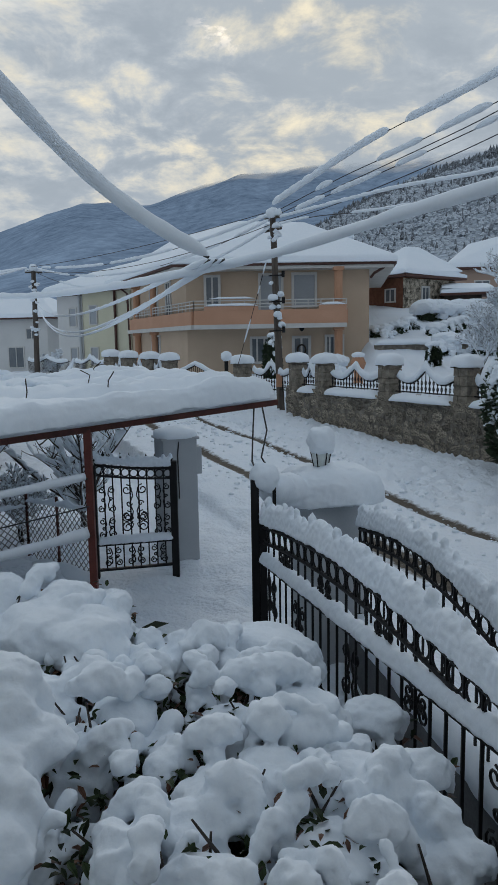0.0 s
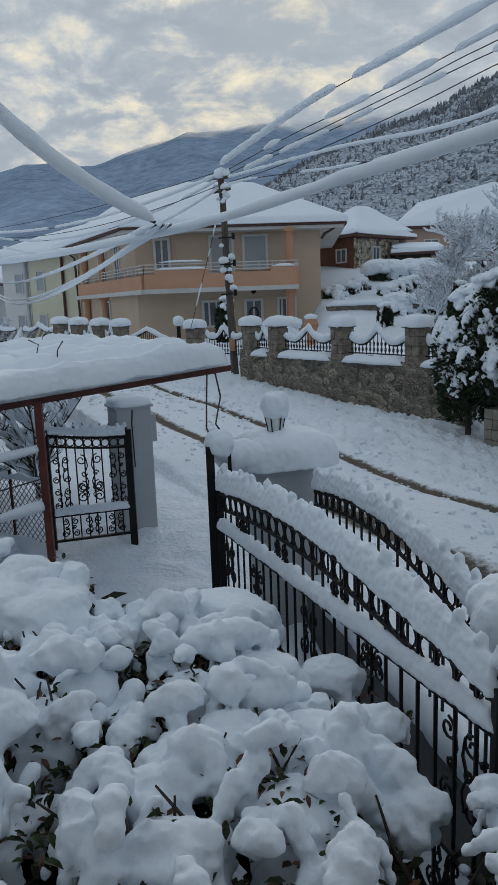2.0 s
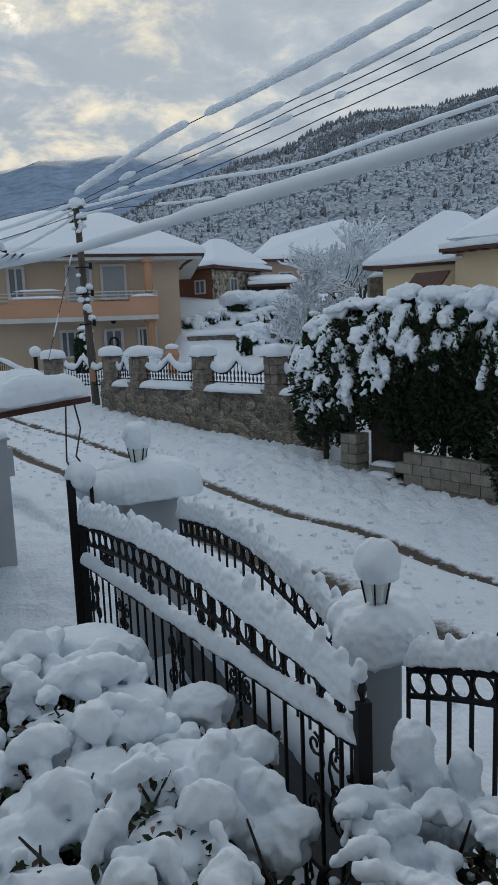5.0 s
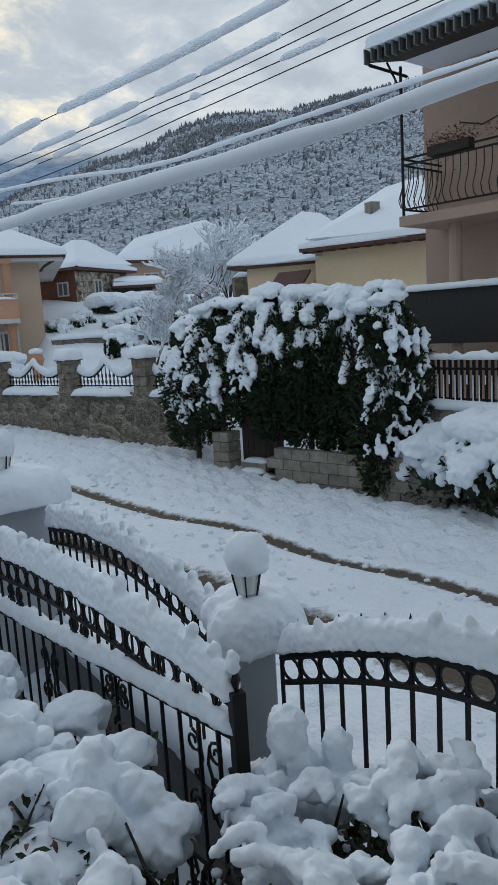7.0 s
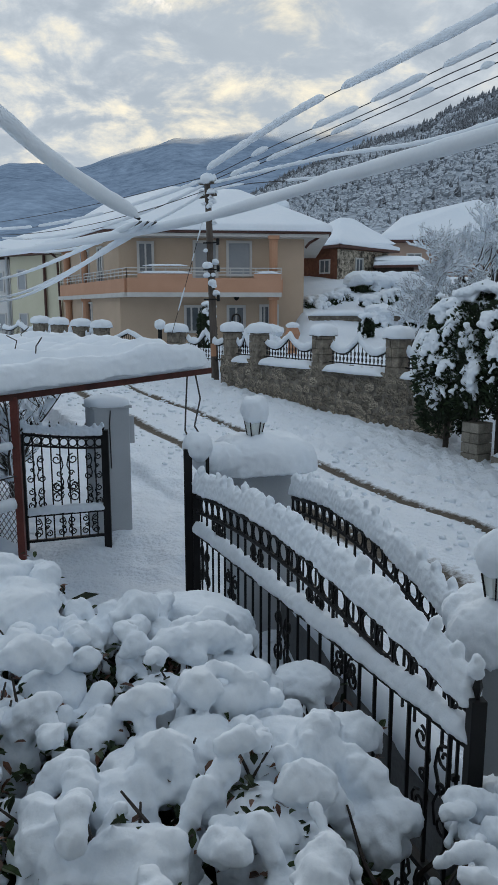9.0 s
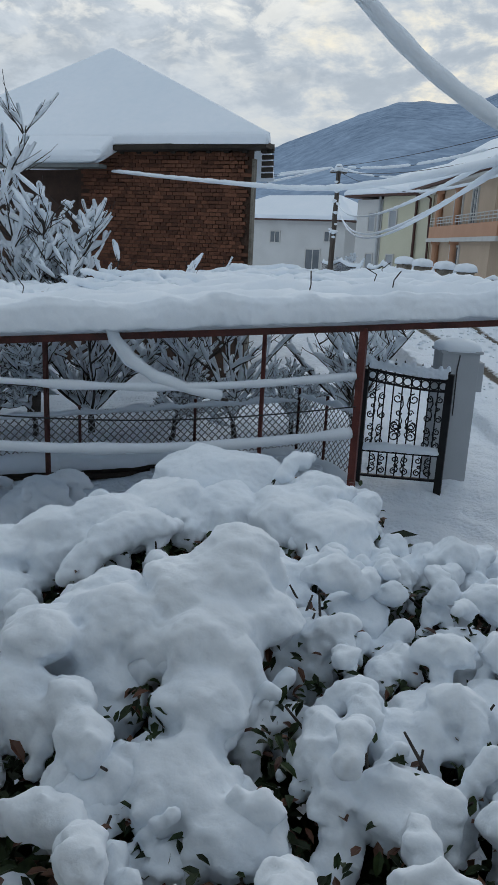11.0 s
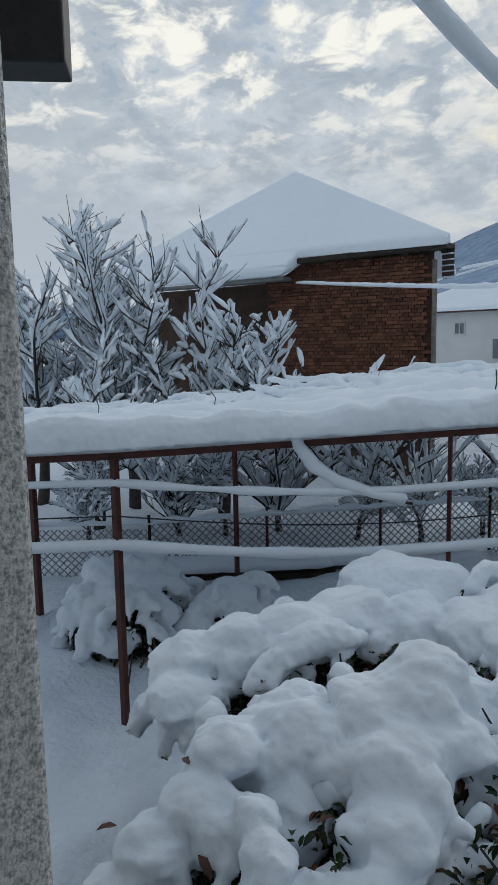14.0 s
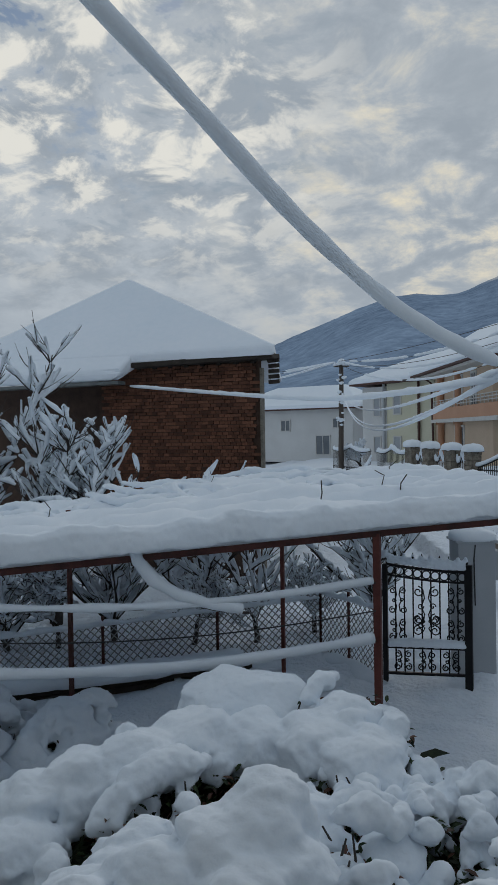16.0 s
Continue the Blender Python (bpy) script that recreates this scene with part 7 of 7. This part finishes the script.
def orchard_tree(label, base, fork, top, width, seed, limbs=7, shoots=14, snow=0.04, lean=0.0, girth=1.0):
    """A bare fruit tree: a short trunk, rising limbs set with upright shoots, snow along their upper sides."""
    t = thing("tree", label, "tree")
    rng = random.Random(seed)
    base = Vector(base)
    f = base + Vector((rng.uniform(-0.1, 0.1), rng.uniform(-0.1, 0.1), fork))
    bm = bmesh.new()
    tube(bm, [base - Vector((0, 0, 0.2)), base.lerp(f, 0.5) + Vector((0.03, 0.02, 0)), f], [0.12 * girth, 0.10 * girth, 0.085 * girth], 8)
    part("trunk", bm, BARK, t, smooth=True)
    wood, load = bmesh.new(), bmesh.new()

    def twig(p, d, L, r, snow_r, curl):
        pts, k = [p], max(3, int(L / 0.16))
        for i in range(k):
            d = (d + Vector((rng.gauss(0, 0.08), rng.gauss(0, 0.08), curl + rng.gauss(0, 0.05)))).normalized()
            pts.append(pts[-1] + d * (L / k))
        tube(wood, pts, [max(0.0042, r * (1 - 0.7 * i / k)) for i in range(k + 1)], 4)
        flat = math.sqrt(max(0.05, 1 - d.z * d.z))
        i = 0
        while i < k:
            m = min(k - i, rng.randint(2, 5))
            seg = pts[i:i + m + 1]
            if rng.random() < 0.95 and i + m <= k - (0 if rng.random() < 0.4 else 1):
                side = Vector((d.x, d.y, 0)) * -0.35
                rr = [snow_r * (0.45 + 0.65 * flat) * rng.uniform(0.6, 1.45) * (0.5 if j in (0, len(seg) - 1) else 1) for j in range(len(seg))]
                tube(load, [q + (Vector((0, 0, 1)) + side) * (s_ * 0.95 + r * 0.6) for q, s_ in zip(seg, rr)], rr, 6)
            i += m
        return pts

    for n in range(limbs):
        a = 6.283 * n / limbs + rng.uniform(-0.4, 0.4)
        tilt = rng.uniform(0.12, 1.0) if n else 0.08
        d = Vector((math.cos(a) * tilt * width + lean, math.sin(a) * tilt * width, 1.0)).normalized()
        L = (top - base.z - fork) * rng.uniform(0.72, 1.02) if n else (top - base.z - fork)
        main = twig(f, d, L * (0.95 + 0.1 * tilt), 0.045 * girth, snow * 1.3, 0.02)
        for _ in range(shoots):
            j = rng.randint(1, len(main) - 2)
            b2 = rng.uniform(0, 6.283)
            dd = Vector((math.cos(b2), math.sin(b2), rng.uniform(0.35, 1.5))).normalized()
            sub = twig(main[j], dd, L * rng.uniform(0.14, 0.36) * (1.1 - 0.55 * j / len(main)), 0.016, snow, 0.09)
            for _ in range(rng.randint(2, 4)):
                q = sub[rng.randint(1, len(sub) - 1)]
                b3 = b2 + rng.uniform(-1.2, 1.2)
                twig(q, Vector((math.cos(b3), math.sin(b3), rng.uniform(0.2, 1.4))).normalized(), L * rng.uniform(0.07, 0.2), 0.008, snow * 0.85, 0.1)
    tagged(part("crown", wood, BARK, t), kind="stuff")
    tagged(part("crown_snow", load, SNOW, t, "clotted snow along the upper side of every twig", smooth=True), kind="stuff")
    return t


orchard_tree("tall bare fruit tree with thick snow along upright twigs", (-9.2, 9.15, -0.1), 1.4, 5.0, 0.42, 21, 10, 30, 0.054)
orchard_tree("spreading bare fruit tree thick with snow", (-7.7, 9.8, -0.1), 1.0, 3.4, 0.8, 22, 13, 26, 0.054, 0.15)
orchard_tree("spreading bare fruit tree thick with snow", (-11.0, 8.5, -0.1), 1.1, 4.2, 0.7, 23, 11, 22, 0.054)
orchard_tree("bare fruit tree thick with snow", (-8.6, 7.7, -0.1), 0.7, 2.9, 1.0, 24, 9, 15, 0.045, 0.0, 0.9)
orchard_tree("small bare fruit tree with forked snowy limbs behind the wire fence", (-4.15, 9.95, -0.1), 0.4, 2.5, 0.8, 25, 6, 8, 0.035, 0.0, 0.45)
orchard_tree("low bare fruit tree thick with snow", (-2.7, 11.4, 0.0), 0.3, 2.4, 1.3, 26, 9, 14, 0.045, 0.0, 0.5)
orchard_tree("low bare fruit tree thick with snow", (-6.2, 9.2, -0.1), 0.4, 2.6, 1.2, 27, 9, 15, 0.045, 0.0, 0.55)
orchard_tree("low bare fruit tree thick with snow", (-5.3, 10.9, -0.1), 0.3, 2.5, 1.4, 28, 9, 15, 0.045, 0.0, 0.5)
orchard_tree("low bare fruit tree thick with snow", (-9.9, 6.4, -0.1), 0.4, 2.6, 1.2, 29, 9, 15, 0.045, 0.0, 0.5)
orchard_tree("low bare fruit tree thick with snow", (-7.2, 8.1, -0.1), 0.3, 2.2, 1.4, 30, 8, 13, 0.045, 0.0, 0.5)
snowy_tree("frosted garden tree with a fine rounded crown", (9.7, 27.0, 1.4), 5.4, 31, 7, 0.72, 0.1, 0.032, 3, first=0.25, shrink=0.73)
snowy_tree("young frosted garden tree", (8.3, 26.0, 1.3), 2.9, 32, 5, 0.5, 0.05, 0.026, 3, first=0.3, shrink=0.72)
for bx, by, bh, bs in ((-6.7, 8.6, 2.5, 41), (-8.2, 7.2, 2.4, 42), (-5.0, 9.6, 2.3, 43), (-3.4, 10.6, 2.2, 44), (-9.3, 6.0, 2.4, 45)):
    snowy_tree("low tangled fruit tree thick with snow behind the wire fence", (bx, by, -0.1), bh, bs, 5, 0.75, 0.05, 0.03, 3, first=0.2, shrink=0.78)
snowy_tree("tall frosted tree behind the garden", (15.2, 37.0, 1.9), 9.5, 33, 6, 0.55, 0.2, 0.062, 3, first=0.24, shrink=0.72)
snowy_tree("tall frosted tree behind the garden", (17.4, 38.5, 2.4), 8.5, 34, 6, 0.55, 0.2, 0.062, 3, first=0.24, shrink=0.72)
snowy_tree("frosted tree beside the distant pole", (-9.4, 37.5, 0.8), 3.6, 35, 5, 0.6, 0.1, 0.07, 3, first=0.22)


# ---- hedge across the road ----
def hedge(label, blocks, seed, n_leaf, snow_n, name="hedge", snow_r=(0.12, 0.3), reach=0.12, dust=0.5):
    """Dense conifer foliage on a run of rounded blocks (x, y, half width, z0, z1), with drooping snow."""
    t = thing(name, label, "hedge")
    rng = random.Random(seed)
    bm = bmesh.new()
    for x, y, w, z0, z1 in blocks:
        tube(bm, [(x, y, z0 - 0.3), (x + 0.05, y, (z0 + z1) / 2), (x, y, z1 - 0.3)], [0.06, 0.045, 0.02], 6)
    tagged(part("stem_tangle", bm, BARK, t), kind="stuff")
    V, F = [], []
    per = n_leaf // len(blocks)
    for x, y, w, z0, z1 in blocks:
        for _ in range(per):
            a, f = rng.uniform(0, 6.283), rng.random()
            z = z0 + (z1 - z0) * f
            belly = (1 - abs(2 * f - 0.85) ** 2.6) ** 0.5 if abs(2 * f - 0.85) < 1 else 0.25
            r = w * max(0.25, belly) * (1 + 0.28 * noise.noise((a * 1.2 + x, z * 1.6, y))) * rng.uniform(0.82, 1.06)
            c = Vector((x + math.cos(a) * r, y + math.sin(a) * r, z))
            d = Vector((math.cos(a) * 0.6, math.sin(a) * 0.6, rng.uniform(-0.4, 1.0))).normalized()
            s = d.cross(Vector((rng.gauss(0, 1), rng.gauss(0, 1), rng.gauss(0, 1)))).normalized()
            L = rng.uniform(0.06, 0.13)
            k = len(V)
            V += [(c - s * L * 0.25)[:], (c + s * L * 0.25)[:], (c + d * L + s * L * 0.1)[:], (c + d * L - s * L * 0.1)[:]]
            F.append((k, k + 1, k + 2, k + 3))
    me = bpy.data.meshes.new("foliage")
    me.from_pydata(V, [], F)
    me.materials.append(THUJA)
    ob = new("foliage", me)
    ob.parent = t
    bm = bmesh.new()
    for x, y, w, z0, z1 in blocks:
        lump(bm, (x, y, (z0 + z1) / 2), 1.0, (w * 0.72, w * 0.72, (z1 - z0) * 0.42), 2, 0.3, x)
    part("dense_core", bm, THUJA, t)
    bm = bmesh.new()
    for x, y, w, z0, z1 in blocks:
        for _ in range(snow_n):
            a = rng.uniform(0, 6.283)
            rr = w * rng.uniform(0.0, 1.05)
            f = 1 - 0.35 * (rr / w) ** 2 - rng.random() * reach
            r = rng.uniform(*snow_r)
            p = Vector((x + math.cos(a) * rr, y + math.sin(a) * rr, z0 + (z1 - z0) * f + 0.35 * r))
            o = Vector((math.cos(a), math.sin(a), 0))
            for k in range(rng.randint(1, 4)):
                lump(bm, p, r, (1.0, 1.0, 0.75), 1, 0.35, k + a)
                p = p + o * r * 0.45 + Vector((0, 0, -r * (0.45 + 0.25 * k)))
                r *= 0.86
        for _ in range(16 if w > 0.4 else 5):
            a, rr, r = rng.uniform(0, 6.283), w * rng.uniform(0, 0.75), rng.uniform(*snow_r) * 1.25
            lump(bm, (x + math.cos(a) * rr, y + math.sin(a) * rr, z1 + 0.03 - 0.25 * (z1 - z0) * (rr / w) ** 3), r, (1.2, 1.2, 0.7), 2, 0.35, a)
        for _ in range(int(snow_n * dust)):
            a = rng.uniform(3.3, 6.0)
            f = rng.uniform(0.25, 0.8)
            p = Vector((x + math.cos(a) * w * 1.0, y + math.sin(a) * w * 1.0, z0 + (z1 - z0) * f))
            if rng.random() < 0.6:
                r = rng.uniform(0.03, 0.07)
                for k in range(4):
                    lump(bm, p, r, (1, 1, 1.1), 1, 0.5, f + k)
                    p = p + Vector((rng.uniform(-0.07, 0.07), rng.uniform(-0.05, 0.02), -r * rng.uniform(0.7, 1.2)))
                    r *= 0.85
    ob = part("snow_load", bm, SNOW, t, "heavy drooping snow", smooth=True)
    fuse(ob, 0.022, 0.06, 0.09, 1)


hedge("overhanging evergreen climber heaped with drooping snow", [(5.4, 14.3, 0.6, 0.5, 3.1), (5.75, 13.7, 0.7, 0.9, 3.4), (6.1, 13.0, 0.6, 1.2, 3.4)], 3, 14000, 170, "climber", (0.06, 0.15), 0.42, 0.6)
hedge("tall clipped conifer hedge with its top weighed down by snow", [(6.45, 12.5, 0.55, 0.75, 3.55), (6.8, 11.9, 0.6, 0.65, 3.5), (7.15, 11.3, 0.6, 0.6, 3.45), (7.4, 10.8, 0.55, 0.5, 3.3)], 4, 40000, 85, "hedge", (0.07, 0.18), 0.16, 0.06)
hedge("ragged conifer plastered with snow", [(7.45, 10.25, 0.62, -0.1, 3.45)], 6, 9000, 70, "conifer", (0.06, 0.15), 0.3, 2.2)
hedge("low snow-buried shrub at the roadside", [(7.75, 9.3, 0.55, -0.1, 0.9), (7.9, 8.5, 0.6, -0.1, 1.25), (8.0, 7.9, 0.6, -0.1, 1.3)], 7, 1500, 30, "roadside_shrub")
hedge("small dark conifer with snow on its tips", [(7.1, 19.6, 0.3, 1.2, 3.3)], 8, 4000, 22, "conifer", (0.06, 0.12))
hedge("little dark ornamental conifer in the garden", [(7.6, 29.5, 0.26, 1.6, 2.75)], 9, 2500, 14, "conifer", (0.08, 0.15))
hedge("tiny dark conifer before the house", [(1.15, 30.8, 0.35, 1.2, 3.2)], 10, 2500, 16, "conifer", (0.08, 0.15))
hedge("long clipped hedge under a slab of snow", [(10.6 + i * 0.9, 42.3 + i * 0.15, 0.6, 3.5, 4.75) for i in range(6)], 11, 9000, 10, "hedge", (0.3, 0.5))
hedge("row of snowy garden bushes on the terrace", [(6.9 + i * 0.95, 37.0 + (i % 3) * 1.3, 0.6, 2.7 + (i % 3) * 0.2, 3.55 + (i % 3) * 0.2) for i in range(9)], 12, 9000, 20, "bush", (0.12, 0.26))
hedge("low snowy garden bushes by the house", [(8.9, 32.6, 0.5, 1.9, 2.9), (3.5, 30.5, 0.6, 1.2, 2.1), (10.6, 32.3, 0.45, 1.9, 2.8)], 13, 3000, 12, "bush", (0.2, 0.4))


# ---- terraces, blocks and fence behind the hedge ----
tw = tagged(new("terrace_wall"), "dark stone terrace wall with a snowy top", "wall", kind="structure")
for a, b, z0, z1 in (((6.0, 33.9), (17.5, 33.0), 1.0, 2.72), ((15.0, 33.5), (18.0, 33.0), 2.0, 5.2)):
    bm = bmesh.new()
    bar(bm, (*a, (z0 + z1) / 2), (*b, (z0 + z1) / 2), 0.5, z1 - z0)
    part("wall_core", bm, PIER, tw)
    bm = bmesh.new()
    snow_ridge(bm, [(*a, z1), (*b, z1)], 0.8, 0.28, step=0.3)
    part("coping_snow", bm, SNOW_FAR, tw, smooth=True)
t = thing("garden_ornament", "reddish ornamental figure half buried in snow", "garden ornament")
bm = bmesh.new()
tube(bm, [(4.3, 27.8, 1.1), (4.3, 27.8, 1.7), (4.3, 27.8, 2.1), (4.3, 27.8, 2.4)], [0.2, 0.16, 0.3, 0.18], 10)
part("body", bm, COLUMN_PEACH, t)
bm = bmesh.new()
lump(bm, (4.3, 27.8, 2.4), 0.24, (1.1, 1.1, 0.55))
part("snow_cap", bm, SNOW, t, smooth=True)

bw = tagged(new("block_wall"), "low wall of grey concrete blocks under the hedge", "wall", kind="structure")
BA, BD = Vector((6.12, 12.35, 0)), Vector((0.42, -0.907, 0))
for row in range(4):
    for i in range(9):
        bm = bmesh.new()
        a = BA + BD * (i * 0.41 + (0.2 if row % 2 else 0))
        z = -0.18 + row * 0.2
        bar(bm, a + Vector((0, 0, z + 0.1)), a + BD * 0.395 + Vector((0, 0, z + 0.1)), 0.2, 0.19)
        part("block", bm, CONCRETE, bw)
bp = tagged(new("block_pier"), "short pier of rough pale stone blocks", "wall", kind="structure")
rng = random.Random(2)
for row in range(4):
    for i in range(2):
        bm = bmesh.new()
        box(bm, (-0.2 + i * 0.21, -0.2, row * 0.2), (0.0 + i * 0.21, 0.2, row * 0.2 + 0.19), Matrix.Translation((5.65, 13.35, 0.08)) @ Matrix.Rotation(-1.1 + rng.uniform(-0.05, 0.05), 4, "Z"), 0.012)
        part("block", bm, CONCRETE, bp)

# boards added to fill the dark gap between pier and block wall
gd = thing("gap_boards", "dark board panel filling the dark gap between the block walls", "door")
for i in range(6):
    p = along((5.88, 13.2, 0), (6.3, 12.45, 0), (i + 0.5) / 6)
    bm = bmesh.new()
    bar(bm, p + Vector((0.1, 0.05, -0.1)), p + Vector((0.1, 0.05, 1.35 + 0.05 * (i % 2))), 0.135, 0.04, up=(0.87, 0.49, 0))
    part("board", bm, DARK_WOOD, gd)
for i, (o, z) in enumerate(((0.0, 0.02), (0.16, 0.2))):
    st_ = thing("gap_step", "concrete step carrying a pad of snow", "step", "steps before the garden door")
    a, b = Vector((5.80 + o * 0.8, 13.0 + o * 0.45, 0)), Vector((6.08 + o * 0.8, 12.5 + o * 0.45, 0))
    bm = bmesh.new()
    bar(bm, a + Vector((0, 0, z - 0.02)), b + Vector((0, 0, z - 0.02)), 0.26, 0.16)
    part("tread", bm, CONCRETE, st_)
    bm = bmesh.new()
    snow_ridge(bm, [a + Vector((0, 0, z + 0.06)), b + Vector((0, 0, z + 0.06))], 0.26, 0.09, step=0.06)
    part("snow_pad", bm, SNOW, st_, smooth=True)

ff = thing("slat_fence", "dark metal fence with snow on its rails", "fence")
FA, FB = Vector((7.95, 10.2, 0)), Vector((9.3, 5.2, 0))
bm = bmesh.new()
bar(bm, FA + Vector((0, 0, 0.6)), FB + Vector((0, 0, 0.6)), 0.25, 1.55)
part("base_wall", bm, MORTAR, ff, "dark pebbled base wall")
for i in range(46):
    c = FA.lerp(FB, (i + 0.5) / 46)
    bm = bmesh.new()
    bar(bm, c + Vector((0, 0, 1.4)), c + Vector((0, 0, 2.2)), 0.06, 0.02)
    part("slat", bm, IRON, ff)
bm = bmesh.new()
for z in (1.55, 2.05):
    bar(bm, FA + Vector((0, 0, z)), FB + Vector((0, 0, z)), 0.04)
part("rails", bm, IRON, ff)
bm = bmesh.new()
snow_ridge(bm, [FA + Vector((0, 0, 1.38)), FB + Vector((0, 0, 1.38))], 0.3, 0.16, step=0.08)
snow_ridge(bm, [FA + Vector((0, 0, 2.2)), FB + Vector((0, 0, 2.2))], 0.1, 0.12, 0.6, step=0.06, freq=5)
for i in range(46):
    c = FA.lerp(FB, (i + 0.5) / 46)
    tube(bm, [c + Vector((-0.03, -0.01, 1.5 + 0.3 * (i % 3 == 0))), c + Vector((-0.03, -0.01, 1.95))], 0.011, 5)
part("snow_on_fence", bm, SNOW, ff, smooth=True)
ts = thing("tarpaulin_screen", "black tarpaulin screen with snow along its top", "screen")
bm = bmesh.new()
bar(bm, (9.6, 12.6, 2.9), (11.4, 7.0, 2.9), 0.04, 1.1)
part("sheet", bm, CABLE, ts)
bm = bmesh.new()
snow_ridge(bm, [(9.6, 12.6, 3.42), (11.4, 7.0, 3.42)], 0.3, 0.14, step=0.1)
part("snow_cap", bm, SNOW, ts, smooth=True)


# ---- the house that the view is taken from ----
own = tagged(new("wall_own_house"), "grey rough-cast front of the house with its balcony", "wall", kind="structure")
bm = bmesh.new()
box(bm, (-6, -1.9, -0.3), (5, -1.6, 6.0))
part("wall_core", bm, PLASTER, own)
bm = bmesh.new()
box(bm, (-2.2, -1.6, 1.25), (2.2, 0.45, 1.42))
part("balcony_floor", bm, CONCRETE, own)
# slab added out of view overhead to shade the near shrubs and hold the gutter box
bm = bmesh.new()
box(bm, (-6, -1.6, 4.3), (5, 0.85, 4.5))
part("shading_eave", bm, PLASTER, own)
col = tagged(new("column"), "square balcony column in rough-cast grey plaster", "column", kind="structure")
bm = bmesh.new()
box(bm, (-0.92, 0.2, 1.42), (-0.578, 0.553, 4.3), None, 0.012)
part("shaft", bm, PLASTER, col)
lampbox = thing("gutter_box", "black metal gutter box under the eave", "gutter")
bm = bmesh.new()
box(bm, (-0.3, -0.06, 0), (0.3, 0.06, 0.76), Matrix.Translation((-1.39, 0.94, 3.53)) @ Matrix.Rotation(0.75, 4, "Z"), 0.006)
part("box", bm, CABLE, lampbox)
bm = bmesh.new()
box(bm, (-0.32, -0.075, 0.76), (0.32, 0.075, 0.79), Matrix.Translation((-1.39, 0.94, 3.53)) @ Matrix.Rotation(0.75, 4, "Z"), 0.006)
part("lid", bm, CABLE, lampbox)


# ---- the many small pieces ----
def wall_stones():
    rng = random.Random(77)
    shapes = []
    for k in range(10):
        bm = bmesh.new()
        res = bmesh.ops.create_icosphere(bm, subdivisions=1, radius=1)
        for v in res["verts"]:
            v.co = Vector((math.copysign(abs(v.co.x) ** 0.6, v.co.x), v.co.y * 0.6, math.copysign(abs(v.co.z) ** 0.6, v.co.z)))
            v.co *= 1 + 0.22 * noise.noise(v.co * 1.4 + Vector((k * 3, 0, 0)))
        me = bpy.data.meshes.new("stone")
        bm.to_mesh(me)
        bm.free()
        me.materials.append(STONE)
        shapes.append(me)
    a = 0.0
    cells = []
    z = 0.0
    while z < 1.42:
        hh = rng.uniform(0.12, 0.24)
        a = rng.uniform(-0.1, 0.1)
        while a < WL:
            ww = rng.uniform(0.13, 0.42)
            cells.append((a + ww / 2, z + hh / 2, ww, hh))
            a += ww
        z += hh
    for a, z, ww, hh in cells[:300]:
        ob = new("stone", rng.choice(shapes))
        ob.parent = road_wall
        ob.matrix_basis = Matrix.Translation(wp(a, -0.01, z + 0.05 + rng.uniform(-0.05, 0.05))) @ Matrix.Rotation(ROT_W, 4, "Z") @ Matrix.Rotation(rng.uniform(-0.45, 0.45), 4, "Y") @ Matrix.Diagonal((ww * rng.uniform(0.42, 0.58), rng.uniform(0.05, 0.09), hh * rng.uniform(0.42, 0.62), 1))


wall_stones()


def house_bricks():
    rng = random.Random(5)
    A, B = Vector((-9.42, 13.70, 0)), Vector((-5.63, 13.98, 0))
    d = (B - A).normalized()
    L = (B - A).length
    n = Vector((d.y, -d.x, 0))
    ang = math.atan2(d.y, d.x)
    me_s = []
    for ln in (0.235, 0.115):
        bm = bmesh.new()
        box(bm, (0, -0.03, 0), (ln, 0.02, 0.062))
        me = bpy.data.meshes.new("brick")
        bm.to_mesh(me)
        bm.free()
        me.materials.append(BRICK)
        me_s.append((me, ln))
    V, F = [], []
    count = 0
    row = 0
    z = 4.55
    while z > 1.6:
        a = -0.06 * (row % 2)
        while a < L - 0.2:
            me, ln = me_s[0] if rng.random() < 0.22 else me_s[1]
            hole = abs(a - 2.0) < 0.09 and abs(z - 3.36) < 0.05
            if a > 0 and not hole:
                o = rng.uniform(0.0, 0.018)
                p = A + d * a + n * o + Vector((0, 0, z + rng.uniform(-0.003, 0.003)))
                if count < 300 and a > 1.2 and row % 2 == 0:
                    ob = new("brick", me)
                    ob.parent = BRICK_HOUSE
                    ob.matrix_basis = Matrix.Translation(p) @ Matrix.Rotation(ang + rng.uniform(-0.02, 0.02), 4, "Z")
                    count += 1
                else:
                    k = len(V)
                    for zz in (0, 0.062):
                        for aa, oo in ((0, 0.03), (ln, 0.03), (ln, -0.02), (0, -0.02)):
                            V.append((p + d * aa + n * oo + Vector((0, 0, zz)))[:])
                    F += [(k, k + 1, k + 5, k + 4), (k + 4, k + 5, k + 6, k + 7), (k, k + 4, k + 7, k + 3), (k + 1, k + 2, k + 6, k + 5), (k + 3, k + 2, k + 1, k)]
            a += ln + 0.012
        z -= 0.075
        row += 1
    me = bpy.data.meshes.new("brickwork")
    me.from_pydata(V, [], F)
    me.materials.append(BRICK)
    ob = new("brickwork", me)
    ob.parent = BRICK_HOUSE
    tagged(ob, kind="stuff")


house_bricks()
